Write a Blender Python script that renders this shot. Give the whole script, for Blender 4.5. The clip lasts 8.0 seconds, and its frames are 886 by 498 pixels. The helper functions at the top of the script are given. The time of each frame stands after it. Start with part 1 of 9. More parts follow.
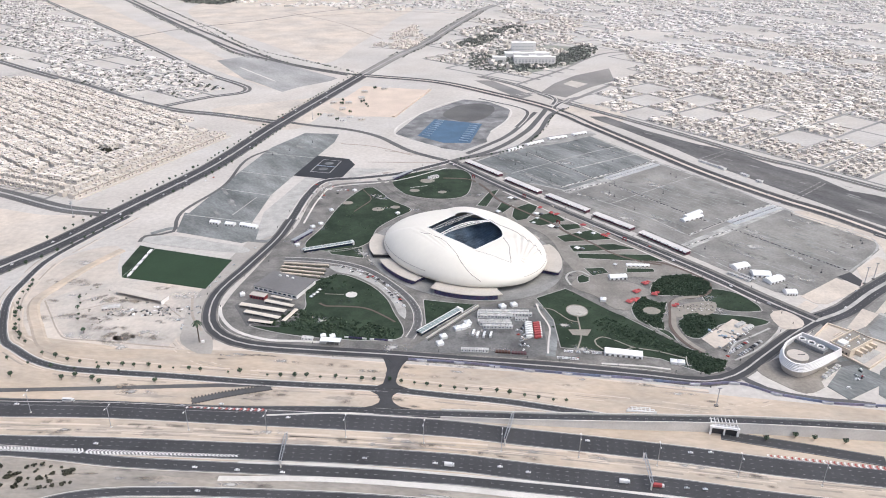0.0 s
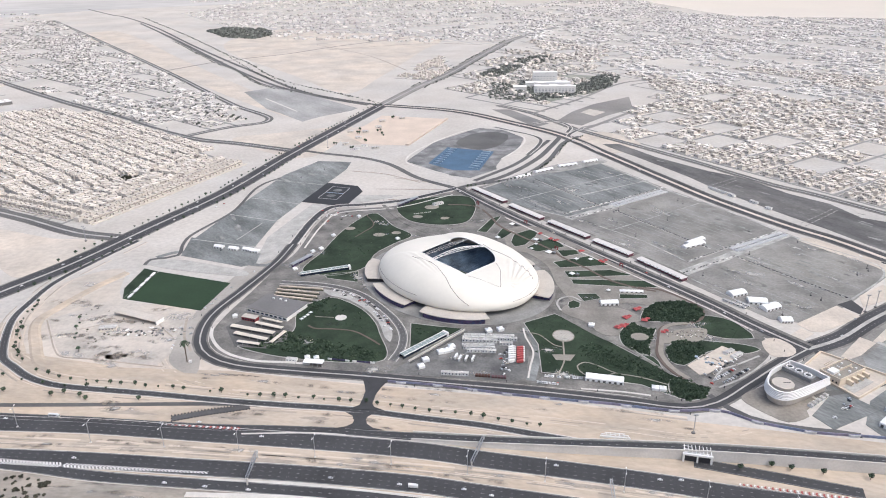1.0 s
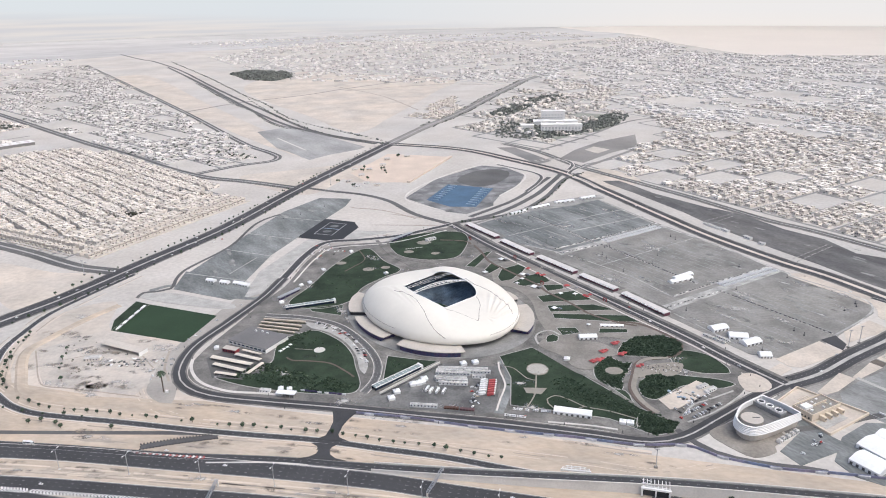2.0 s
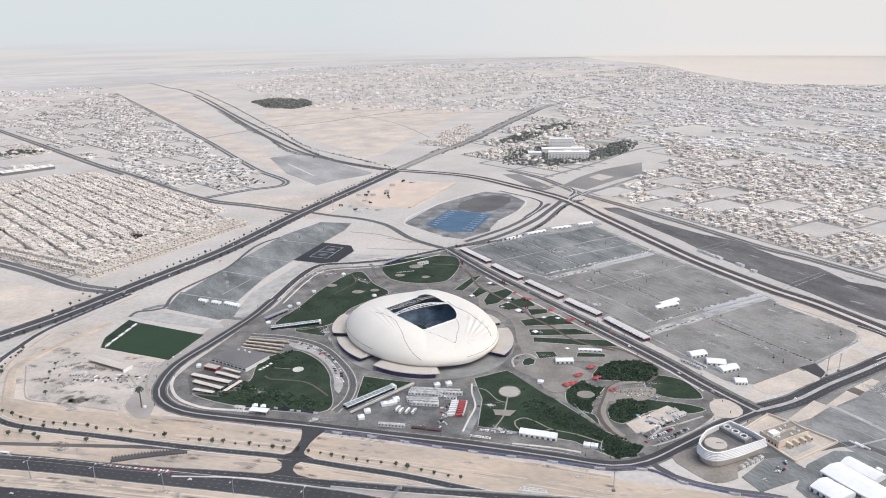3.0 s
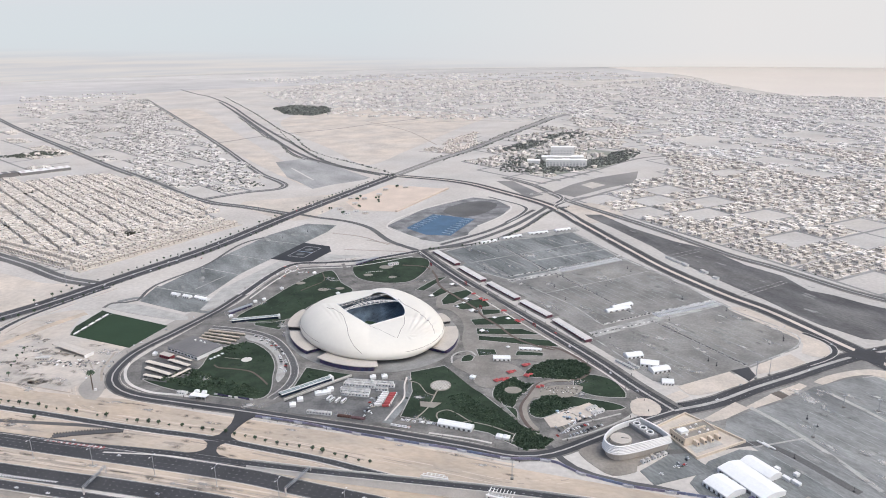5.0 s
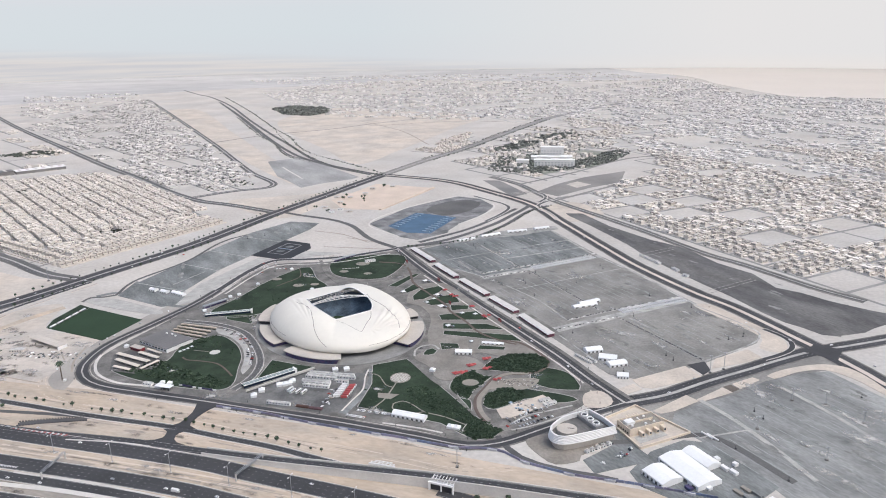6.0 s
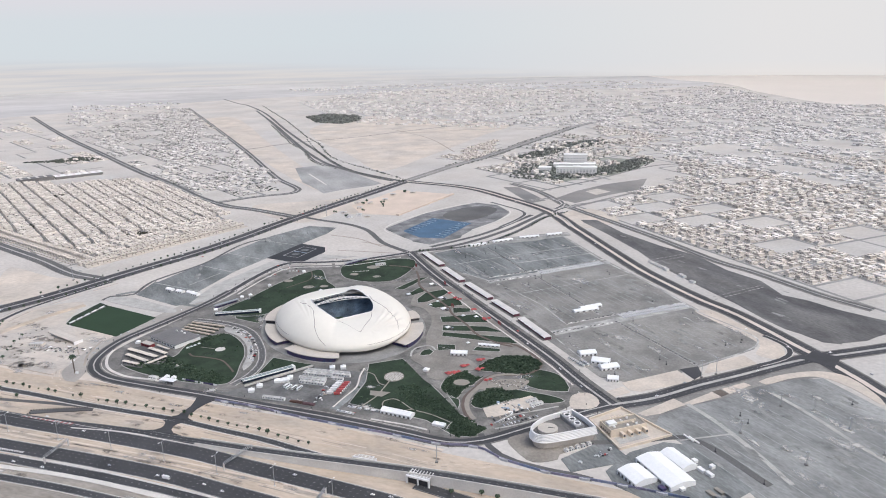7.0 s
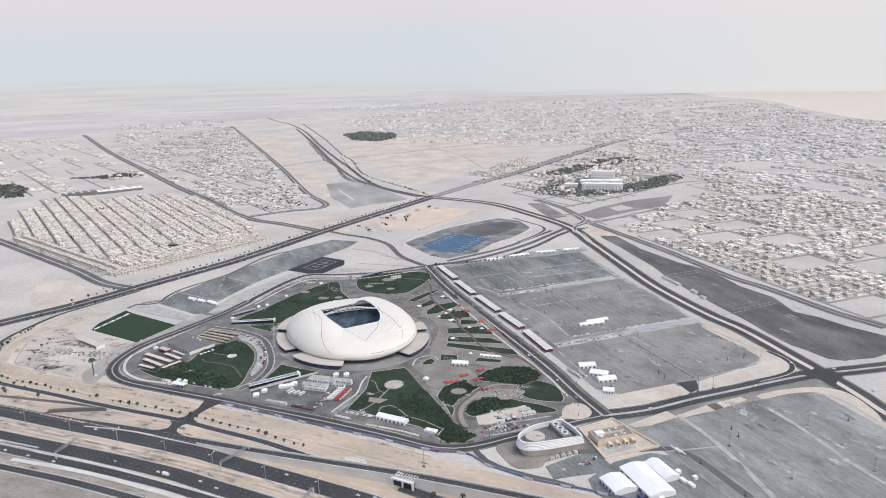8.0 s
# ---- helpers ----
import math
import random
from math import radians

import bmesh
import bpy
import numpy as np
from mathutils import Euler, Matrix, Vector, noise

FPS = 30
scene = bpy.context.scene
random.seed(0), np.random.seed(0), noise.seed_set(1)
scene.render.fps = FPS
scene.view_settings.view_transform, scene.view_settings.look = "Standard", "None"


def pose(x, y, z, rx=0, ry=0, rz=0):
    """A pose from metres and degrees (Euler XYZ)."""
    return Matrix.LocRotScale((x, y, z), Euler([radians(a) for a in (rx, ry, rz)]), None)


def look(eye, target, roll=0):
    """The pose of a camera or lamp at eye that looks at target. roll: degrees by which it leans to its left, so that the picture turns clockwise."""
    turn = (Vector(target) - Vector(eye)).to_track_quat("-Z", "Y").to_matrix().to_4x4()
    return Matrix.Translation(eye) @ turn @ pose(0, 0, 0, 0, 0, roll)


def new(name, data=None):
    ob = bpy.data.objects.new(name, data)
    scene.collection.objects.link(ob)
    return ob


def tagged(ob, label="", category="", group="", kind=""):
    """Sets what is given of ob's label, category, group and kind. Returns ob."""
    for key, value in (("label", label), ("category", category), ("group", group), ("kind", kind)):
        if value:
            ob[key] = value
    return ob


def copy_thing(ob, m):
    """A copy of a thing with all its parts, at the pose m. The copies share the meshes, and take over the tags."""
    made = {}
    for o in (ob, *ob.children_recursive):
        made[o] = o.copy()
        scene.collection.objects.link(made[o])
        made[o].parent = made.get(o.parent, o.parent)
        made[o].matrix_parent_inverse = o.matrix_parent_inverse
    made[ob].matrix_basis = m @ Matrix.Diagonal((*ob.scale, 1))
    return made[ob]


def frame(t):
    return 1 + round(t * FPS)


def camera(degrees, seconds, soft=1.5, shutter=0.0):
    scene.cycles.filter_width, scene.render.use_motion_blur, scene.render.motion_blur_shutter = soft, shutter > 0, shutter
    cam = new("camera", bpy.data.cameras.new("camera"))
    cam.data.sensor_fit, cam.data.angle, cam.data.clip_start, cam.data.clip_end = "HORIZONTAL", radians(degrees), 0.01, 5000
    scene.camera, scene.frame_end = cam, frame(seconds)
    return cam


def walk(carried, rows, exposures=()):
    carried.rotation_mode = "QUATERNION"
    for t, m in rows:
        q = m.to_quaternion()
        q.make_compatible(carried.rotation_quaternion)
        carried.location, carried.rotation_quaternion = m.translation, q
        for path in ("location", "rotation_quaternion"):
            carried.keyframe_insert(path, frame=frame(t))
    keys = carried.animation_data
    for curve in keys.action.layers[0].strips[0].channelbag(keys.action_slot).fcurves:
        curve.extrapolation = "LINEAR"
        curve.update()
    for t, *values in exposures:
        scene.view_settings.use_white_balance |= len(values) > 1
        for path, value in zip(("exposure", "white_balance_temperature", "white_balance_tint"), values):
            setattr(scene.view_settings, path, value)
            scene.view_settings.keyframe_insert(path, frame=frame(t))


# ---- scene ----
cam = camera(63.0, 8.0, soft=1.0)
PATH = [
    (0, 0.00, 0.00, 254.49, 64.605, -0.712, -5.983),
    (0.5, 18.69, -4.49, 253.79, 65.597, -0.267, -4.406),
    (1, 37.32, -9.00, 253.10, 66.944, 0.315, -2.907),
    (1.5, 55.90, -13.54, 252.41, 68.495, 0.767, -1.811),
    (3, 111.34, -27.28, 250.43, 72.264, 1.150, 1.416),
    (3.5, 129.72, -31.90, 249.78, 72.645, 1.082, 2.603),
    (4, 148.05, -36.55, 249.15, 72.840, 0.998, 3.523),
    (4.5, 166.32, -41.22, 248.53, 72.982, 0.946, 4.176),
    (6, 220.84, -55.36, 246.74, 73.145, 0.935, 5.144),
    (6.5, 238.90, -60.11, 246.16, 73.343, 1.020, 6.206),
    (7, 256.92, -64.89, 245.60, 73.863, 1.311, 8.340),
    (7.5, 274.89, -69.70, 245.04, 74.569, 1.568, 10.376),
    (8, 292.80, -74.52, 244.50, 75.347, 1.749, 11.794),
]
walk(cam, [(t, pose(*row)) for t, *row in PATH], [(0.0, 0.53, 6280, 6.5), (1.5, 0.47, 6270, 6.5), (3.0, 0.36, 6250, 6.0), (4.5, 0.33, 6220, 6.0), (6.0, 0.32, 6200, 6.0), (8.0, 0.29, 6160, 6.0)])

# ---- world, sun and exposure ----
world = bpy.data.worlds.new("world")
scene.world = world
world.use_nodes = True
wn, wl = world.node_tree.nodes, world.node_tree.links
sky = wn.new("ShaderNodeTexSky")
sky.sky_type, sky.sun_disc = "NISHITA", False
sky.sun_elevation, sky.sun_rotation = radians(60), radians(112)
sky.dust_density, sky.air_density, sky.ozone_density = 5.0, 1.0, 2.0
wn["Background"].inputs["Strength"].default_value = 0.15
wl.new(sky.outputs[0], wn["Background"].inputs["Color"])
sun = new("sun", bpy.data.lights.new("sun", "SUN"))
sun.data.energy, sun.data.angle, sun.data.color = 0.6, radians(70), (1.0, 0.91, 0.82)
sun.matrix_world = look((0, 0, 0), (-math.sin(radians(112)), -math.cos(radians(112)), -math.tan(radians(60))))

# ---- materials ----
MATS = {}


def mat(name, color, rough=0.85, amount=0.18, big=0.02, small=0.6, bump=0.0, metal=0.0, tint=None, island=0.0, spec=0.3, patch=0.0, streak=None):
    """A surface with stains at one scale and grain at another; streak: the heading along which its stains are drawn out."""
    if name in MATS:
        return MATS[name]
    m = MATS[name] = bpy.data.materials.new(name)
    m.use_nodes = True
    n, l = m.node_tree.nodes, m.node_tree.links
    b = n["Principled BSDF"]
    b.inputs["Roughness"].default_value, b.inputs["Metallic"].default_value = rough, metal
    b.inputs["Specular IOR Level"].default_value = spec
    geo = n.new("ShaderNodeNewGeometry")

    def noisy(scale, detail, low, high):
        t = n.new("ShaderNodeTexNoise")
        t.inputs["Scale"].default_value, t.inputs["Detail"].default_value = scale, detail
        t.inputs["Roughness"].default_value = 0.6
        if streak is None:
            l.new(geo.outputs["Position"], t.inputs["Vector"])
        else:
            turn, drawn = n.new("ShaderNodeVectorRotate"), n.new("ShaderNodeVectorMath")
            turn.rotation_type, turn.inputs["Angle"].default_value = "Z_AXIS", -streak
            drawn.operation, drawn.inputs[1].default_value = "MULTIPLY", (0.42, 1.0, 1.0)
            l.new(geo.outputs["Position"], turn.inputs["Vector"])
            l.new(turn.outputs[0], drawn.inputs[0]), l.new(drawn.outputs[0], t.inputs["Vector"])
        r = n.new("ShaderNodeMapRange")
        r.inputs["From Min"].default_value, r.inputs["From Max"].default_value = 0.32, 0.68
        r.inputs["To Min"].default_value, r.inputs["To Max"].default_value = low, high
        l.new(t.outputs["Fac"], r.inputs["Value"])
        return r.outputs["Result"], t
    f1, _ = noisy(big, 6, 1 - amount, 1 + amount * 0.8)
    f2, t2 = noisy(small, 3, 1 - amount * 0.6, 1 + amount * 0.5)
    mul = n.new("ShaderNodeMath")
    mul.operation = "MULTIPLY"
    l.new(f1, mul.inputs[0]), l.new(f2, mul.inputs[1])
    value = mul.outputs[0]
    if island:
        r = n.new("ShaderNodeMapRange")
        r.inputs["To Min"].default_value, r.inputs["To Max"].default_value = 1 - island, 1 + island * 0.5
        l.new(geo.outputs["Random Per Island"], r.inputs["Value"])
        m2 = n.new("ShaderNodeMath")
        m2.operation = "MULTIPLY"
        l.new(value, m2.inputs[0]), l.new(r.outputs[0], m2.inputs[1])
        value = m2.outputs[0]
    mix = n.new("ShaderNodeVectorMath")
    mix.operation = "SCALE"
    l.new(value, mix.inputs["Scale"])
    if tint:
        fp, _ = noisy(patch or big * 0.6, 5, 0.0, 1.0)
        mc = n.new("ShaderNodeMix")
        mc.data_type = "RGBA"
        mc.inputs["A"].default_value, mc.inputs["B"].default_value = (*color, 1), (*tint, 1)
        if island:
            l.new(geo.outputs["Random Per Island"], mc.inputs["Factor"])
        else:
            l.new(fp, mc.inputs["Factor"])
        l.new(mc.outputs["Result"], mix.inputs[0])
    else:
        mix.inputs[0].default_value = color
    l.new(mix.outputs[0], b.inputs["Base Color"])
    if bump:
        bp = n.new("ShaderNodeBump")
        bp.inputs["Strength"].default_value, bp.inputs["Distance"].default_value = 0.5, bump
        l.new(t2.outputs["Fac"], bp.inputs["Height"])
        l.new(bp.outputs["Normal"], b.inputs["Normal"])
    return m


SAND = mat("sand", (0.575, 0.529, 0.477), 0.95, 0.17, 0.014, 0.25, 0.25, tint=(0.45, 0.43, 0.405), patch=0.007)
SAND_PALE = mat("raked_sand", (0.61, 0.55, 0.485), 0.95, 0.08, 0.03, 0.5, 0.2, tint=(0.58, 0.51, 0.44), patch=0.02)
SAND_ORANGE = mat("orange_sand", (0.60, 0.50, 0.415), 0.95, 0.10, 0.03, 0.5, 0.2)
ASPHALT = mat("dark_asphalt", (0.058, 0.058, 0.061), 0.8, 0.22, 0.03, 1.2)
ASPHALT_OLD = mat("dusty_asphalt", (0.098, 0.098, 0.10), 0.85, 0.22, 0.02, 0.8, tint=(0.135, 0.13, 0.124))
# sandy asphalt for distant roads, aerial haze put into its lighter colour
ASPHALT_FAR = mat("hazed_sandy_asphalt", (0.20, 0.195, 0.19), 0.9, 0.2, 0.01, 0.4, tint=(0.28, 0.26, 0.24))
LOT = mat("parking_asphalt", (0.124, 0.133, 0.132), 0.85, 0.36, 0.05, 0.6, tint=(0.268, 0.276, 0.268), patch=0.02, streak=-1.0)
LOT_PALE = mat("pale_parking_asphalt", (0.19, 0.193, 0.19), 0.85, 0.3, 0.05, 0.6, tint=(0.33, 0.33, 0.316), patch=0.02, streak=-0.9)
LOT_DARK = mat("black_asphalt", (0.085, 0.084, 0.086), 0.85, 0.32, 0.04, 0.5, tint=(0.175, 0.168, 0.16), patch=0.025, streak=-1.05)
COURT = mat("black_court", (0.03, 0.032, 0.036), 0.7, 0.15, 0.05, 0.8)
PAVING = mat("concrete_paving", (0.132, 0.127, 0.12), 0.85, 0.34, 0.07, 0.7, tint=(0.235, 0.222, 0.203), patch=0.06)
CONCRETE = mat("pale_concrete", (0.60, 0.57, 0.53), 0.85, 0.12, 0.05, 1.0)
LANE = mat("dusty_concrete", (0.34, 0.333, 0.316), 0.9, 0.3, 0.08, 0.8, tint=(0.45, 0.44, 0.415), patch=0.08)
CONCRETE_OLD = mat("worn_concrete", (0.42, 0.405, 0.38), 0.9, 0.2, 0.1, 0.9)
GRASS = mat("lawn_grass", (0.023, 0.039, 0.022), 0.95, 0.28, 0.05, 0.9, 0.15, tint=(0.034, 0.052, 0.031), patch=0.05)
TURF = mat("sports_turf", (0.028, 0.053, 0.028), 0.95, 0.12, 0.03, 0.6, 0.05)
LEAF = mat("tree_leaves", (0.045, 0.075, 0.048), 0.9, 0.2, 0.1, 1.5, island=0.35, tint=(0.075, 0.105, 0.066))
LEAF_DRY = mat("dusty_leaves", (0.06, 0.065, 0.045), 0.9, 0.25, 0.1, 1.5, island=0.5, tint=(0.085, 0.08, 0.06))
# leaves of distant trees, greyed in colour as haze would grey them
LEAF_FAR = mat("haze_greyed_leaves", (0.19, 0.205, 0.18), 0.95, 0.2, 0.1, 1.5, island=0.35, tint=(0.29, 0.295, 0.265))
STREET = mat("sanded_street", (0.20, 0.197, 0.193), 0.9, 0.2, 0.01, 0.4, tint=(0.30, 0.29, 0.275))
# street copy for far towns, lightened in colour to stand for haze
STREET_FAR = mat("haze_paled_street", (0.40, 0.39, 0.375), 0.9, 0.15, 0.01, 0.4, tint=(0.47, 0.455, 0.435))
# ground of the far plain, coloured pale grey to merge with the haze
HAZED_PLAIN = mat("hazed_plain", (0.50, 0.485, 0.475), 0.95, 0.14, 0.003, 0.02, tint=(0.43, 0.42, 0.415), patch=0.002, streak=0.25)
BARK = mat("bark", (0.12, 0.09, 0.065), 0.9, 0.2, 0.5, 3.0)
WHITE = mat("white_paint", (0.78, 0.77, 0.75), 0.6, 0.05, 0.1, 1.0)
ROOF = mat("white_roof_membrane", (0.72, 0.685, 0.615), 0.5, 0.03, 0.03, 0.3)
ROOF_GREY = mat("grey_roof", (0.175, 0.17, 0.168), 0.8, 0.12, 0.05, 0.8)
ROOF_BEIGE = mat("beige_roof", (0.52, 0.475, 0.42), 0.8, 0.10, 0.05, 0.8)
MARK = mat("road_marking", (0.40, 0.40, 0.39), 0.7, 0.15, 0.2, 2.0)
MARK_RED = mat("red_marking", (0.42, 0.10, 0.09), 0.7, 0.15, 0.2, 2.0)
HOUSE = mat("house_render", (0.635, 0.574, 0.502), 0.85, 0.10, 0.05, 0.8, island=0.2, tint=(0.82, 0.772, 0.715))
# house render greyed for distance, haze worked into the base colour
HOUSE_FAR = mat("haze_greyed_render", (0.605, 0.572, 0.538), 0.9, 0.10, 0.02, 0.4, island=0.18, tint=(0.79, 0.755, 0.715))
# palest leaf copy, the haze over the far towns painted into it
LEAF_HAZE = mat("haze_paled_leaves", (0.36, 0.36, 0.34), 0.95, 0.2, 0.1, 1.5, island=0.2, tint=(0.44, 0.435, 0.415))
VILLA = mat("villa_render", (0.60, 0.54, 0.475), 0.85, 0.08, 0.05, 0.8, island=0.12, tint=(0.73, 0.675, 0.61))
YARD = mat("house_yards", (0.50, 0.465, 0.42), 0.95, 0.16, 0.05, 0.4, island=0.2, tint=(0.64, 0.59, 0.53))
LEAF_TOWN = mat("garden_leaves", (0.11, 0.125, 0.10), 0.95, 0.2, 0.1, 1.5, island=0.3, tint=(0.20, 0.21, 0.18))
GLASS = mat("dark_glass", (0.02, 0.03, 0.05), 0.15, 0.1, 0.1, 1.0, spec=0.6)
SEAT = mat("dark_blue_seats", (0.085, 0.12, 0.165), 0.7, 0.5, 0.12, 1.5, tint=(0.14, 0.18, 0.22))
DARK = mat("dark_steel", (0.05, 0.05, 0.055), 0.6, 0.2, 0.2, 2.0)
BLUE = mat("blue_court", (0.075, 0.135, 0.21), 0.7, 0.15, 0.05, 0.5)
BLUE_PALE = mat("pale_blue_paint", (0.32, 0.40, 0.48), 0.7, 0.1, 0.05, 0.5)
BANNER = mat("blue_banner", (0.04, 0.06, 0.135), 0.6, 0.4, 0.3, 1.5, tint=(0.085, 0.05, 0.10), patch=0.5)
RED = mat("red_canvas", (0.40, 0.085, 0.085), 0.7, 0.12, 0.2, 1.0)
STEEL = mat("galvanised_steel", (0.42, 0.43, 0.44), 0.45, 0.1, 0.3, 2.0, metal=0.6)
# sea with the reflected sky and haze put into its cream base colour
WATER = mat("sky_pale_sea", (0.60, 0.535, 0.475), 0.3, 0.05, 0.002, 0.05, spec=0.5)

# ---- building helpers ----


def mesh_ob(name, bm, material, parent=None, smooth=False):
    me = bpy.data.meshes.new(name)
    bm.normal_update()
    bm.to_mesh(me)
    bm.free()
    me.materials.append(material)
    if smooth:
        for p in me.polygons:
            p.use_smooth = True
    ob = new(name, me)
    if parent:
        ob.parent = parent
    return ob


def part(name, bm, material, parent, label="", smooth=False):
    ob = mesh_ob(name, bm, material, parent, smooth)
    return tagged(ob, label) if label else ob


def arrays(name, verts, faces, material, smooth=False):
    me = bpy.data.meshes.new(name)
    me.from_pydata([tuple(v) for v in verts], [], [tuple(f) for f in faces])
    me.materials.append(material)
    if smooth:
        for p in me.polygons:
            p.use_smooth = True
    return new(name, me)


def glide(pts, step=6.0, closed=False):
    """A smooth line through the points of the plan (centripetal at the ends)."""
    p = [Vector((*q, 0)) if len(q) == 2 else Vector(q) for q in pts]
    n = len(p)
    out = []
    for i in range(n if closed else n - 1):
        a, b = p[i], p[(i + 1) % n]
        z0 = p[i - 1] if (closed or i > 0) else a * 2 - b
        z1 = p[(i + 2) % n] if (closed or i + 2 < n) else b * 2 - a
        d = (b - a).length
        m0 = (b - z0) * (d / max(1e-6, (a - z0).length + d))
        m1 = (z1 - a) * (d / max(1e-6, (z1 - b).length + d))
        k = max(1, int(d / step))
        for j in range(k):
            t = j / k
            out.append(a * (2 * t**3 - 3 * t**2 + 1) + m0 * (t**3 - 2 * t**2 + t) + b * (3 * t**2 - 2 * t**3) + m1 * (t**3 - t**2))
    if not closed:
        out.append(p[-1].copy())
    return out


def inside(x, y, poly):
    hit = False
    j = len(poly) - 1
    for i in range(len(poly)):
        (xi, yi), (xj, yj) = poly[i][:2], poly[j][:2]
        if (yi > y) != (yj > y) and x < (xj - xi) * (y - yi) / (yj - yi) + xi:
            hit = not hit
        j = i
    return hit


def slab_bm(line, z, thick=0.3, bm=None):
    """A flat plate with an edge over a closed outline of the plan."""
    bm = bm or bmesh.new()
    top = [bm.verts.new((p[0], p[1], z)) for p in line]
    low = [bm.verts.new((p[0], p[1], z - thick)) for p in line]
    f = bm.faces.new(top)
    f.normal_update()
    if f.normal.z < 0:
        f.normal_flip()
    n = len(top)
    for i in range(n):
        bm.faces.new((top[i], low[i], low[(i + 1) % n], top[(i + 1) % n]))
    bmesh.ops.triangulate(bm, faces=[f])
    bmesh.ops.recalc_face_normals(bm, faces=bm.faces[:])
    return bm


LAYERS = [0]


def slab(name, pts, z, material, label, category, round_=True, kind="structure", thick=0.3):
    LAYERS[0] += 1
    z += 0.0013 * (LAYERS[0] % 61)
    line = glide(pts, 4.0, True) if round_ else pts
    ob = tagged(mesh_ob(name, slab_bm(line, z, thick), material), label, category, kind=kind)
    if material is GRASS:
        edge = [Vector((p[0], p[1], 0)) for p in line]
        part("kerb", strip(bmesh.new(), edge + edge[:1], 0.3, -0.3, z + 0.07, 0.2), CONCRETE_OLD, ob, "pale stone edging")
    return ob


def sides(line):
    """The unit normals to the left of a line of the plan."""
    out = []
    for i in range(len(line)):
        d = line[min(i + 1, len(line) - 1)] - line[max(i - 1, 0)]
        d.z = 0
        d.normalize()
        out.append(Vector((-d.y, d.x, 0)))
    return out


def strip(bm, line, left, right, z, thick=0.25):
    """A ribbon between two offsets from a line."""
    ns = sides(line)
    rows = []
    for p, s in zip(line, ns):
        a, b = p + s * left, p + s * right
        rows.append([bm.verts.new((a.x, a.y, p.z + z)), bm.verts.new((b.x, b.y, p.z + z)), bm.verts.new((b.x, b.y, p.z + z - thick)), bm.verts.new((a.x, a.y, p.z + z - thick))])
    for r, q in zip(rows, rows[1:]):
        bm.faces.new((r[1], q[1], q[0], r[0]))
        bm.faces.new((r[2], q[2], q[1], r[1]))
        bm.faces.new((r[0], q[0], q[3], r[3]))
    return bm


def dashes(bm, line, off, z, dash, gap, width):
    """Broken line along a road."""
    ns = sides(line)
    run, on = 0.0, True
    for i in range(len(line) - 1):
        a, b = line[i], line[i + 1]
        d = (b - a).length
        pos = 0.0
        while pos < d:
            todo = (dash if on else gap) - run
            go = min(todo, d - pos)
            if on and go > 0.05:
                u = (b - a) / d
                s = ns[i] * off
                w = ns[i] * width * 0.5
                p, q = a + u * pos + s, a + u * (pos + go) + s
                f = [bm.verts.new((v.x, v.y, v.z + z)) for v in (p - w, q - w, q + w, p + w)]
                bm.faces.new(f)
            pos += go
            run += go
            if run >= (dash if on else gap) - 1e-6:
                run, on = 0.0, not on


def road(name, pts, width, z, material, label, lanes=0, edge=True, kerb=0.0, step=6.0):
    """A carriageway, with kerbs and painted lines as parts."""
    LAYERS[0] += 1
    z += 0.0013 * (LAYERS[0] % 61)
    line = glide(pts, step)
    ob = tagged(mesh_ob(name, strip(bmesh.new(), line, width / 2, -width / 2, z), material), label, "road", kind="structure")
    if kerb:
        bm = bmesh.new()
        strip(bm, line, width / 2 + kerb, width / 2, z + 0.08, 0.4)
        strip(bm, line, -width / 2, -width / 2 - kerb, z + 0.08, 0.4)
        part("kerb", bm, CONCRETE, ob, "pale concrete kerb")
    if lanes:
        bm = bmesh.new()
        for k in range(1, lanes):
            dashes(bm, line, width * (k / lanes - 0.5), z + 0.03, 1.6, 3.2, 0.11)
        if edge:
            for s in (-1, 1):
                strip(bm, line, s * (width / 2 - 0.5) + 0.09, s * (width / 2 - 0.5) - 0.09, z + 0.03, 0.01)
        part("lane_marking", bm, MARK, ob, "white painted lane lines")
    return ob


def dual(name, pts, lane, median, z, material, label, lanes=3, verge=2.0):
    """Two carriageways with a raised median and pale shoulders."""
    LAYERS[0] += 1
    z += 0.0013 * (LAYERS[0] % 61)
    line = glide(pts, 8.0)
    out = median / 2 + lane
    ob = tagged(mesh_ob(name, strip(bmesh.new(), line, out + verge, -out - verge, z), PAVING), label, "road", kind="structure")
    for s in (-1, 1):
        lo, hi = sorted((s * median / 2, s * out))
        part("carriageway", strip(bmesh.new(), line, hi, lo, z + 0.05), material, ob, "dark asphalt carriageway")
        bm = bmesh.new()
        for k in range(1, lanes):
            dashes(bm, line, s * (median / 2 + lane * k / lanes), z + 0.08, 1.6, 3.2, 0.11)
        part("lane_marking", bm, MARK, ob, "white broken lane lines")
    bm = strip(bmesh.new(), line, median / 2, -median / 2, z + 0.12, 0.2)
    part("median", bm, SAND_PALE if median > 3 else CONCRETE_OLD, ob, "pale median strip")
    return ob


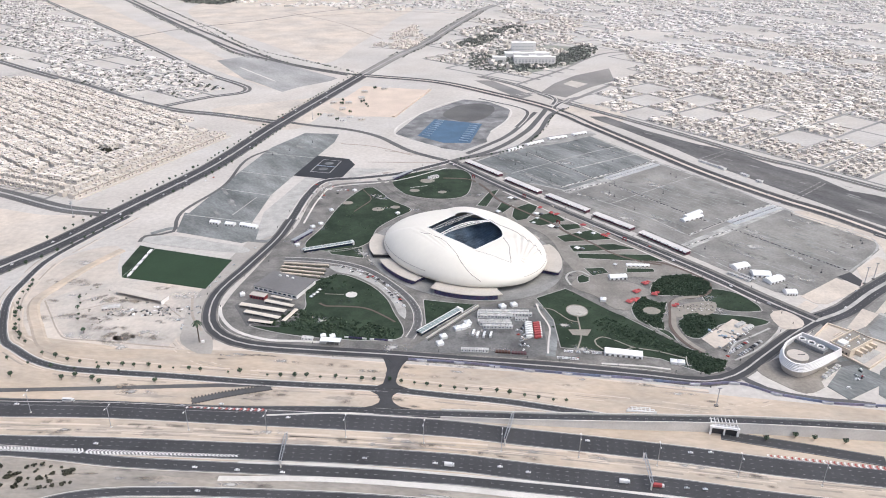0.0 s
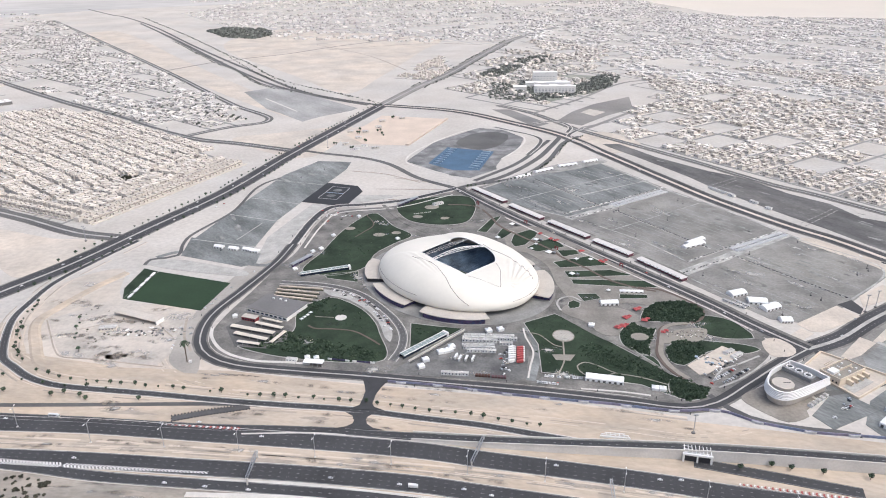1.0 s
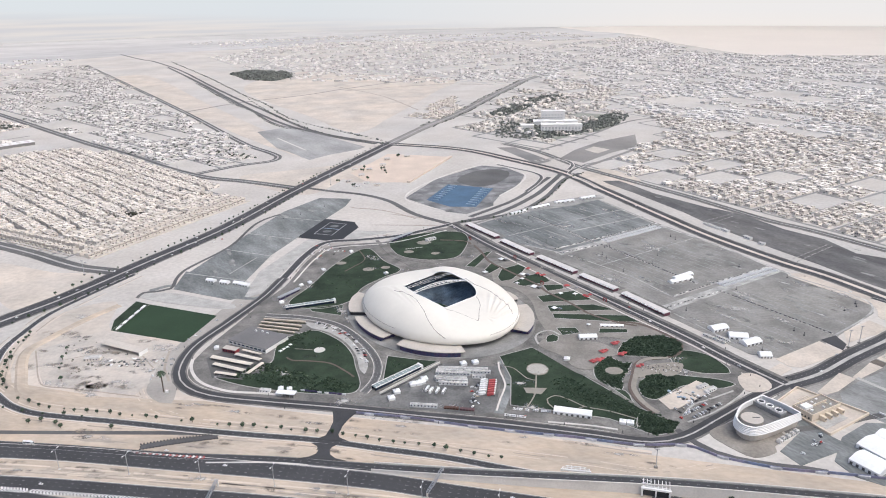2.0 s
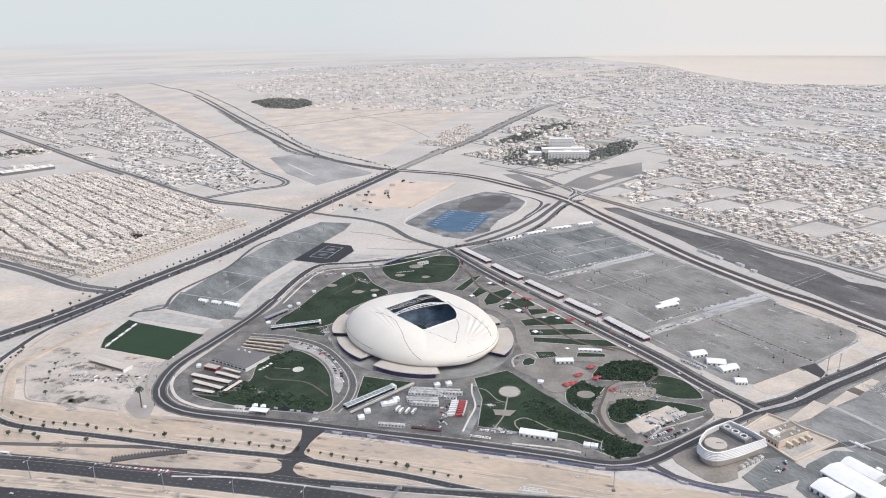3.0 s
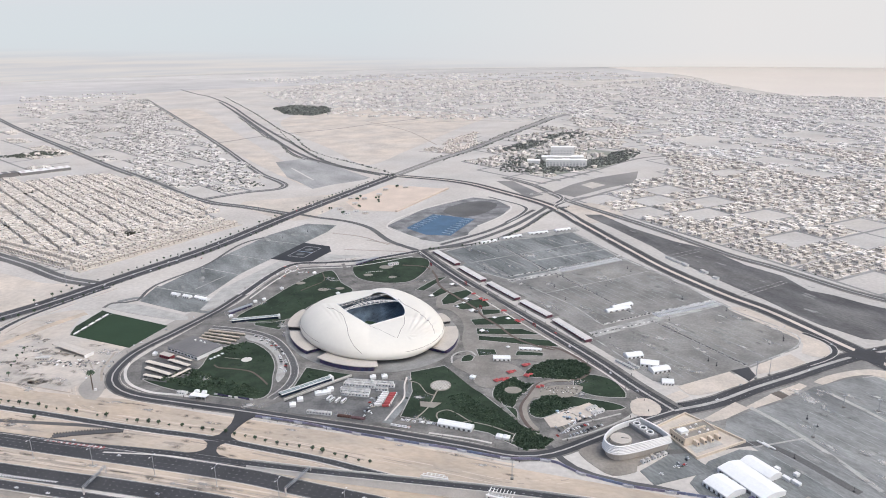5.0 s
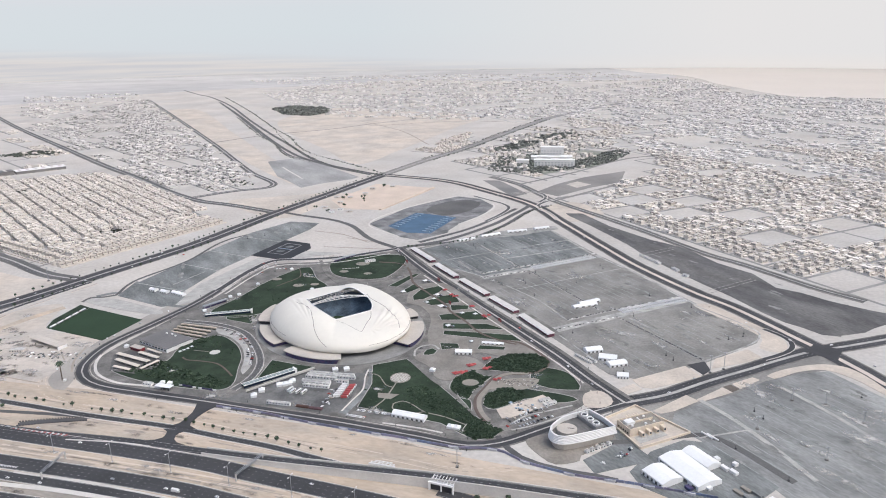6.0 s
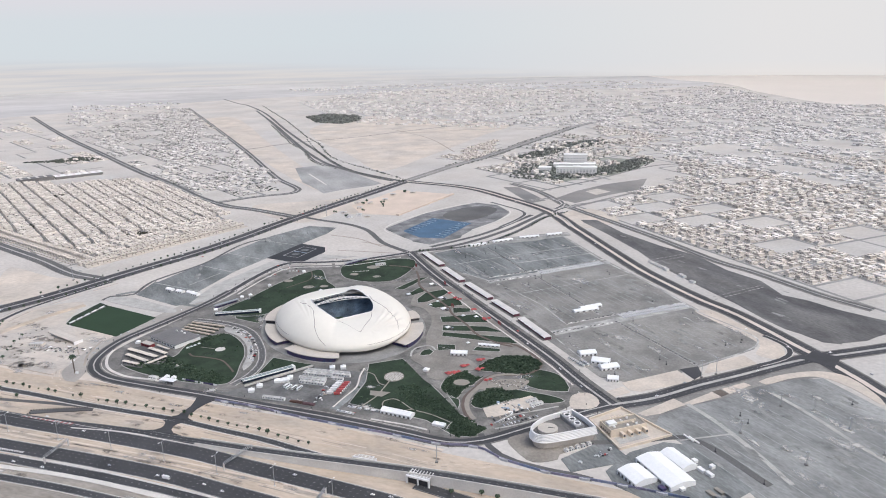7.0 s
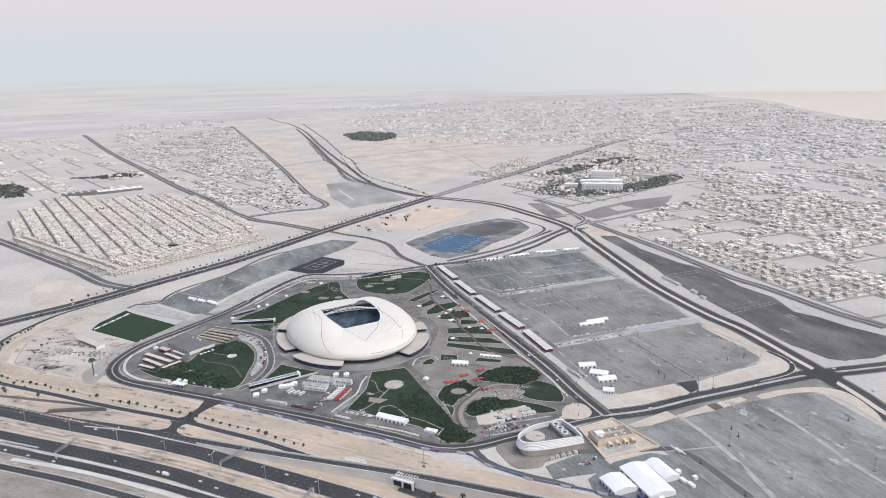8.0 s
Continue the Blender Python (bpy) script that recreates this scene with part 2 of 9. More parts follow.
def box(bm, cx, cy, cz, sx, sy, sz, turn=0.0, taper=1.0):
    """A block that stands on cz, turned about its middle."""
    c, s = math.cos(turn), math.sin(turn)
    vs = []
    for z, k in ((cz, 1.0), (cz + sz, taper)):
        for x, y in ((-1, -1), (1, -1), (1, 1), (-1, 1)):
            u, w = x * sx / 2 * k, y * sy / 2 * k
            vs.append(bm.verts.new((cx + u * c - w * s, cy + u * s + w * c, z)))
    for f in ((3, 2, 1, 0), (4, 5, 6, 7), (0, 1, 5, 4), (1, 2, 6, 5), (2, 3, 7, 6), (3, 0, 4, 7)):
        bm.faces.new([vs[i] for i in f])
    return bm


def thing(name, x, y, z=0.0, turn=0.0):
    ob = new(name)
    ob.empty_display_size = 1.0
    ob.matrix_basis = pose(x, y, z, 0, 0, math.degrees(turn))
    return ob


# ---- ground, sea and distance ----
bm = bmesh.new()
rings = [0, 120, 250, 400, 600, 900, 1300, 1900, 2700, 3700, 4900, 7000]
grid = []
for r in rings:
    row = []
    for k in range(72):
        a = 2 * math.pi * k / 72
        row.append(bm.verts.new((120 + r * math.cos(a), 500 + r * math.sin(a), 0)) if r else None)
    grid.append(row)
mid = bm.verts.new((120, 500, 0))
for k in range(72):
    bm.faces.new((mid, grid[1][k], grid[1][(k + 1) % 72]))
    for i in range(1, len(rings) - 1):
        bm.faces.new((grid[i][k], grid[i + 1][k], grid[i + 1][(k + 1) % 72], grid[i][(k + 1) % 72]))
tagged(mesh_ob("ground", bm, SAND), "pale beige desert sand with faint tracks", "ground", kind="structure")
slab("water", [(900, 5200), (930, 4300), (1095, 3920), (1135, 3640), (1128, 3310), (1160, 3020), (1195, 2760), (1275, 2610), (1560, 2560), (2600, 2250), (5200, 2000), (5200, 5200)], 0.25, WATER, "calm sea beyond the town, sky glare and haze in its pale colour", "sea")

# pale slab over the far ground, haze painted as its colour
slab("hazed_plain", [(-4700, 300), (-2600, 1500), (-1900, 2300), (-1250, 3150), (-700, 3450), (-300, 3750), (300, 3600), (1000, 3700), (1060, 4300), (900, 5000), (-3000, 5200), (-5200, 3000)], 0.10, HAZED_PLAIN, "far plain beyond the town, paled for haze", "ground")

# glowing backdrop all round: the hazy air over the horizon painted as emission
hz = bpy.data.materials.new("hazy_sky")
hz.use_nodes = True
hn, hl = hz.node_tree.nodes, hz.node_tree.links
hn.remove(hn["Principled BSDF"])
em = hn.new("ShaderNodeEmission")
hg = hn.new("ShaderNodeNewGeometry")
hs = hn.new("ShaderNodeSeparateXYZ")
hl.new(hg.outputs["Position"], hs.inputs[0])


def spread(source, lo, hi, to_lo=0.0, to_hi=1.0):
    r = hn.new("ShaderNodeMapRange")
    for socket, value in zip(("From Min", "From Max", "To Min", "To Max"), (lo, hi, to_lo, to_hi)):
        r.inputs[socket].default_value = value
    hl.new(source, r.inputs["Value"])
    return r.outputs[0]


def blend(fac, one, two):
    x = hn.new("ShaderNodeMix")
    x.data_type = "RGBA"
    hl.new(fac, x.inputs["Factor"])
    for socket, value in (("A", one), ("B", two)):
        if isinstance(value, tuple):
            x.inputs[socket].default_value = (*value, 1)
        else:
            hl.new(value, x.inputs[socket])
    return x.outputs["Result"]


def sky_ramp(stops):
    r = hn.new("ShaderNodeValToRGB")
    for k, (at, col) in enumerate(stops):
        e = r.color_ramp.elements[k] if k < 2 else r.color_ramp.elements.new(at)
        e.position, e.color = at / 1100, (*col, 1)
    hl.new(spread(hs.outputs["Z"], 0, 1100), r.inputs[0])
    return r.outputs[0]


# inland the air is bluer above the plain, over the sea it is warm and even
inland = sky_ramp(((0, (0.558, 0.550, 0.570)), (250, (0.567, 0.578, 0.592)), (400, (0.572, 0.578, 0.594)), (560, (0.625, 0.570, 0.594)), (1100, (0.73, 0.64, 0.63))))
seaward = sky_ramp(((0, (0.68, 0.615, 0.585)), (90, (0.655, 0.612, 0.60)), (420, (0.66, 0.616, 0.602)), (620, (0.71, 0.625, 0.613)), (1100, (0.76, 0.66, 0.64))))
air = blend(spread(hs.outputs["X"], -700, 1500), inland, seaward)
# the plain going on to the horizon, painted in faint long bands that fade into haze
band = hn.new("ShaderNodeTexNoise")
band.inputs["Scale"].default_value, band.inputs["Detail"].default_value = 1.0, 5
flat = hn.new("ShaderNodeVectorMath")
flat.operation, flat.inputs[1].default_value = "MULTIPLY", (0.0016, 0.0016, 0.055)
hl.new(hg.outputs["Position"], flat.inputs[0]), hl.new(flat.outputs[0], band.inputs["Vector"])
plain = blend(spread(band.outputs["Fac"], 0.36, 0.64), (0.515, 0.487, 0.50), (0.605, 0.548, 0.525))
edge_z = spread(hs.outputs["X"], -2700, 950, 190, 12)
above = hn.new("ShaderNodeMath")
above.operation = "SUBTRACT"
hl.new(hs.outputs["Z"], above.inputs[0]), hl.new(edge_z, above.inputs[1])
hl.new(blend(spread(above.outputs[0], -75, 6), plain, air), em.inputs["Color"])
hl.new(em.outputs[0], hn["Material Output"].inputs["Surface"])
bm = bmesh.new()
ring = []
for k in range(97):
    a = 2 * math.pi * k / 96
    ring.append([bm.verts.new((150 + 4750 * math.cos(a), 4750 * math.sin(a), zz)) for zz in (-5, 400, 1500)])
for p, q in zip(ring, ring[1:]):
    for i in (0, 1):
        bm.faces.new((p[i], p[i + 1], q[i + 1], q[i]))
tagged(mesh_ob("backdrop", bm, hz, smooth=True), "glowing backdrop painted with hazy sky and the far plain", "sky", kind="structure")

# ---- roads ----
Z1, Z2, Z3, Z4 = 0.12, 0.20, 0.28, 0.36
dual("road_north", [(-360, 408)] + [(-284.1, 525), (-254.6, 570.7), (-216.1, 650.7), (-164.3, 759.2), (-116.2, 905.4), (-53.7, 1075.5), (-1.4, 1216.7)], 9.0, 2.4, Z1, ASPHALT, "wide dual road with a pale median")
# far stretch of the road, its asphalt lightened to stand for haze
dual("road_north_far", [(-1.4, 1216.7), (58.3, 1368), (121.2, 1502), (231, 1800), (324.5, 2040), (453.4, 2262), (667, 2580)], 7.5, 2.4, Z1, ASPHALT_FAR, "dual road into the town, paled for haze")
road("road_ramp", [(-214, 622.6), (-235.9, 575.5), (-251.8, 535.1), (-255.3, 499.6), (-255.4, 476.5), (-247.5, 448), (-234.2, 417.7), (-224.8, 409.1), (-207.4, 394.4), (-189.2, 385), (-169.5, 379.8), (-121.4, 370.4), (-80.8, 361.7), (-40.8, 354.3), (-1.4, 347.6), (43.6, 336), (75, 328), (105.2, 317.7)] + [(132, 308.5)], 5.2, Z2, ASPHALT, "dark asphalt slip road with pale shoulders", 2, kerb=0.6)
dual("road_east", [(-0.4, 1206.7), (114.5, 1154), (194.1, 1066.1), (254, 983.6), (288, 892), (332.7, 768.3), (354.8, 709.0), (377.9, 660.4), (402.3, 615.3), (424.0, 583.1), (442.7, 545.0), (456.4, 514.3), (469.1, 488.0), (475.2, 473.7), (484.3, 449.9), (491.3, 428.7), (516, 392)], 6.4, 4.4, Z1, ASPHALT, "wide dual road with a sandy median")
dual("road_town_edge", [(188.6, 1192.8), (236.7, 1126.5), (284.8, 1014), (342.5, 920.3), (390.4, 841.5), (442.6, 746.5), (472.6, 708.8), (519.7, 636.8), (550.4, 602.7)], 3.0, 1.4, Z1, ASPHALT_OLD, "dusty dual road along the town edge", 2, 3.0)
road("road_lot_north", [(262.5, 1000.6), (293.5, 1017.3), (356.5, 1083.8), (428.1, 1162.7), (529.1, 1272.9)], 7, Z1, ASPHALT_FAR, "sanded asphalt road, paled for haze")
road("road_hospital", [(236.7, 1126.5), (333.5, 1230.4), (433.7, 1359.5), (493.8, 1400.1), (580.2, 1375.3)], 6, Z1, ASPHALT_FAR, "sanded asphalt road, paled for haze")
dual("road_park_south", [(-69.3, 604.4), (-77.8, 564.1), (-95.7, 512.9), (-111.2, 468.8), (-109.5, 432.1), (-98.3, 413.1), (-79.1, 400.9), (-40.5, 391.7), (8, 382.3), (54.4, 372), (112.8, 359.3), (164.1, 346.1), (196.3, 337.5), (216.8, 341.8), (244.3, 360.1), (274.4, 381.2), (301.2, 397.6)], 3.7, 1.1, Z2, ASPHALT, "dark asphalt avenue with a pale kerbed median round the park", 0, 1.2)
road("road_park_west", [(-69.3, 604.4), (-57, 671.9), (-42.7, 702.9), (-9.6, 708.3), (32.3, 719.5), (62.1, 737.2), (89.8, 755.6)], 7.0, Z3, ASPHALT, "dark asphalt road round the park", 2, kerb=0.9)
dual("road_park_east", [(89.8, 755.6), (131.5, 677.5), (183.3, 592.4), (225, 526.6), (259.1, 471.5), (281.2, 430.3), (301.2, 397.6)], 4.4, 1.8, Z2, ASPHALT, "dark asphalt avenue round the park", 2, 3.6)
dual("road_south_east", [(301.2, 397.6), (330.9, 410.1), (366.4, 433.6), (401.7, 454.8), (423.1, 468.4), (458.9, 488.8), (483.0, 497.7), (519.7, 512.5), (620, 556)], 5.5, 2.8, Z1, ASPHALT, "dark asphalt avenue with a sandy median", 2, 1.6)
road("road_link", [(89.8, 755.6), (145.4, 794.9), (197.2, 864.1), (228.4, 926.4), (254, 983.6)], 7, Z2, ASPHALT_OLD, "dusty curved link road")
road("road_link_outer", [(99.3, 762), (165.5, 794.6), (211.1, 858.4), (249.5, 944.4), (277.1, 976.1)], 6, Z2, ASPHALT_OLD, "dusty curved link road")
road("road_link_inner", [(112, 782), (145.2, 817.8), (164, 839.2), (184.9, 870.9), (207, 912.6), (231.1, 958)], 6, Z2, ASPHALT_OLD, "dusty curved link road")
road("turning_lane", [(165, 1040), (190, 1012), (210, 990), (219.2, 971.6), (220, 956.5), (208.8, 923.9), (189.9, 886.3)], 4.5, Z2, ASPHALT_OLD, "curved turning lane", kerb=1.2)
road("turning_lane", [(286, 895), (275.5, 935), (264.5, 958), (263.6, 980.7), (273.8, 999.6), (292, 1022)], 4.5, Z2, ASPHALT_OLD, "curved turning lane", kerb=1.2)
road("turning_lane", [(225, 1056), (254.1, 1069), (272, 1056), (276, 1026.9), (265.5, 1000)], 4.5, Z2, ASPHALT_OLD, "curved turning lane", kerb=1.2)
road("road_court", [(-98.3, 926), (-69.3, 910.2), (-22.7, 888.6), (12.7, 857.4), (48.6, 796.6), (89.8, 755.6)], 7, Z2, ASPHALT_OLD, "dusty asphalt road")
road("road_desert", [(-1279, 3226), (-1084.4, 2953.9), (-1010.1, 2869.2), (-793, 2518.1), (-534.6, 2022.3), (-379.5, 1734.8), (-287, 1571), (-190.8, 1396.6), (-134.5, 1315.9), (-68.6, 1254.9), (8.9, 1194.8)], 8, Z2, ASPHALT_OLD, "sanded desert carriageway")
road("road_desert_outer", [(-863, 2610.9), (-612, 2144.6), (-423.8, 1779.6), (-304.3, 1554.3), (-219.1, 1411.4), (-157.1, 1334.1), (-87.2, 1259.8), (-27.5, 1210)], 8, Z2, ASPHALT_OLD, "sanded desert carriageway")
dual("road_west", [(-1700, 2460)] + [(-1176.1, 1897.7), (-825, 1545), (-579.3, 1299.1), (-437, 1164.4), (-330.8, 1058), (-254.4, 996.2), (-194.7, 970.4), (-118.1, 929.6)], 5.5, 2.0, Z2, ASPHALT_OLD, "dual road beside the housing estate", 2, 1.5)
dual("road_west_loop", [(-1212.7, 2751.6), (-773.5, 2063.7), (-455.2, 1557.9), (-252.1, 1223.8), (-181, 1130.9), (-180.8, 1096.7), (-224.5, 1069.9), (-275.5, 1022)], 4.0, 2.4, Z2, ASPHALT_OLD, "dual road with a tight bend", 2, 1.0)
road("road_desert_side", [(-870, 2629.5), (-579.3, 2070.5), (-382.8, 1686), (-336.5, 1608.3), (-243, 1426.4), (-175, 1350)], 4, Z1, ASPHALT_OLD, "narrow service road beside the desert carriageway")
road("road_track", [(-560, 1530), (-519.5, 1568), (-477.6, 1606), (-398.9, 1719), (-339.7, 1767), (-245.7, 1843), (-161.2, 1946), (-53, 2048), (113, 2187)], 6, Z1, ASPHALT_FAR, "narrow sanded track, paled for haze")
dual("road_estate", [(-700, 888)] + [(-416.5, 728.6), (-346.3, 688.8), (-279.1, 646), (-236.2, 631.1)], 6.0, 2.4, Z1, ASPHALT_OLD, "dual road at the estate edge", 2, 1.0)
road("road_junction", [(8.2, 381.6), (10.9, 366.1), (7.8, 350.1), (4.7, 337)], 7, Z2, ASPHALT, "dark asphalt connecting road")
road("highway_north_side", [(-330, 363.4), (-205, 346.4), (-143, 339.4), (-81, 329), (-20, 319), (40, 307.6), (76, 297.8), (120, 286.6), (162, 275.2), (198, 264.2), (252, 250.2), (349, 225.6), (460, 197.6)], 13.4, Z2, ASPHALT, "dark asphalt motorway carriageway with four lanes", 4, kerb=0.35)
road("highway_south_side", [(-310, 332.4), (-197, 317.4), (-138, 310.2), (-79, 301.3), (-20, 292.4), (38, 281.6), (72, 272.5), (114, 261.6), (141, 255.2), (192, 240.2), (250, 225.6), (327, 206.6), (430, 180.6)], 12.6, Z2, ASPHALT, "dark asphalt motorway carriageway with four lanes", 4, kerb=0.35)
road("highway_slip", [(-300, 328), (-190, 311), (-161, 305), (-133, 298), (-104, 292.8), (-47.5, 284), (36, 269.8), (68.5, 261.9), (95.5, 255.5), (166, 237), (231.5, 220), (330, 195)], 7.6, Z3, ASPHALT, "dark asphalt motorway slip road", 2, kerb=0.3)
for pts, wide in (([(-70, 291.6), (-20, 284.6), (28, 274.8), (69, 265.6), (110, 256), (166, 241.5)], 1.6), ([(-78, 280.8), (-20, 274.6), (36, 263.6), (68, 256), (110, 246.5), (170, 231)], 3.4), ([(-60, 328), (-20, 326.4), (20, 319.4), (50, 313.4)], 1.2)):
    road("concrete_divider", pts, wide, Z2 + 0.1, CONCRETE, "pale concrete strip between two carriageways")
road("service_road", [(-308.8, 371.3), (-214.4, 364.6), (-151, 361.2), (-80.2, 357.8), (-40.8, 353.8)], 3.6, Z1, ASPHALT_OLD, "narrow service road")
road("frontage_road", [(-190, 262), (-165, 270), (-146, 275), (-126, 276), (-99.5, 274.1), (-72.6, 270.8), (-19, 263.2), (34, 253), (95, 240), (170, 221), (260, 197)], 6.0, Z2, ASPHALT, "dark asphalt frontage road", 2, kerb=0.4)
road("underpass_road", [(183.2, 290), (203.3, 282.7), (229.3, 273.3), (258.8, 262.1)], 8, Z2, ASPHALT, "dark asphalt road out of the underpass", 2)
road("depot_road", [(277.2, 345.2), (308.9, 350.2), (347.5, 357.5), (382.6, 311.2)], 5, Z2, ASPHALT_OLD, "dusty depot road")
road("car_park_road", [(-184.9, 581.7), (-168.1, 593), (-122.3, 572.1), (-86.5, 558.8), (-74.2, 569.4)], 5, Z2, LOT, "grey car park lane")

DESERT = mat("beige_sand", (0.585, 0.51, 0.43), 0.95, 0.16, 0.02, 0.2, 0.2, tint=(0.495, 0.45, 0.40), patch=0.012)
for pts in ([(-943, 2322.6), (-862.5, 2385.9), (-466.9, 1724), (-229.4, 1329.6), (-126.2, 1215.8), (-133.6, 1119.7), (-187.3, 1176.1), (-319.1, 1362.5), (-590.7, 1780.2)], [(-447.9, 2005.5), (-363.6, 2379.7), (-84.1, 2255), (131.9, 2103.1), (77, 1855.2), (-23.2, 1457.1), (-71.2, 1314.8), (-171.2, 1475.6)], [(-208, 998.4), (-146.8, 1028.6), (-46, 1056.1), (-60.8, 956.9), (-94, 893.1), (-162.4, 936.3)], [(-369.9, 661.4), (-294.8, 632.9), (-252.2, 622.2), (-256.6, 570.8), (-292, 548.6)], [(-60, 1036.4), (58.3, 1084.6), (37.4, 957.6), (-44.4, 957)], [(260.9, 949.2), (314.3, 1000.3), (351.4, 934), (314.3, 888.8), (285, 888.5)]):
    slab("desert_plot", pts, 0.02, DESERT, "warm beige stretch of bare desert sand", "ground")
VERGE = mat("warm_sand", (0.53, 0.43, 0.33), 0.95, 0.16, 0.04, 0.4, 0.2, tint=(0.44, 0.385, 0.325), patch=0.03, streak=-0.2)
slab("verge_sand", [(-330, 220), (440, 180), (440, 270), (300, 298), (190, 326), (110, 352), (0, 374), (-80, 394), (-150, 402), (-222, 424), (-250, 470), (-330, 460)], 0.02, VERGE, "warm beige sand along the motorway", "ground", False)
DIRT = mat("brown_dirt", (0.37, 0.325, 0.275), 0.95, 0.22, 0.06, 0.5, 0.15, tint=(0.27, 0.25, 0.225), patch=0.05, streak=-0.2)
slab("dirt_verge", [(-330, 322), (-190, 307), (-104, 289), (-40, 279), (36, 266), (100, 251), (200, 225), (330, 191), (330, 120), (-330, 150)], 0.045, DIRT, "grey-brown trodden dirt beside the slip road", "ground", False)
slab("west_sand", [(-244.9, 444.9), (-256.5, 485.3), (-253.5, 512.4), (-236.4, 544.9), (-205.4, 558.9), (-186.2, 503.3), (-122.3, 477.5), (-113.4, 433.8), (-99.2, 405.6), (-75, 391.4), (-72.5, 371.8), (-125, 376.4), (-173.4, 386.3), (-216.2, 405.5), (-235.9, 425)], 0.015, DESERT, "warm beige sand beside the slip road", "ground")
slab("site_sand", [(-228.4, 471.8), (-192.1, 502.1), (-184.4, 499.6), (-124.8, 474.5), (-127.6, 443.7), (-125, 418.2), (-129.7, 402.6), (-162.7, 411), (-197.7, 419.7), (-207.7, 433.3)], 0.10, mat("trodden_sand", (0.53, 0.475, 0.415), 0.95, 0.16, 0.04, 0.4, 0.15, tint=(0.46, 0.425, 0.385), patch=0.03), "trodden grey-beige sand of a building site", "ground", False)
slab("roadside_gravel", [(270.8, 364.6), (298.4, 389.9), (325.7, 408.2), (350.2, 424.1), (397.6, 455.2), (442.5, 479.5), (463.9, 484.6), (469, 463.5), (435, 447.3), (404.9, 430.3), (351.3, 395.4), (323.8, 369.7), (294.9, 348), (276.9, 352.3)], 0.03, mat("grey_gravel", (0.20, 0.195, 0.185), 0.9, 0.28, 0.03, 0.5, tint=(0.30, 0.285, 0.262)), "grey gravel beside the avenue", "ground")
slab("junction_apron", [(7.1, 379.2), (20.3, 374.9), (17.2, 369.8), (15, 364.6), (12.5, 357.8), (11.9, 353.5), (13.4, 349), (19.2, 345.1), (-6, 348.6), (1, 349.2), (5.4, 351.9), (8.2, 357.2), (9.8, 364.3), (10.4, 372.2)], Z3 + 0.14, ASPHALT, "flared dark asphalt junction", "road", False)
slab("junction_apron", [(-2.7, 344.5), (13.1, 342.3), (10.1, 340.1), (9, 336.9), (10, 332.7), (13.4, 328.9), (19.8, 326.4), (-7.9, 329.8), (-1.9, 331.1), (1.6, 333.6), (2.6, 337.2), (1, 341.5)], Z3 + 0.14, ASPHALT, "flared dark asphalt junction", "road", False)
slab("car_park_apron", [(-189.9, 569.4), (-185.1, 576.2), (-160.4, 574.8), (-128.8, 561.4), (-100, 547.4), (-98, 538.7), (-121.5, 542.3), (-168.7, 557.5)], Z1, CONCRETE_OLD, "pale concrete island by the car park", "pavement")
slab("car_park_apron", [(-96.8, 558.8), (-95.7, 622.6), (-69.7, 699.4), (-53.4, 738.6), (-28.7, 744.6), (-1.8, 738), (30.5, 735.5), (-10.9, 716), (-46.2, 704.8), (-61.3, 677.3), (-72.6, 610.4), (-80.3, 572)], Z1, CONCRETE_OLD, "pale concrete apron beside the avenue", "pavement", False)
slab("car_park_tongue", [(-164.5, 584.5), (-166.7, 627.6), (-95.2, 585.8), (-95.5, 562.7), (-106.6, 557.5)], Z1, LOT, "worn grey asphalt at the car park end", "car park", False)
road("service_lane", [(-190.1, 565.4), (-188.4, 577.5), (-176.2, 580.3), (-167.3, 585.9), (-170, 610.7), (-168.6, 632.4), (-143.1, 696.3), (-134.7, 765.4), (-126.3, 790.2), (-111.9, 809)], 3.2, Z2, ASPHALT_OLD, "narrow dark service lane beside the car park")
# ---- lots, courts and lawns ----
slab("car_park_west", [(-75.4, 876.2), (-33.9, 868.8), (-38.4, 836.2), (-64.6, 759), (-93.9, 667.5), (-104.3, 593), (-134.1, 592.8), (-160.8, 597.3), (-166, 612.8), (-135.3, 730.9), (-110.1, 818.7)], Z1, LOT, "worn grey asphalt car park", "car park", False)
slab("sports_court_yard", [(-55.7, 785.9), (-20.3, 771.5), (-14, 751.7), (-29.8, 702.9), (-76.7, 721.5)], Z2, COURT, "black asphalt court yard", "court", False)
slab("car_park_base", [(104, 752), (160, 793), (272, 850), (320, 742), (362, 662), (384, 612), (396, 587), (432, 529), (422, 503), (372, 464), (325, 430), (296, 440), (262, 498), (202, 598), (168, 650), (138, 703)], 0.06, mat("grey_gravel", (0.20, 0.195, 0.185), 0.9, 0.28, 0.03, 0.5, tint=(0.30, 0.285, 0.262)), "grey gravel between the car parks", "ground", False)
slab("car_park_north", [(107.6, 742.8), (158.5, 785.5), (269.9, 846.6), (313.2, 740.1), (196.9, 658.1), (161, 684.3)], Z1, LOT, "worn grey asphalt car park with faint bays", "car park", False)
slab("car_park_middle", [(189.5, 637), (313.1, 712.4), (357.2, 660.3), (379.2, 611.9), (269.1, 537.2), (235.8, 565.5)], Z1, LOT, "worn grey asphalt car park with faint bays", "car park", False)
slab("car_park_south", [(260.3, 517.7), (319.9, 550.5), (391.9, 583.8), (427.1, 527.2), (419.6, 505.4), (369.7, 465.8), (324.7, 432.4), (291.8, 453.4)], Z1, LOT, "worn grey asphalt car park with faint bays", "car park", False)
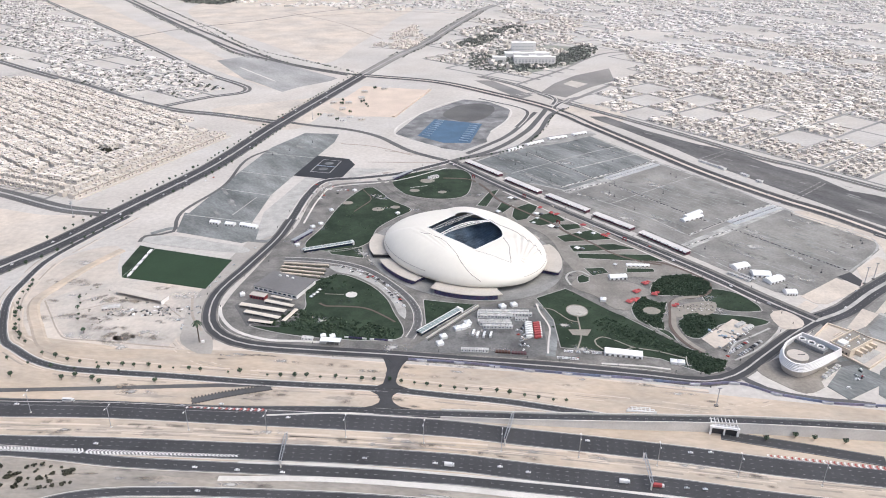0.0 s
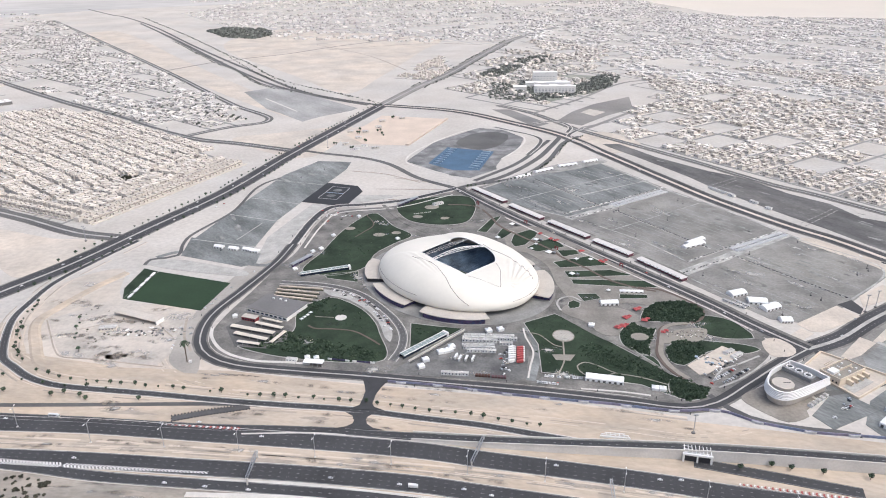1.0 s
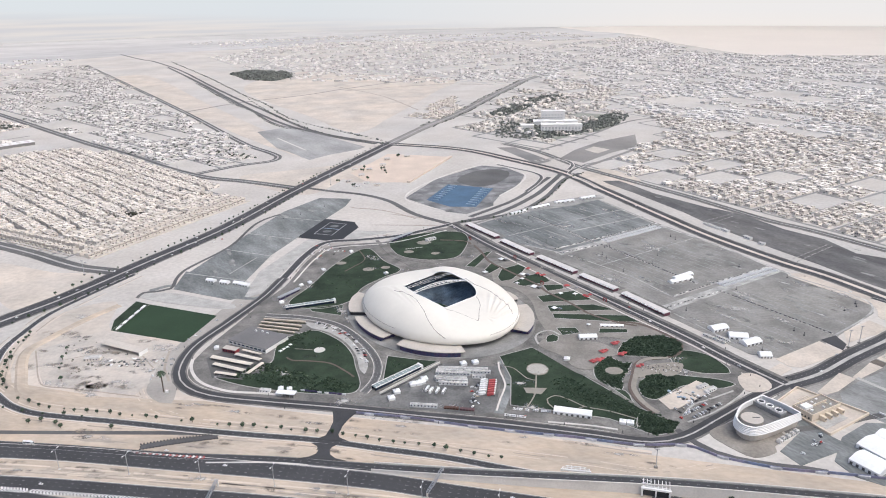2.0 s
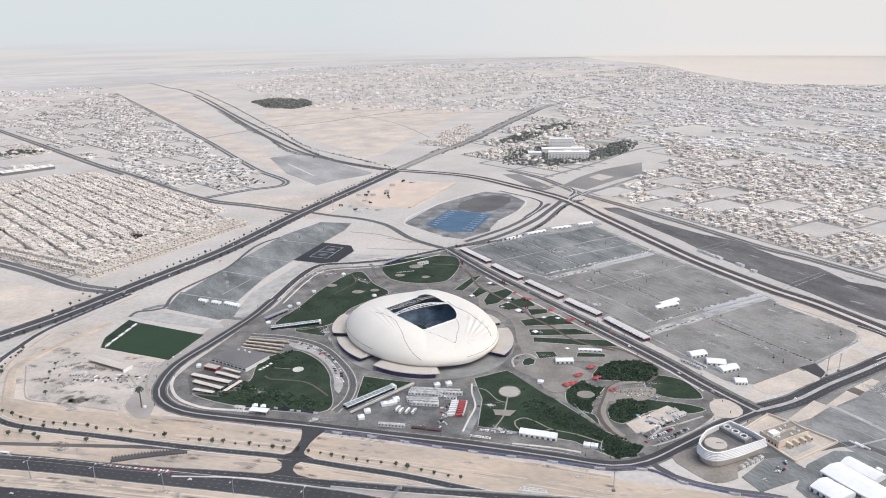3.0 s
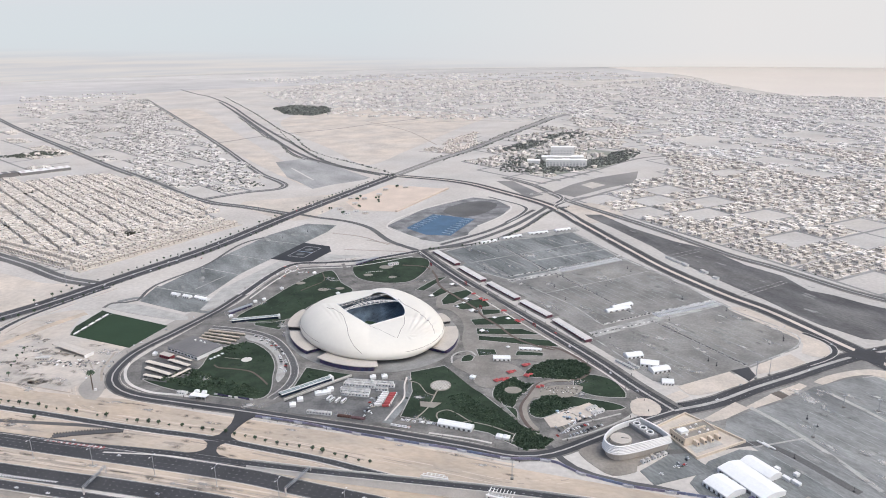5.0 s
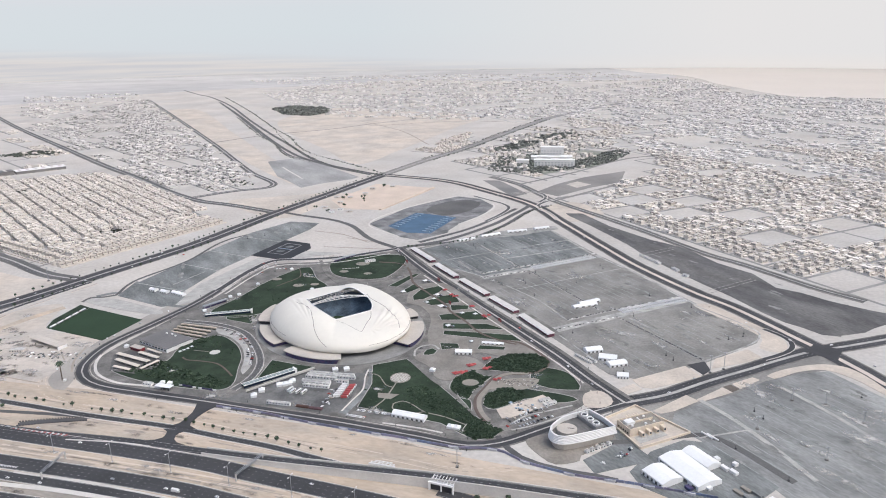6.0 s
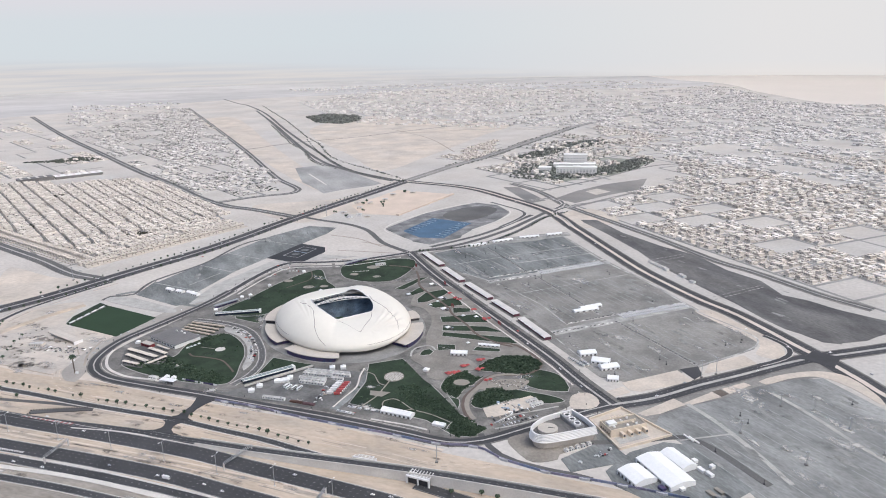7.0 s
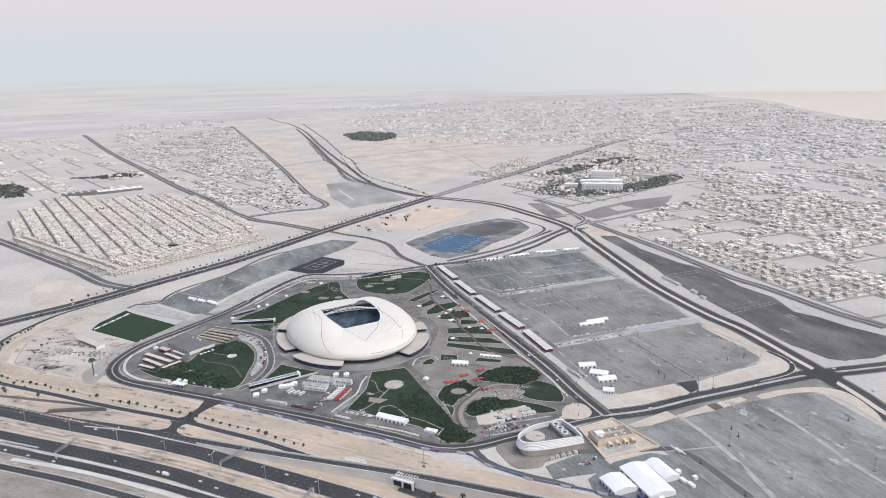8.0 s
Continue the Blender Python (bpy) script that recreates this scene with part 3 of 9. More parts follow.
slab("car_park_depot", [(326.8, 370.8), (332, 385.4), (353.6, 400.6), (377.6, 413.3), (405.7, 434.9), (435.5, 449.2), (457.7, 454.3), (483.5, 405.9), (515.4, 343.7), (475.2, 270.4), (390.5, 256.1), (377.8, 285.5), (364.9, 313.9), (340.2, 352.9)], Z1, LOT_PALE, "worn grey asphalt car park with pale sand drifts", "car park", False)
slab("verge_strip", [(299, 932), (303, 917), (326, 868), (361.0, 781.5), (375.7, 729.3), (396.1, 683.9), (414.2, 643.6), (431.0, 610.8), (447.8, 569.4), (458.8, 548.3), (467.9, 538.8), (480.3, 522.5), (493.8, 519.4), (494.7, 521.5), (517.1, 529.1), (528.7, 538.9), (551.3, 552.7), (558.1, 571.2), (543.1, 581.1), (518.5, 601.6), (500.7, 623.3), (481.7, 636.8), (472.9, 678.7), (446.5, 713.8), (425.2, 767.3), (406.1, 788.9), (393.2, 800.5), (351, 864), (322, 931)], Z1, LOT_DARK, "long black gravel strip beside the road", "ground", False)
PAD_PALE = mat("pale_pad_sand", (0.52, 0.475, 0.42), 0.95, 0.15, 0.05, 0.5, 0.15)
slab("hospital_lawn", [(252, 1210), (225, 1300), (240, 1440), (310, 1500), (440, 1440), (410, 1330), (335, 1255)], 0.03, mat("dusty_lawn", (0.20, 0.22, 0.175), 0.95, 0.25, 0.02, 0.3, tint=(0.36, 0.35, 0.30), patch=0.02), "dusty green lawns round the hospital", "lawn")
slab("yard_pad", [(314, 1128), (334, 1152), (354.5, 1127.6), (329.4, 1100.4)], Z2, PAD_PALE, "pale bare square in the gravel yard", "ground", False)
slab("yard_north_east", [(264.2, 1071.9), (300.6, 1132.7), (350, 1189.8), (427, 1246), (405, 1149), (351, 1103), (295, 1039.5)], Z1, ASPHALT_FAR, "dark gravel yard", "yard", False)
slab("yard_link", [(175.8, 1160.4), (203.9, 1159.2), (249.5, 1056.2), (226.1, 1034.3)], Z1, ASPHALT_FAR, "dark gravel yard", "yard", False)
slab("yard_north_west", [(-261.6, 1343.9), (-210.9, 1388.7), (-160.7, 1343), (-90, 1245), (-44.3, 1188), (-53.7, 1168.6), (-99.3, 1129.6), (-123.6, 1096.3), (-167.8, 1159.3), (-193, 1190.3)], Z1, mat("pale_gravel", (0.27, 0.268, 0.262), 0.9, 0.25, 0.02, 0.4, tint=(0.38, 0.37, 0.355), patch=0.012, streak=-1.0), "pale grey gravel yard", "yard", False)
road("yard_lane", [(-211, 1280), (-141, 1169)], 3, Z2, CONCRETE, "pale straight lane across the gravel yard")
slab("training_yard", [(34.4, 867), (73, 959), (141, 1036), (177, 1019), (199, 973), (184, 920), (154, 868), (144, 838.7), (143, 826), (108.5, 793), (84, 806)], Z1, mat("yard_grey", (0.15, 0.15, 0.152), 0.85, 0.3, 0.04, 0.6, tint=(0.27, 0.265, 0.26), patch=0.04), "dark grey yard round blue courts", "yard", False)
slab("blue_courts", [(61.5, 856.4), (89.8, 930.2), (149, 904.6), (121.7, 821.8), (90.2, 824.9)], Z2, BLUE, "faded blue painted courts", "court", False)
slab("gravel_oval", [(102.6, 948.7), (124.5, 994.6), (157.8, 1011.2), (177.7, 992.9), (172.3, 959.5), (147.8, 922.5), (124.8, 917.1)], Z2, ASPHALT_OLD, "dark gravel oval", "yard", True)
slab("park_paving", [(-64.2, 585.7), (-52.9, 654.7), (-36.8, 689.7), (28, 704.1), (87.2, 743), (131.5, 667), (182.5, 582.7), (223.6, 517.6), (257.6, 464.9), (278.1, 426.2), (275.5, 397.3), (251, 372.9), (214.4, 346.4), (197.1, 342.6), (164.6, 352.7), (112.6, 365.7), (53.5, 378.1), (6.8, 387.2), (-42.2, 396.8), (-77.6, 407.1), (-95.8, 419.7), (-104.2, 436.5), (-101.1, 465.9), (-89, 507.4), (-75, 555)], Z2, PAVING, "pale grey concrete paving of the stadium park", "pavement", True)
slab("truck_yard", [(20.3, 384.7), (73.2, 436.8), (114.5, 430.4), (116.5, 414.8), (107.7, 373.6), (98.5, 370.9)], Z3, mat("yard_asphalt", (0.10, 0.10, 0.10), 0.85, 0.3, 0.06, 0.7, tint=(0.20, 0.195, 0.186), patch=0.05), "grey asphalt truck yard", "yard", False)
slab("training_pitch", [(-173.4, 551.5), (-108.9, 525.5), (-120.7, 478.7), (-186.3, 502.4)], Z2, TURF, "dark green training pitch", "pitch", False)
slab("pitch_side_lawn", [(-188, 559.4), (-173.4, 551.5), (-186.3, 502.4), (-191.6, 520.9)], Z1, GRASS, "dark grass beside the training pitch", "lawn", False)
slab("lawn_west", [(-53.3, 545.4), (-41.7, 583.5), (-26.8, 635), (-5.4, 677.5), (4.2, 680.2), (21.6, 643.8), (38.5, 619), (23.2, 600.5), (6.5, 577.9), (-2.6, 548), (-25.9, 534.7)], Z4, GRASS, "dark green lawn with paths", "lawn")
slab("lawn_west_strip", [(-34.6, 536.3), (-6.8, 541.4), (-6, 520.4), (-31.4, 529.5)], Z4, GRASS, "narrow dark green lawn", "lawn", False)
slab("lawn_north", [(24.3, 699.4), (40, 716.3), (70.5, 729.2), (99.2, 727.1), (106.4, 708), (101.7, 673.5), (90.6, 648.5), (65.6, 643.9), (39, 655.1), (27.3, 676.9)], Z4, GRASS, "round dark green lawn", "lawn")
slab("lawn_south_west", [(-82.5, 424.6), (-55, 410.4), (-17.8, 401), (9, 398), (18, 401), (19.9, 411.2), (14.5, 434), (10.5, 452), (0.6, 472), (-13.5, 487.5), (-24.4, 494), (-36, 488), (-47, 478), (-48, 462), (-47, 444), (-58, 430), (-70, 427)], Z4, GRASS, "dark green lawn with shrubs", "lawn")
slab("lawn_south", [(36.1, 449.6), (53.2, 444.4), (72.5, 439.2), (42.3, 411.4), (35, 416.2)], Z4, GRASS, "small dark green lawn", "lawn", False)
slab("lawn_south_east", [(117.1, 445.1), (142, 457.4), (153.1, 443), (200.4, 372.6), (214.9, 356.8), (210.9, 349.3), (195.5, 347.1), (177.6, 362.4), (145, 372.9), (118.6, 380.2), (122.3, 414.5)], Z4, GRASS, "large dark green lawn with curved paths", "lawn", False)
slab("grove_ground_a", [(203.1, 443.6), (209.1, 459), (222.1, 470.1), (242, 471.8), (252.4, 461.9), (250.5, 449.5), (239.9, 438.2), (219.3, 440.2)], Z4, GRASS, "shrub bed", "lawn")
slab("grove_ground_b", [(181.6, 425.9), (194.6, 440.7), (202, 432), (209.1, 431.6), (197.4, 410.4), (193.2, 395.3), (180.5, 407.6)], Z4, GRASS, "shrub bed", "lawn")
slab("lawn_east", [(239.8, 441.5), (250.7, 447.8), (266, 440.1), (273.2, 420.1), (272.1, 413.9), (250.7, 415.1), (238.6, 425.2)], Z4, GRASS, "dark green lawn", "lawn")
slab("lawn_east_low", [(206.2, 401.1), (213.5, 411), (223.8, 416.6), (240.5, 411.8), (262.4, 405.4), (269.7, 399.1), (255.1, 394.1), (237.1, 399.4), (211.9, 382.6), (205.2, 387)], Z4, GRASS, "dark green lawn", "lawn")
slab("lawn_wedge", [(183.5, 409), (190.5, 397.5), (195.5, 394), (196.8, 388), (196.6, 382), (199.6, 372.5), (193, 387.5), (187, 399)], Z4, GRASS, "dark grass between two paths", "lawn", False)
slab("grove_ground_c", [(199.2, 368.8), (208.9, 360.8), (217.3, 356.7), (211.9, 347.4), (200.1, 344.6), (192.2, 352)], Z4, GRASS, "shrub bed", "lawn")
slab("lawn_strip_1", [(100.3, 624.4), (118.1, 659.2), (128.6, 664.8), (109.5, 621.8)], Z4, GRASS, "narrow dark green lawn strip", "lawn", False)
slab("lawn_strip_2", [(117.8, 614.2), (125.8, 632), (134.9, 621.7), (121.5, 604.4)], Z4, GRASS, "narrow dark green lawn strip", "lawn", False)
slab("strip_plaza", [(129.5, 626.8), (154, 635.4), (173.7, 610.7), (199.2, 563.7), (221.5, 522.6), (238.5, 494.5), (249.9, 468.9), (223.5, 463.7), (199.5, 471.5), (164.9, 467.3), (153.8, 500.1), (152, 541.4), (139.9, 570.2), (125.1, 579.8)], Z3 + 0.05, mat("sandy_paving", (0.215, 0.197, 0.175), 0.9, 0.2, 0.06, 0.7, tint=(0.28, 0.262, 0.236)), "beige paving between lawn strips", "plaza")
for pts in ([(158.4, 549.7), (193.9, 561.3), (198.6, 548.8), (204.1, 540.3), (162.3, 537.6)], [(164.1, 530.6), (202.8, 531), (218.6, 519.3), (165.3, 518.1)], [(166.4, 514.8), (192.2, 512.2), (224.8, 508.3), (232.1, 495.6), (208.2, 498.1), (166.5, 506.2)], [(165.2, 488.6), (180.2, 488.4), (182.1, 479.5), (167.9, 475.8)], [(198.3, 486.1), (218.8, 483.8), (218.2, 477.9), (196.3, 478.3)], [(166.9, 574.8), (184, 574.4), (184.5, 565.3), (169.2, 560.6)], [(140.5, 582.1), (155.3, 596.9), (169.4, 603.6), (175.2, 582.6), (150.1, 572.6), (146.2, 575.3)], [(133.9, 614.7), (150.7, 626.2), (157.2, 618.5), (154, 609.8), (140.8, 588.9), (130.8, 585.1), (128.6, 596.1)]):
    slab("lawn_strip", pts, Z4 + 0.02, GRASS, "dark green lawn strip in beige paving", "lawn", False)

# ---- stadium ----
SX, SY, MAJOR, MINOR, AXIS = 74.5, 521.0, 71.0, 57.5, radians(-49.0)


def rim(a):
    return MAJOR * MINOR / math.hypot(MINOR * math.cos(a), MAJOR * math.sin(a))


def oculus(a):
    """The opening's edge in the direction a: a long rectangle with bowed sides; radius and height."""
    hl, hw = 25.5, 17.0
    d = (a - 2.45 + math.pi) % (2 * math.pi) - math.pi
    back = math.exp(-(d / 0.45) ** 2)
    p = 26 - 18 * back
    c, s = abs(math.cos(a)), abs(math.sin(a))
    r = ((c / hl) ** p + (s / hw) ** p) ** (-1 / p)
    along = min(1, abs(r * math.cos(a)) / hl)
    bow = 7.0 * max(0.0, 1 - along**2) if s / hw > c / hl else 0.0
    z = 18.3 + 6.2 * max(0.0, 1 - along**2) + 3.4 * max(0.0, -math.cos(a)) + 0.9 * back
    return r + bow / max(s, 0.3), z


def shell(a, f):
    """A place on the roof: f runs from the lower lip to the opening's edge."""
    ro, (ri, zo) = rim(a), oculus(a)
    if f < 0.18:
        g = f / 0.18
        side = (a - 0.75 + math.pi) % (2 * math.pi) - math.pi
        tuck = (1.0 + 2.6 * math.exp(-(side / 0.55) ** 4) - 0.8 * math.exp(-((side + 0.92) / 0.2) ** 2)) * (1 - g) ** 2.4
        return (ro - tuck) * math.cos(a), (ro - tuck) * math.sin(a), 4.2 + 2.9 * g
    g = (f - 0.18) / 0.82
    r = ri + (ro - ri) * (1 - g) ** 0.92 if g < 1 else ri
    q = (r - ri) / (ro - ri)
    z = 7.1 + (zo - 7.1) * max(0.0, 1 - q**2.1) ** 0.60
    z += 1.0 * math.sin(math.pi * min(1, g * 1.05)) ** 2 * abs(math.sin(a)) ** 1.5
    # fanned folds on two flanks, each spreading from the foot of a seam
    x, y = r * math.cos(a), r * math.sin(a)
    for fx, fy, mid, half, near, wide, waves, high in ((61.4, -7.0, 1.98, 0.46, 2.0, 48.0, 46.0, 1.0), (40.0, -43.4, 2.86, 0.17, 20.0, 56.0, 74.0, 0.5)):
        d = math.hypot(x - fx, y - fy)
        turn = (math.atan2(y - fy, x - fx) - mid) / half
        run = (d - near) / wide
        if abs(turn) < 1 and 0 < run < 1:
            z += high * (1 - turn**2) * math.sin(math.pi * run) ** 0.8 * math.sin(waves * turn * half) * min(1.0, 6 * (1 - g))
    return r * math.cos(a), r * math.sin(a), z


stadium = tagged(thing("stadium", SX, SY, 0, AXIS), "white shell-roofed stadium with a dark open oculus", "stadium")
N_A, N_S = 400, 46
bm = bmesh.new()
cols = [[bm.verts.new(shell(2 * math.pi * i / N_A, k / N_S)) for k in range(N_S + 1)] for i in range(N_A)]
for i in range(N_A):
    p, q = cols[i], cols[(i + 1) % N_A]
    for k in range(N_S):
        bm.faces.new((p[k], q[k], q[k + 1], p[k + 1]))
    a = 2 * math.pi * i / N_A
part("roof_shell", bm, ROOF, stadium, "smooth white membrane roof shell", True)


def tube(bm, line, r, sides_=6):
    """A round bar along a line in space."""
    rows = []
    for i, p in enumerate(line):
        d = (line[min(i + 1, len(line) - 1)] - line[max(i - 1, 0)]).normalized()
        u = d.cross(Vector((0, 0, 1)))
        u = u.normalized() if u.length > 1e-4 else Vector((1, 0, 0))
        w = d.cross(u)
        rows.append([bm.verts.new(p + (u * math.cos(k) + w * math.sin(k)) * r) for k in [2 * math.pi * j / sides_ for j in range(sides_)]])
    for p, q in zip(rows, rows[1:]):
        for j in range(sides_):
            bm.faces.new((p[j], p[(j + 1) % sides_], q[(j + 1) % sides_], q[j]))
    bm.faces.new(rows[0])
    bm.faces.new(rows[-1][::-1])
    return bm


def seam(pairs, r, material, name, label):
    line = [Vector(shell(v.x, v.y)) for v in glide(pairs, 0.02)]
    part(name, tube(bmesh.new(), line, r), material, stadium, label)


SEAM = mat("roof_seam", (0.22, 0.19, 0.17), 0.7, 0.1, 0.2, 1.0)
seam([(-2.07, 0.767), (-1.8, 0.875), (-1.344, 0.867), (-1.021, 0.667), (-0.881, 0.45), (-0.759, 0.283), (-0.654, 0.2)], 0.20, SEAM, "roof_seam", "thin dark seam curving down the roof")
seam([(1.45, 0.96), (0.986, 0.95), (0.681, 0.683), (0.541, 0.433), (0.393, 0.283)], 0.20, SEAM, "roof_seam", "thin dark seam curving down the roof")
seam([(0.541, 0.97), (0.236, 0.783), (0.0, 0.65), (-0.166, 0.475)], 0.20, SEAM, "roof_seam", "thin dark seam curving down the roof")
seam([(-0.585, 0.985), (-0.367, 0.783), (-0.166, 0.475)], 0.09, SEAM, "roof_seam", "faint seam from the opening's corner")
for lo, hi in ((-2.7, -1.35), (-0.15, 0.75)):
    seam([(lo + (hi - lo) * k / 24, 0.2) for k in range(25)], 0.13, SEAM, "roof_lip_seam", "thin dark line round the roof's lip")
# frame of the opening
edge = [Vector(shell(2 * math.pi * i / 160, 1.0)) for i in range(161)]
part("oculus_frame", tube(bmesh.new(), edge, 0.42), WHITE, stadium, "white rounded frame of the roof opening")
# bowl of seats under the opening, pitch, and a facade coloured dark as the shaded gap below the eaves
bm = bmesh.new()
prev = None
for f in range(41):
    k = f / 40
    row = [bm.verts.new(((21 + 29 * k) * math.cos(t) * 0.92, (12 + 28 * k) * math.sin(t), 2.0 + 13.5 * k - (0.5 if f % 2 else 0))) for t in [2 * math.pi * i / 96 for i in range(96)]]
    if prev:
        for i in range(96):
            bm.faces.new((prev[i], prev[(i + 1) % 96], row[(i + 1) % 96], row[i]))
    prev = row
part("seating_bowl", bm, SEAT, stadium, "dark blue seating tiers")
part("pitch", slab_bm([(18 * x, 10.5 * y) for x, y in ((-1, -1), (1, -1), (1, 1), (-1, 1))], 2.2, 0.3), TURF, stadium, "shaded green football pitch")
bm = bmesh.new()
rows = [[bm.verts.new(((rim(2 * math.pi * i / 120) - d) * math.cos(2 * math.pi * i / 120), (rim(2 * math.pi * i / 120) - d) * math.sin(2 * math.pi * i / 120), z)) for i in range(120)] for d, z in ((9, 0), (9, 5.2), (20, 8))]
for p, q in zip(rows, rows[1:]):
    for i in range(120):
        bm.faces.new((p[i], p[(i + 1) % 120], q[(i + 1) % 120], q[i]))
part("facade", bm, DARK, stadium, "recessed facade coloured dark as the shade under the eaves")
# lattice arch across the opening, with a lighter one near its far end
for x0, x1, rise, r in ((-4.0, 4.5, 3.6, 0.30), (-15.5, -13.5, 1.2, 0.11)):
    arcs = []
    for dx, up in ((-0.5, 0.0), (2.4, 0.0), (1.0, -2.3)):
        lo, hi = Vector(shell(math.atan2(-24, x0), 1.0)), Vector(shell(math.atan2(24, x1), 1.0))
        line = [lo.lerp(hi, k / 24) + Vector((dx, 0, up * math.sin(math.pi * k / 24) + rise * math.sin(math.pi * k / 24) - 0.6)) for k in range(25)]
        arcs.append(line)
        part("arch_chord", tube(bmesh.new(), line, r), WHITE, stadium, "white steel arch chord")
    bm = bmesh.new()
    for k in range(1, 24):
        for i, j in ((0, 2), (1, 2), (0, 1)):
            tube(bm, [arcs[i][k], arcs[j][k + (1 if k % 2 else 0)]], r * 0.45, 4)
    part("arch_lattice", bm, WHITE, stadium, "white steel lattice of the arch")
# low pavilions round the foot, each with a curved front
def pavilion(a0, a1, inner, outer, high, material, trim):
    n = 16
    bm, fr = bmesh.new(), bmesh.new()
    rows = []
    for k in range(n + 1):
        a = a0 + (a1 - a0) * k / n
        bulge = outer * (1 - 0.12 * abs(2 * k / n - 1) ** 3)
        p = [((rim(a) + d) * math.cos(a), (rim(a) + d) * math.sin(a)) for d in (inner, bulge)]
        rows.append([bm.verts.new((*p[0], high - 1.0)), bm.verts.new((*p[1], high)), bm.verts.new((*p[1], high - 0.5)), bm.verts.new((*p[0], high - 1.5))])
    for p, q in zip(rows, rows[1:]):
        for i in range(4):
            bm.faces.new((p[i], p[(i + 1) % 4], q[(i + 1) % 4], q[i]))
    bm.faces.new(rows[0]), bm.faces.new(rows[-1][::-1])
    part("pavilion_roof", bm, material, stadium, "flat beige roof of an entrance pavilion")
    vs = []
    for k in range(n + 1):
        a = a0 + (a1 - a0) * k / n
        d = outer * (1 - 0.12 * abs(2 * k / n - 1) ** 3) - 0.6
        d = inner if k in (0, n) else d
        vs.append((((rim(a) + d) * math.cos(a)), ((rim(a) + d) * math.sin(a))))
    lo, hi = [fr.verts.new((*v, 0.1)) for v in vs], [fr.verts.new((*v, high - 0.45)) for v in vs]
    for i in range(n):
        fr.faces.new((lo[i], lo[i + 1], hi[i + 1], hi[i]))
    part("pavilion_front", fr, trim, stadium, "dark glazed front with coloured banners")


pavilion(-1.20, -0.48, -6, 12, 4.5, ROOF_BEIGE, BANNER)
pavilion(-2.12, -1.42, -5, 9.5, 4.4, ROOF_BEIGE, BANNER)
pavilion(0.25, 0.92, -6, 12, 4.5, ROOF_BEIGE, BANNER)
pavilion(-2.78, -2.25, -6, 12, 4.5, ROOF_BEIGE, DARK)
pavilion(1.12, 1.42, -6, 11, 3.4, ROOF_BEIGE, DARK)

# ---- towns ----


def unit_house(kind):
    """Corners and faces of a small flat-roofed house in a unit plot: body, parapet, stair room."""
    v, f = [], []

    def blk(x0, x1, y0, y1, z0, z1):
        o = len(v)
        v.extend([(x, y, z) for z in (z0, z1) for x, y in ((x0, y0), (x1, y0), (x1, y1), (x0, y1))])
        f.extend([tuple(o + i for i in q) for q in ((4, 5, 6, 7), (0, 1, 5, 4), (1, 2, 6, 5), (2, 3, 7, 6), (3, 0, 4, 7))])
    if kind == 0:
        blk(-0.5, 0.5, -0.5, 0.5, 0, 0.9), blk(-0.15, 0.3, 0.05, 0.4, 0.9, 1.2), blk(-0.5, -0.44, -0.5, 0.5, 0.9, 1.0), blk(-0.44, 0.5, -0.5, -0.44, 0.9, 1.0)
    elif kind == 1:
        blk(-0.5, 0.2, -0.5, 0.5, 0, 1.0), blk(0.2, 0.5, -0.3, 0.5, 0, 0.6), blk(-0.4, -0.1, 0.1, 0.4, 1.0, 1.25), blk(-0.5, 0.2, -0.5, -0.44, 1.0, 1.08)
    else:
        blk(-0.5, 0.5, -0.2, 0.5, 0, 0.9), blk(-0.5, 0.0, -0.5, -0.2, 0, 0.55), blk(0.1, 0.35, 0.1, 0.4, 0.9, 1.15), blk(-0.5, 0.5, 0.44, 0.5, 0.9, 1.0)
    return np.array(v), f


UNITS = [unit_house(k) for k in range(3)]


NEAR_LOTS = []


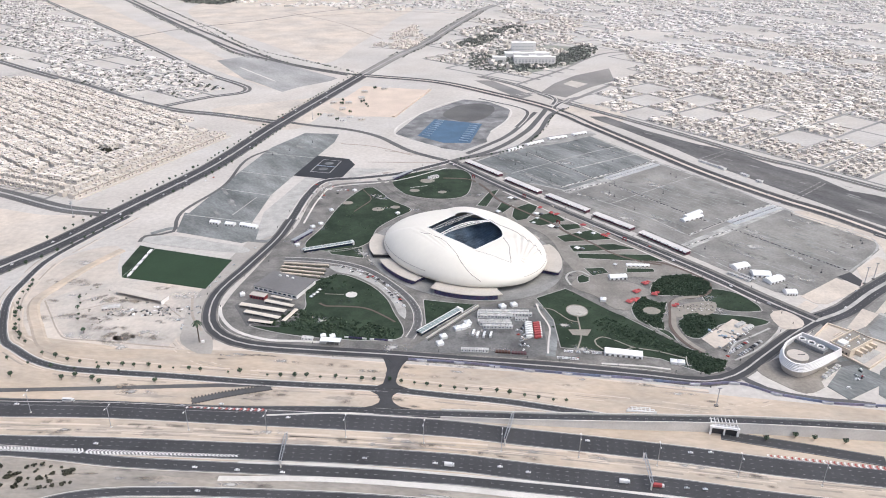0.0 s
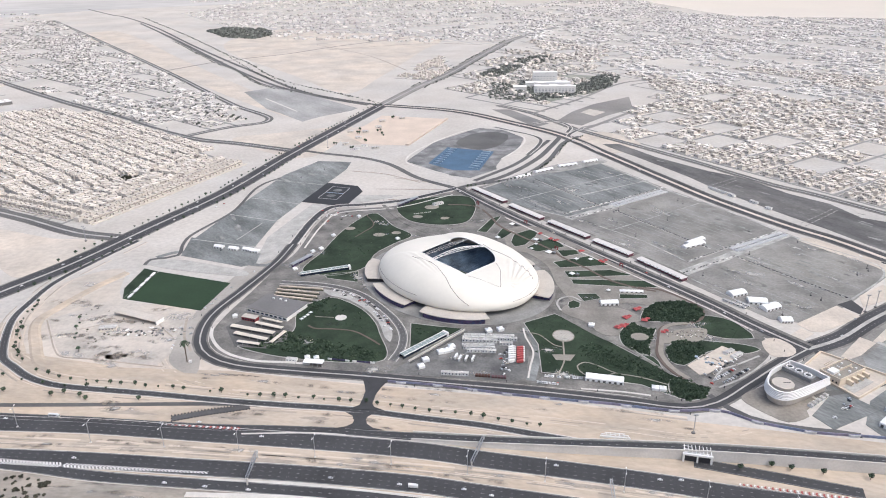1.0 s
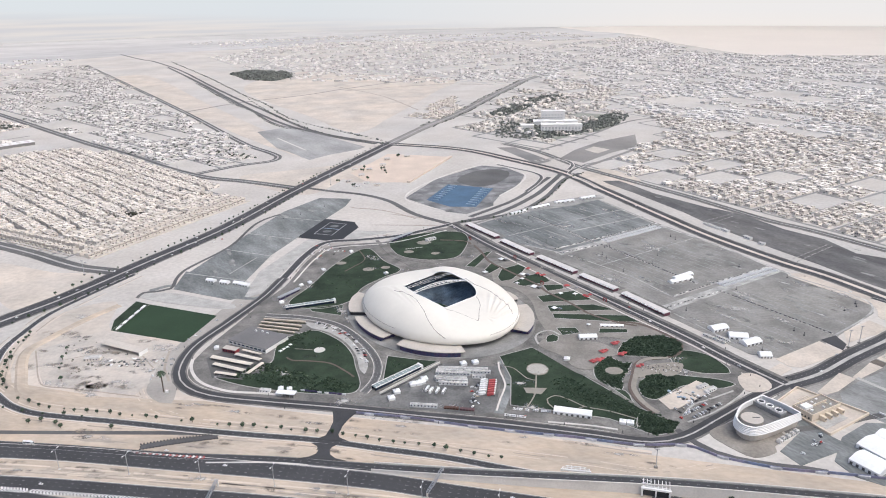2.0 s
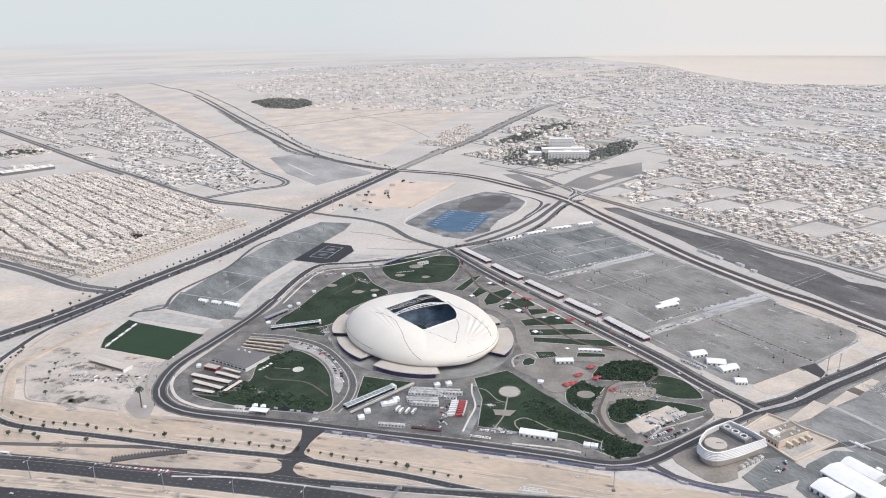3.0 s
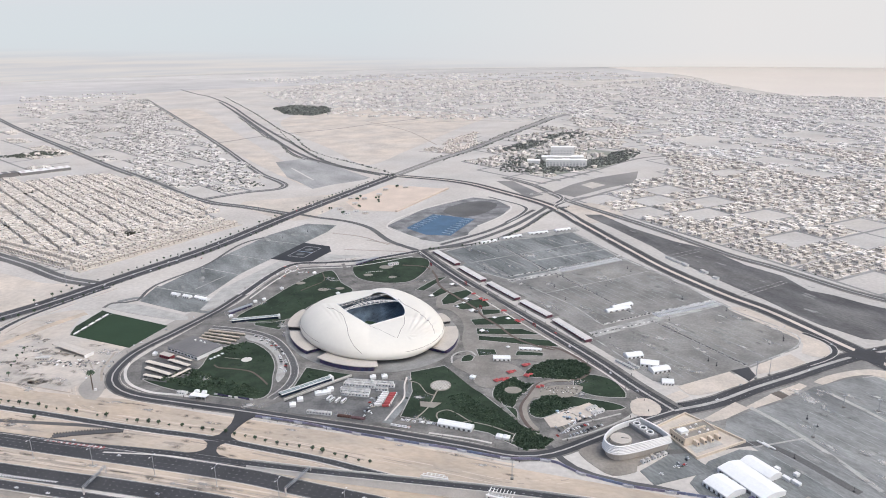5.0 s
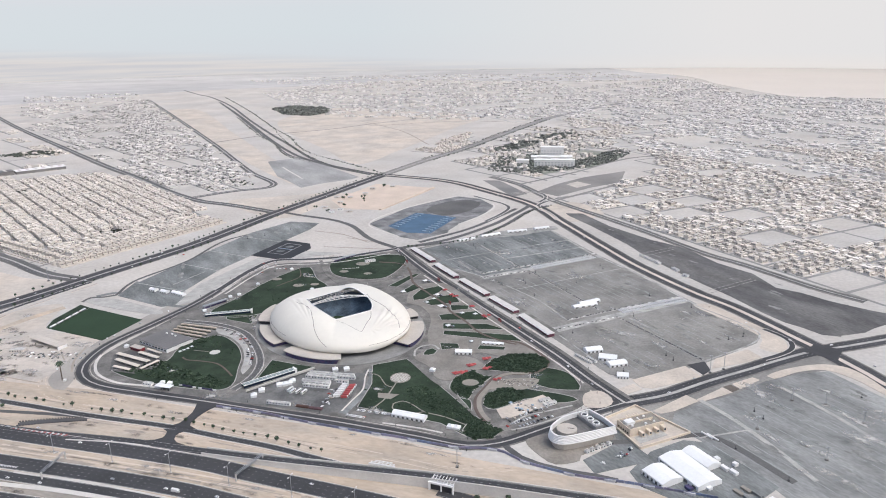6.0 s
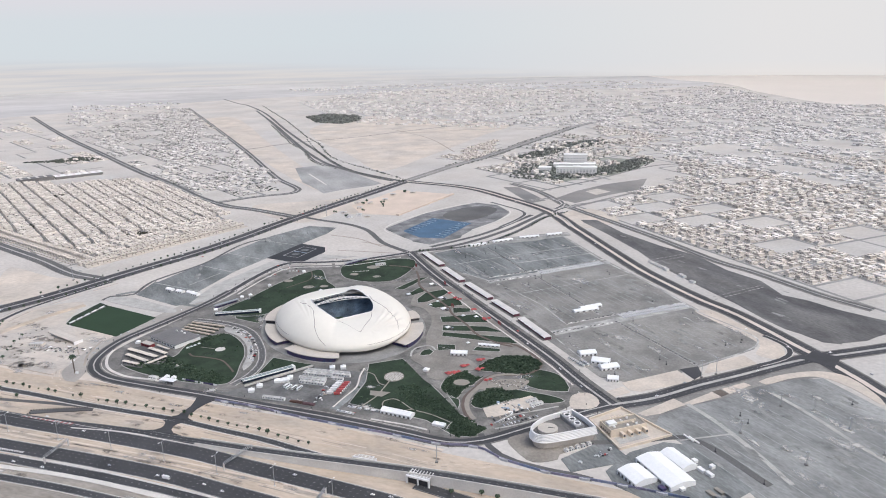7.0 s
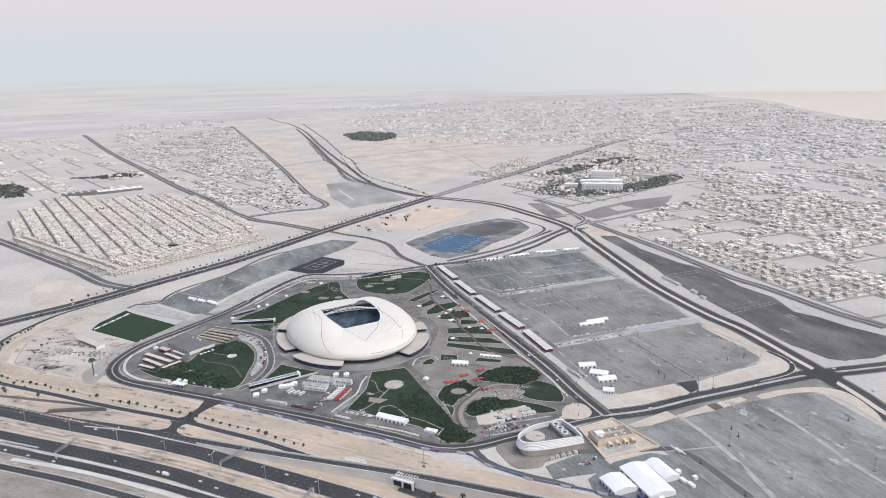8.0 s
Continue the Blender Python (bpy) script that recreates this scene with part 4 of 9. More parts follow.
def town(name, poly, angle, block, street, plot, fill, size, height, material, label, seed, bare=0.0, walls=0.0, near=None, where=None, leafy=0.9, paved=None, wob=0.12, panes=False):
    """Houses on a street grid within an outline of the plan; returns where trees may stand."""
    rnd = random.Random(seed)
    c, s = math.cos(angle), math.sin(angle)
    us = [x * c + y * s for x, y in poly]
    vs = [-x * s + y * c for x, y in poly]
    V, Fc, n = [], [], 0
    trees = []
    lots = NEAR_LOTS
    yards = []
    glass = bmesh.new()
    bm = bmesh.new()
    u = min(us)
    while u < max(us):
        v = min(vs)
        while v < max(vs):
            x0, y0 = (u + block[0] / 2) * c - (v + block[1] / 2) * s, (u + block[0] / 2) * s + (v + block[1] / 2) * c
            built = rnd.random() > bare
            if inside(x0, y0, poly) and (built or rnd.random() < (0.95 if bare < 0.2 else 0.4)) and (where is None or any(where(x0 + k * block[0] * c, y0 + k * block[0] * s) for k in (-0.45, 0, 0.45))):
                for du, dv, lu, lv in ((block[0] / 2, -street / 2, block[0] + street, street), (-street / 2, block[1] / 2, street, block[1])):
                    uu, vv = u + du, v + dv
                    k = [(uu + a * lu / 2, vv + b * lv / 2) for a, b in ((-1, -1), (1, -1), (1, 1), (-1, 1))]
                    bm.faces.new([bm.verts.new((p * c - q * s, p * s + q * c, 0.06)) for p, q in k])
                if built:
                    pu = plot[0] / 2
                    while pu < block[0]:
                        pv = plot[1] / 2
                        while pv < block[1]:
                            uu, vv = u + pu + rnd.uniform(-wob, wob) * plot[0], v + pv + rnd.uniform(-wob, wob) * plot[1]
                            x, y = uu * c - vv * s, uu * s + vv * c
                            if inside(x, y, poly) and (where is None or where(x, y)):
                                yards.append((x, y))
                                if rnd.random() < walls:
                                    hu, hv = plot[0] * 0.47, plot[1] * 0.47
                                    for bu, bv, wu, wv in ((0, -hv, hu, 0.14), (0, hv, hu, 0.14), (-hu, 0, 0.14, hv), (hu, 0, 0.14, hv)):
                                        top = 1.0
                                        w = [((uu + bu + a * wu), (vv + bv + b * wv), z) for z in (0, top) for a, b in ((-1, -1), (1, -1), (1, 1), (-1, 1))]
                                        V.append(np.array([(p * c - q * s, p * s + q * c, z) for p, q, z in w]))
                                        Fc.extend([tuple(n + i for i in q) for q in ((4, 5, 6, 7), (0, 1, 5, 4), (1, 2, 6, 5), (2, 3, 7, 6), (3, 0, 4, 7))])
                                        n += 8
                                if near and near(x, y) and rnd.random() < fill:
                                    lots.append((x, y, angle + rnd.randrange(4) * math.pi / 2))
                                elif rnd.random() < fill:
                                    kv, kf = UNITS[rnd.randrange(3)]
                                    a = angle + rnd.randrange(4) * math.pi / 2
                                    sc = rnd.uniform(*size), rnd.uniform(*size), rnd.uniform(*height)
                                    w = kv * np.array(sc)
                                    ca, sa = math.cos(a), math.sin(a)
                                    V.append(np.stack([x + w[:, 0] * ca - w[:, 1] * sa, y + w[:, 0] * sa + w[:, 1] * ca, w[:, 2]], 1))
                                    Fc.extend([tuple(i + n for i in q) for q in kf])
                                    n += len(kv)
                                    if panes:
                                        for side in range(4):
                                            cs, sn = ((1, 0), (0, 1), (-1, 0), (0, -1))[side]
                                            half, run = (sc[0], sc[1]) if side % 2 == 0 else (sc[1], sc[0])
                                            for k in (-0.28, 0.02, 0.3):
                                                if rnd.random() < 0.7:
                                                    hz0 = sc[2] * rnd.choice((0.15, 0.52))
                                                    q = []
                                                    for e, zz in ((-0.07, 0), (0.07, 0), (0.07, 0.24), (-0.07, 0.24)):
                                                        lx, ly = half * 0.5 + 0.06, (k + e) * run
                                                        px, py = lx * cs - ly * sn, lx * sn + ly * cs
                                                        q.append(glass.verts.new((x + px * ca - py * sa, y + px * sa + py * ca, hz0 + zz * sc[2])))
                                                    glass.faces.new(q)
                                    for _ in range(rnd.randrange(3)):
                                        ex = rnd.choice((-1, 1)) * plot[0] * rnd.uniform(0.3, 0.42)
                                        ey = rnd.choice((-1, 1)) * plot[1] * rnd.uniform(0.2, 0.42)
                                        w = kv[:8] * np.array((rnd.uniform(1.6, 4.0), rnd.uniform(1.6, 4.0), rnd.uniform(1.2, 2.2)))
                                        V.append(np.stack([x + ex * c - ey * s + w[:, 0] * c - w[:, 1] * s, y + ex * s + ey * c + w[:, 0] * s + w[:, 1] * c, w[:, 2]], 1))
                                        Fc.extend([tuple(i + n for i in q) for q in kf[:5]])
                                        n += 8
                                while rnd.random() < leafy * 0.55:
                                    trees.append((x + rnd.choice((-1, 1)) * plot[0] * 0.45, y + rnd.choice((-1, 1)) * plot[1] * rnd.uniform(0.1, 0.5), rnd.uniform(0.6, 1.7)))
                            pv += plot[1]
                        pu += plot[0]
            v += block[1] + street
        u += block[0] + street
    tagged(arrays(name, np.concatenate(V), Fc, material), label, "houses", kind="stuff")
    hu, hv = plot[0] * 0.46, plot[1] * 0.46
    ym = bmesh.new()
    for x, y in yards:
        if rnd.random() < 0.7:
            ym.faces.new([ym.verts.new((x + a * hu * c - b * hv * s, y + a * hu * s + b * hv * c, 0.05)) for a, b in ((-1, -1), (1, -1), (1, 1), (-1, 1))])
    tagged(mesh_ob(name + "_yards", ym, YARD), "sandy and paved house yards", "yard", kind="stuff")
    if panes:
        tagged(mesh_ob(name + "_windows", glass, GLASS), "small dark house windows", "windows", kind="stuff")
    else:
        glass.free()
    tagged(mesh_ob(name + "_streets", bm, paved or STREET), "grid of dusty grey streets, haze-paled in the far towns", "road", kind="structure")
    return trees


def clumps(name, places, material, label, seed, blades=14):
    """Many small bushy crowns of loose leaf facets, one object."""
    rnd = np.random.default_rng(seed)
    V, Fc = [], []
    n = 0
    for x, y, r in places:
        m = blades
        d = rnd.normal(size=(m, 3))
        d /= np.linalg.norm(d, axis=1)[:, None]
        c = d * r * rnd.uniform(0.45, 1.0, (m, 1)) * np.array((1, 1, 0.8))
        c[:, 2] = np.abs(c[:, 2]) * 0.8 + r * 0.15
        c += np.array((x, y, 0.1))
        e1 = rnd.normal(size=(m, 3))
        e1 *= (r * 0.55 / np.linalg.norm(e1, axis=1))[:, None]
        e2 = np.cross(d, e1)
        e2 *= (r * 0.5 / np.maximum(1e-6, np.linalg.norm(e2, axis=1)))[:, None]
        q = np.stack([c + e1, c + e2 * 0.9, c - e1, c - e2 * 0.9], 1).reshape(-1, 3)
        V.append(q)
        Fc.extend([(n + 4 * i, n + 4 * i + 1, n + 4 * i + 2, n + 4 * i + 3) for i in range(m)])
        n += 4 * m
    return tagged(arrays(name, np.concatenate(V), Fc, material), label, "trees", kind="stuff")


TOWN_TURN = math.atan2(-0.849, 0.529)
EAST = [(312, 1024), (380, 890), (452, 776), (527, 660), (600, 560), (1500, 900), (2600, 2150), (1560, 2520), (1260, 2620), (1080, 2800), (1120, 3500), (1000, 3700), (440, 3100), (360, 2128), (404, 1624), (508, 1432), (490, 1275), (434, 1180), (359, 1085)]


def deep(x, y):
    """How far a place lies behind the road along the town's edge."""
    return (x - 312) * 0.849 + (y - 1024) * 0.529


def fringe(x, y):
    """Where the near streets give way to the far quarters, in an uneven line."""
    return 640 + 150 * math.sin(x * 0.006 + 1.0) + 110 * math.sin(y * 0.011 + x * 0.013)


green = town("town_east", EAST, TOWN_TURN, (43, 59), 4.4, (14, 14.5), 0.84, (7.0, 12.5), (2.4, 4.8), HOUSE, "dense pale flat-roofed houses of a desert town", 11, 0.13, 0.8, lambda x, y: deep(x, y) < 62 and y < 900, lambda x, y: deep(x, y) < fringe(x, y), 0.8, panes=True)
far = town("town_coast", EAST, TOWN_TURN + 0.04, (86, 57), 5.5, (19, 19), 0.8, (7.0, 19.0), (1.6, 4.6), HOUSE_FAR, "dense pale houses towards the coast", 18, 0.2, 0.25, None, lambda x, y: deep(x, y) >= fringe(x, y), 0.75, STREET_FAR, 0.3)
green += town("town_hospital", [(112.6, 1324.5), (171, 1520.5), (298.2, 1879.8), (398.5, 1763.5), (467.1, 1448.9), (335.5, 1256.4), (237, 1162.3), (164.4, 1265.4)], TOWN_TURN + 0.2, (80, 30), 6, (16, 15), 0.3, (7, 13), (3, 6), HOUSE, "pale flat-roofed houses among gardens", 12, 0.1, 0.5, leafy=1.6)
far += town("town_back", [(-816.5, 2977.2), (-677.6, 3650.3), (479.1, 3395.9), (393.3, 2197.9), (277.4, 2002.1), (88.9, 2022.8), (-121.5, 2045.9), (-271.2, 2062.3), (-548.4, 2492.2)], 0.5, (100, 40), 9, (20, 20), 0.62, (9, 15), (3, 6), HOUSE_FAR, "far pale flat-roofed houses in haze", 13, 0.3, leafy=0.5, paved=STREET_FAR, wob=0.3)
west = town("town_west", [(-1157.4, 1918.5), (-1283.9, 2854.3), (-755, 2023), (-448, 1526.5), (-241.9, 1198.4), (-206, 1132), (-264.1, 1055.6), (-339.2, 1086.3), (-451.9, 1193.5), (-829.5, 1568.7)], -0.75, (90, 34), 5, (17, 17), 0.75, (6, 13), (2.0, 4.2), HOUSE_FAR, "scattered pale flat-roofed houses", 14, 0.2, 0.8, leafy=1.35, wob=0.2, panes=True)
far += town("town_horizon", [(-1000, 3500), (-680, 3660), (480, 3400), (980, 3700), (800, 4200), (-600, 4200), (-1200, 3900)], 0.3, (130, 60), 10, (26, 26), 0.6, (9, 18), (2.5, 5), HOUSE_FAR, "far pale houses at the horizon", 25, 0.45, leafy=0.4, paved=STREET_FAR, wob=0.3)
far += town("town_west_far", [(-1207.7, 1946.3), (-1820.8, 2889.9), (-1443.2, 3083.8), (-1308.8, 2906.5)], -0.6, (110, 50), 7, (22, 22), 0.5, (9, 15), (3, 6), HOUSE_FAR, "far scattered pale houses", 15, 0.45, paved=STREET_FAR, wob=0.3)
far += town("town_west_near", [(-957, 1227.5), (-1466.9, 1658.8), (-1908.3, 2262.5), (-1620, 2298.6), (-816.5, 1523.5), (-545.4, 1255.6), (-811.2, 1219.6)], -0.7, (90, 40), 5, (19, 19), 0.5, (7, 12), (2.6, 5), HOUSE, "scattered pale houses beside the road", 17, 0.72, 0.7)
green += town("town_avenue", [(20.1, 1479.6), (33.9, 1560.3), (71.5, 1648.5), (123.2, 1766.9), (128.9, 1560), (84.1, 1440)], 1.15, (46, 24), 4, (12, 12), 0.9, (6, 9.5), (3, 5), VILLA, "compact pale houses beside the avenue", 26, 0.1, 0.3, leafy=0.5)
ef_a, ef_b = [(-277.2, 667.9), (-167.4, 871.3)]
es_a, es_b = [(-299.5, 682.5), (-575, 833.8)]


def off_line(x, y, a, b):
    """How far a place lies to the left of the line from a to b."""
    return ((b[0] - a[0]) * (y - a[1]) - (b[1] - a[1]) * (x - a[0])) / math.dist(a, b)


GROVES = [(-290.8, 817.7), (-267.1, 919.3), (-312.9, 809.6), (-484.5, 850.5), (-584.6, 1056.2), (-348.7, 798.8)]
GROVE_R = [13, 9, 8, 9, 12, 8][:len(GROVES)]


def homes(x, y):
    return off_line(x, y, es_a, es_b) < -24 and not any(math.dist((x, y), g) < r for g, r in zip(GROVES, GROVE_R))


FRONT_TURN = math.atan2(ef_b[1] - ef_a[1], ef_b[0] - ef_a[0])
estate = town("housing_estate", [(-692.9, 965), (-774.2, 1158.4), (-506.8, 1212.5), (-179.2, 912.8), (-166.8, 851.2), (-264.4, 655.4), (-298.6, 670.4), (-593.7, 832.2)], -0.77, (96, 18.6), 4.2, (9.6, 9.3), 0.97, (8.7, 9.9), (3.9, 4.9), VILLA, "dense rows of beige villas of a housing estate", 16, 0.0, where=lambda x, y: homes(x, y) and off_line(x, y, ef_a, ef_b) > 84, leafy=0.35, wob=0.03, panes=True)
estate += town("housing_estate_front", [(-692.9, 965), (-774.2, 1158.4), (-506.8, 1212.5), (-179.2, 912.8), (-166.8, 851.2), (-264.4, 655.4), (-298.6, 670.4), (-593.7, 832.2)], FRONT_TURN, (78, 18.4), 4.0, (9.6, 9.2), 0.96, (8.4, 9.6), (3.9, 4.9), VILLA, "beige villas in rows along the wide road", 19, 0.0, where=lambda x, y: homes(x, y) and 25 < off_line(x, y, ef_a, ef_b) <= 82, leafy=0.35, wob=0.03, panes=True)
rnd = random.Random(24)
for (gx, gy), r in zip(GROVES, GROVE_R):
    for _ in range(int(r * r * 0.35)):
        a, d = rnd.uniform(0, 6.28), r * math.sqrt(rnd.random())
        estate.append((gx + d * math.cos(a), gy + d * math.sin(a), rnd.uniform(1.0, 2.0)))
clumps("garden_trees", green + [(x, y, r * 1.5) for x, y, r in west], LEAF_TOWN, "dusty dark green garden trees", 21, 12)
clumps("estate_trees", estate, LEAF_DRY, "dusty dark green estate trees", 22)
clumps("far_trees", [(x, y, r * 1.5) for x, y, r in far], LEAF_HAZE, "far trees paled for haze", 23, 8)

# ---- flyover and motorway furniture ----


def bar(a, b, width, z0, z1, bm=None):
    """A block along the line from a to b of the plan."""
    bm = bm or bmesh.new()
    dx, dy = b[0] - a[0], b[1] - a[1]
    return box(bm, (a[0] + b[0]) / 2, (a[1] + b[1]) / 2, z0, math.hypot(dx, dy), width, z1 - z0, math.atan2(dy, dx))


def local_bar(bm, a, b, r=0.1, n=5):
    return tube(bm, [Vector(a), Vector(b)], r, n)


deck_plan = [(-330, 371), (-205, 353.2), (-150, 346), (-105.1, 338.9), (-73.7, 334.6), (-45.7, 332.1), (-14.3, 328.6), (16.9, 323.4), (72.6, 315.1), (115.9, 309.8), (196.1, 300.2), (275.8, 286.4), (370.9, 268.6), (500, 243.6)]
rise = [0, 0, 0, 0, 0, 0, 0, 0.3, 2.0, 3.6, 5.2, 5.6, 5.6, 5.4]
deck_line = glide([(x, y - 1.25 * z, z) for (x, y), z in zip(deck_plan, rise)], 6.0)
flyover = tagged(mesh_ob("flyover", strip(bmesh.new(), deck_line, 2.9, -2.9, Z3, 0.6), ASPHALT), "dark asphalt slip road rising onto a pale walled ramp", "road", kind="structure")
bm = bmesh.new()
dashes(bm, deck_line, 0, Z3 + 0.03, 1.6, 3.2, 0.16)
for s in (-1, 1):
    strip(bm, deck_line, s * 2.5 + 0.08, s * 2.5 - 0.08, Z3 + 0.03, 0.01)
part("lane_marking", bm, MARK, flyover, "white lane lines")
for s in (-1, 1):
    bm = bmesh.new()
    strip(bm, [p for p in deck_line if p.x > 30], s * 3.25 + 0.3, s * 3.25 - 0.3, Z3 + 0.9, 1.2)
    part("parapet", bm, CONCRETE, flyover, "pale concrete parapet")
high = [p for p in deck_line if p.z > 0.25]
bm = bmesh.new()
for s in (-1, 1):
    ns = sides(high)
    top = [bm.verts.new(p + n * s * 3.5) for p, n in zip(high, ns)]
    low = [bm.verts.new((p.x + n.x * s * 4.0, p.y + n.y * s * 4.0, -0.2)) for p, n in zip(high, ns)]
    for i in range(len(high) - 1):
        bm.faces.new((top[i], low[i], low[i + 1], top[i + 1]) if s > 0 else (top[i], top[i + 1], low[i + 1], low[i]))
part("retaining_wall", bm, CONCRETE, flyover, "pale concrete retaining wall of the ramp")

# underpass portal below the flyover, with a lattice hood
px_, py_ = 178.0, 291.5
portal = tagged(thing("underpass_portal", px_, py_, 0, -0.28), "white concrete underpass portal with a lattice hood", "underpass")
bm = bmesh.new()
box(bm, 0, 0, 0, 1.0, 1.0, 4.4), box(bm, 7, 0, 0, 0.7, 1.0, 4.4), box(bm, 14, 0, 0, 1.0, 1.0, 4.4), box(bm, 7, 0, 4.4, 15.2, 1.2, 1.0)
part("portal_frame", bm, WHITE, portal, "white concrete frame")
# solid dark block stands in for the shade inside the mouth
part("opening_shade", box(bmesh.new(), 7, 1.5, 0.1, 13.6, 1.6, 4.2), DARK, portal, "dark block for the shade in the underpass mouth")
for k in range(8):
    part("hood_beam", box(bmesh.new(), 0.5 + 1.9 * k, 4.0, 5.2, 0.35, 6.5, 0.4), WHITE, portal)
for k in range(3):
    part("hood_beam", box(bmesh.new(), 7.0, 1.5 + 2.4 * k, 5.0, 14.5, 0.35, 0.3), WHITE, portal)


hood = tagged(thing("ramp_hood", 147.5, 312.6, 0, -0.2), "white lattice hood in the sand beside the ramp", "underpass")
for k in range(7):
    u = -7.2 + 2.4 * k
    part("rib", box(bmesh.new(), u, 1.6 * math.sqrt(max(0.05, 1 - (u / 8.2) ** 2)), 0.9, 0.35, 3.4 * math.sqrt(max(0.1, 1 - (u / 8.2) ** 2)), 0.35), WHITE, hood)
for k, half in ((0, 8.0), (1, 7.2), (2, 5.6)):
    part("beam", box(bmesh.new(), 0, 0.2 + 1.4 * k, 0.75, 2 * half, 0.35, 0.3), WHITE, hood)
part("wall", box(bmesh.new(), 0, -0.6, 0, 16.6, 0.5, 1.2), WHITE, hood)


def hatch(name, a, b, widths, n, z, materials, lean, label):
    """Painted hatching on a gore, in a row of slanted bars."""
    ob = tagged(mesh_ob(name, bar(a, b, 0.16, z - 0.05, z), MARK), label, "road marking", kind="structure")
    d = (Vector((*b, 0)) - Vector((*a, 0)))
    u = d.normalized()
    s = Vector((-u.y, u.x, 0))
    for m, mt in enumerate(materials):
        bm = bmesh.new()
        for k in range(m, n, len(materials)):
            p = Vector((*a, z)) + d * (k + 0.5) / n
            w = widths[0] + (widths[1] - widths[0]) * (k + 0.5) / n
            t = d.length / n * 0.27
            q = [p - u * t, p + u * t, p + u * (t + lean) + s * w, p + u * (lean - t) + s * w]
            bm.faces.new([bm.verts.new(v) for v in q])
            q = [p - u * t, p + u * t, p + u * (t + lean) - s * w, p + u * (lean - t) - s * w]
            bm.faces.new([bm.verts.new(v) for v in q[::-1]])
        part("bar_marking", bm, mt, ob, "painted hatch bars")
    return ob


ha = [(-192.5, 312.7), (-148.9, 306.7), (-71.1, 296.2)]
hatch("gore_hatching", ha[0], ha[1], (1.6, 2.0), 24, Z3 + 0.14, [WHITE], -1.4, "white chevron hatching on the motorway gore")
hatch("gore_hatching", ha[1], ha[2], (1.7, 0.8), 40, Z3 + 0.14, [WHITE], 1.4, "white slanted hatching on the motorway gore")
ha = [(-105.1, 338.8), (-61.1, 332.4)]
hatch("gore_hatching", ha[0], ha[1], (0.3, 1.4), 22, Z3 + 0.14, [WHITE, MARK_RED], -1.0, "red and white chevrons on the motorway gore")
ha = [(199.2, 272.2), (255.2, 257.1)]
hatch("gore_hatching", ha[0], ha[1], (0.8, 1.5), 34, Z3 + 0.14, [WHITE, MARK_RED], 0.6, "red and white hatching on the motorway gore")

# lamp masts along the sandy median
lamp = thing("street_lamp", -188.6, 341.8)
part("pole", tube(bmesh.new(), [Vector((0, 0, 0)), Vector((0, 0, 7)), Vector((0, 0, 13.2))], 0.16), STEEL, lamp, "tall grey steel pole")
part("base", box(bmesh.new(), 0, 0, -0.1, 1.0, 1.0, 0.7), CONCRETE, lamp, "concrete footing")
for s in (-1, 1):
    arm = part("arm", local_bar(bmesh.new(), (0, 0, 13.0), (0, s * 2.0, 13.5), 0.09), STEEL, lamp)
    head = part("lamp_head", box(bmesh.new(), 0, s * 2.2, 13.45, 0.5, 1.1, 0.16), WHITE, arm, "flat white lamp head")
tagged(lamp, "tall grey double-armed street lamp in the sandy median", "street lamp", "lamps along the motorway")
for x, y in [(-141.3, 325.1), (-99.8, 319.1), (-58, 312.5), (-16.4, 305.7), (24.2, 297.5), (63.5, 287.4), (102.4, 279.7), (140.3, 270.0), (177.5, 258.6), (216, 249), (-232, 346)]:
    copy_thing(lamp, pose(x, y, 0, 0, 0, -14))

# sign gantries over the carriageways
ga = [(74.7, 313), (66.1, 291.6), (-47.1, 307.1), (-48.3, 285.9), (134.7, 274.6), (131.1, 254)]
for k in range(0, 6, 2):
    (x0, y0), (x1, y1) = ga[k], ga[k + 1]
    L = math.dist(ga[k], ga[k + 1])
    g = tagged(thing("sign_gantry", x0, y0, 0, math.atan2(y1 - y0, x1 - x0)), "pale grey steel sign gantry over the motorway", "gantry", "sign gantries")
    for x in (0, L):
        part("post", box(bmesh.new(), x, 0, 0, 0.7, 0.7, 4.6), CONCRETE, g)
    for dy in (-0.6, 0.6):
        for zz in (4.3, 5.2):
            part("chord", box(bmesh.new(), L / 2, dy, zz, L, 0.22, 0.22), STEEL, g)
    part("sign_panel", box(bmesh.new(), L * 0.5, 0.85, 4.2, L * 0.45, 0.16, 1.1), STEEL, g, "back of a grey sign panel")
    for q in range(1, 10):
        part("brace", local_bar(bmesh.new(), (L * (q - 0.5) / 10, -0.6, 4.4), (L * (q + 0.5) / 10, 0.6, 5.3), 0.1, 4), STEEL, g)

# dotted barrier rows on the crossing ramp
rd = [(-103.1, 344.3), (-85.2, 349), (-60.3, 353.8)]
road("crossing_ramp", rd, 5.0, Z2, ASPHALT_OLD, "dusty ramp between two roads")
blk = tagged(thing("road_barrier", rd[0][0], rd[0][1]), "small dark plastic road barrier", "barrier", "barriers on the ramp")
part("block", box(bmesh.new(), 0, 0, 0, 0.9, 0.6, 0.8, 0, 0.6), DARK, blk)
dots = glide(rd, 1.7)
for p, n in zip(dots, sides(dots)):
    for s in (-2.7, 2.7):
        copy_thing(blk, pose(p.x + n.x * s, p.y + n.y * s, Z2))

# ---- trees ----


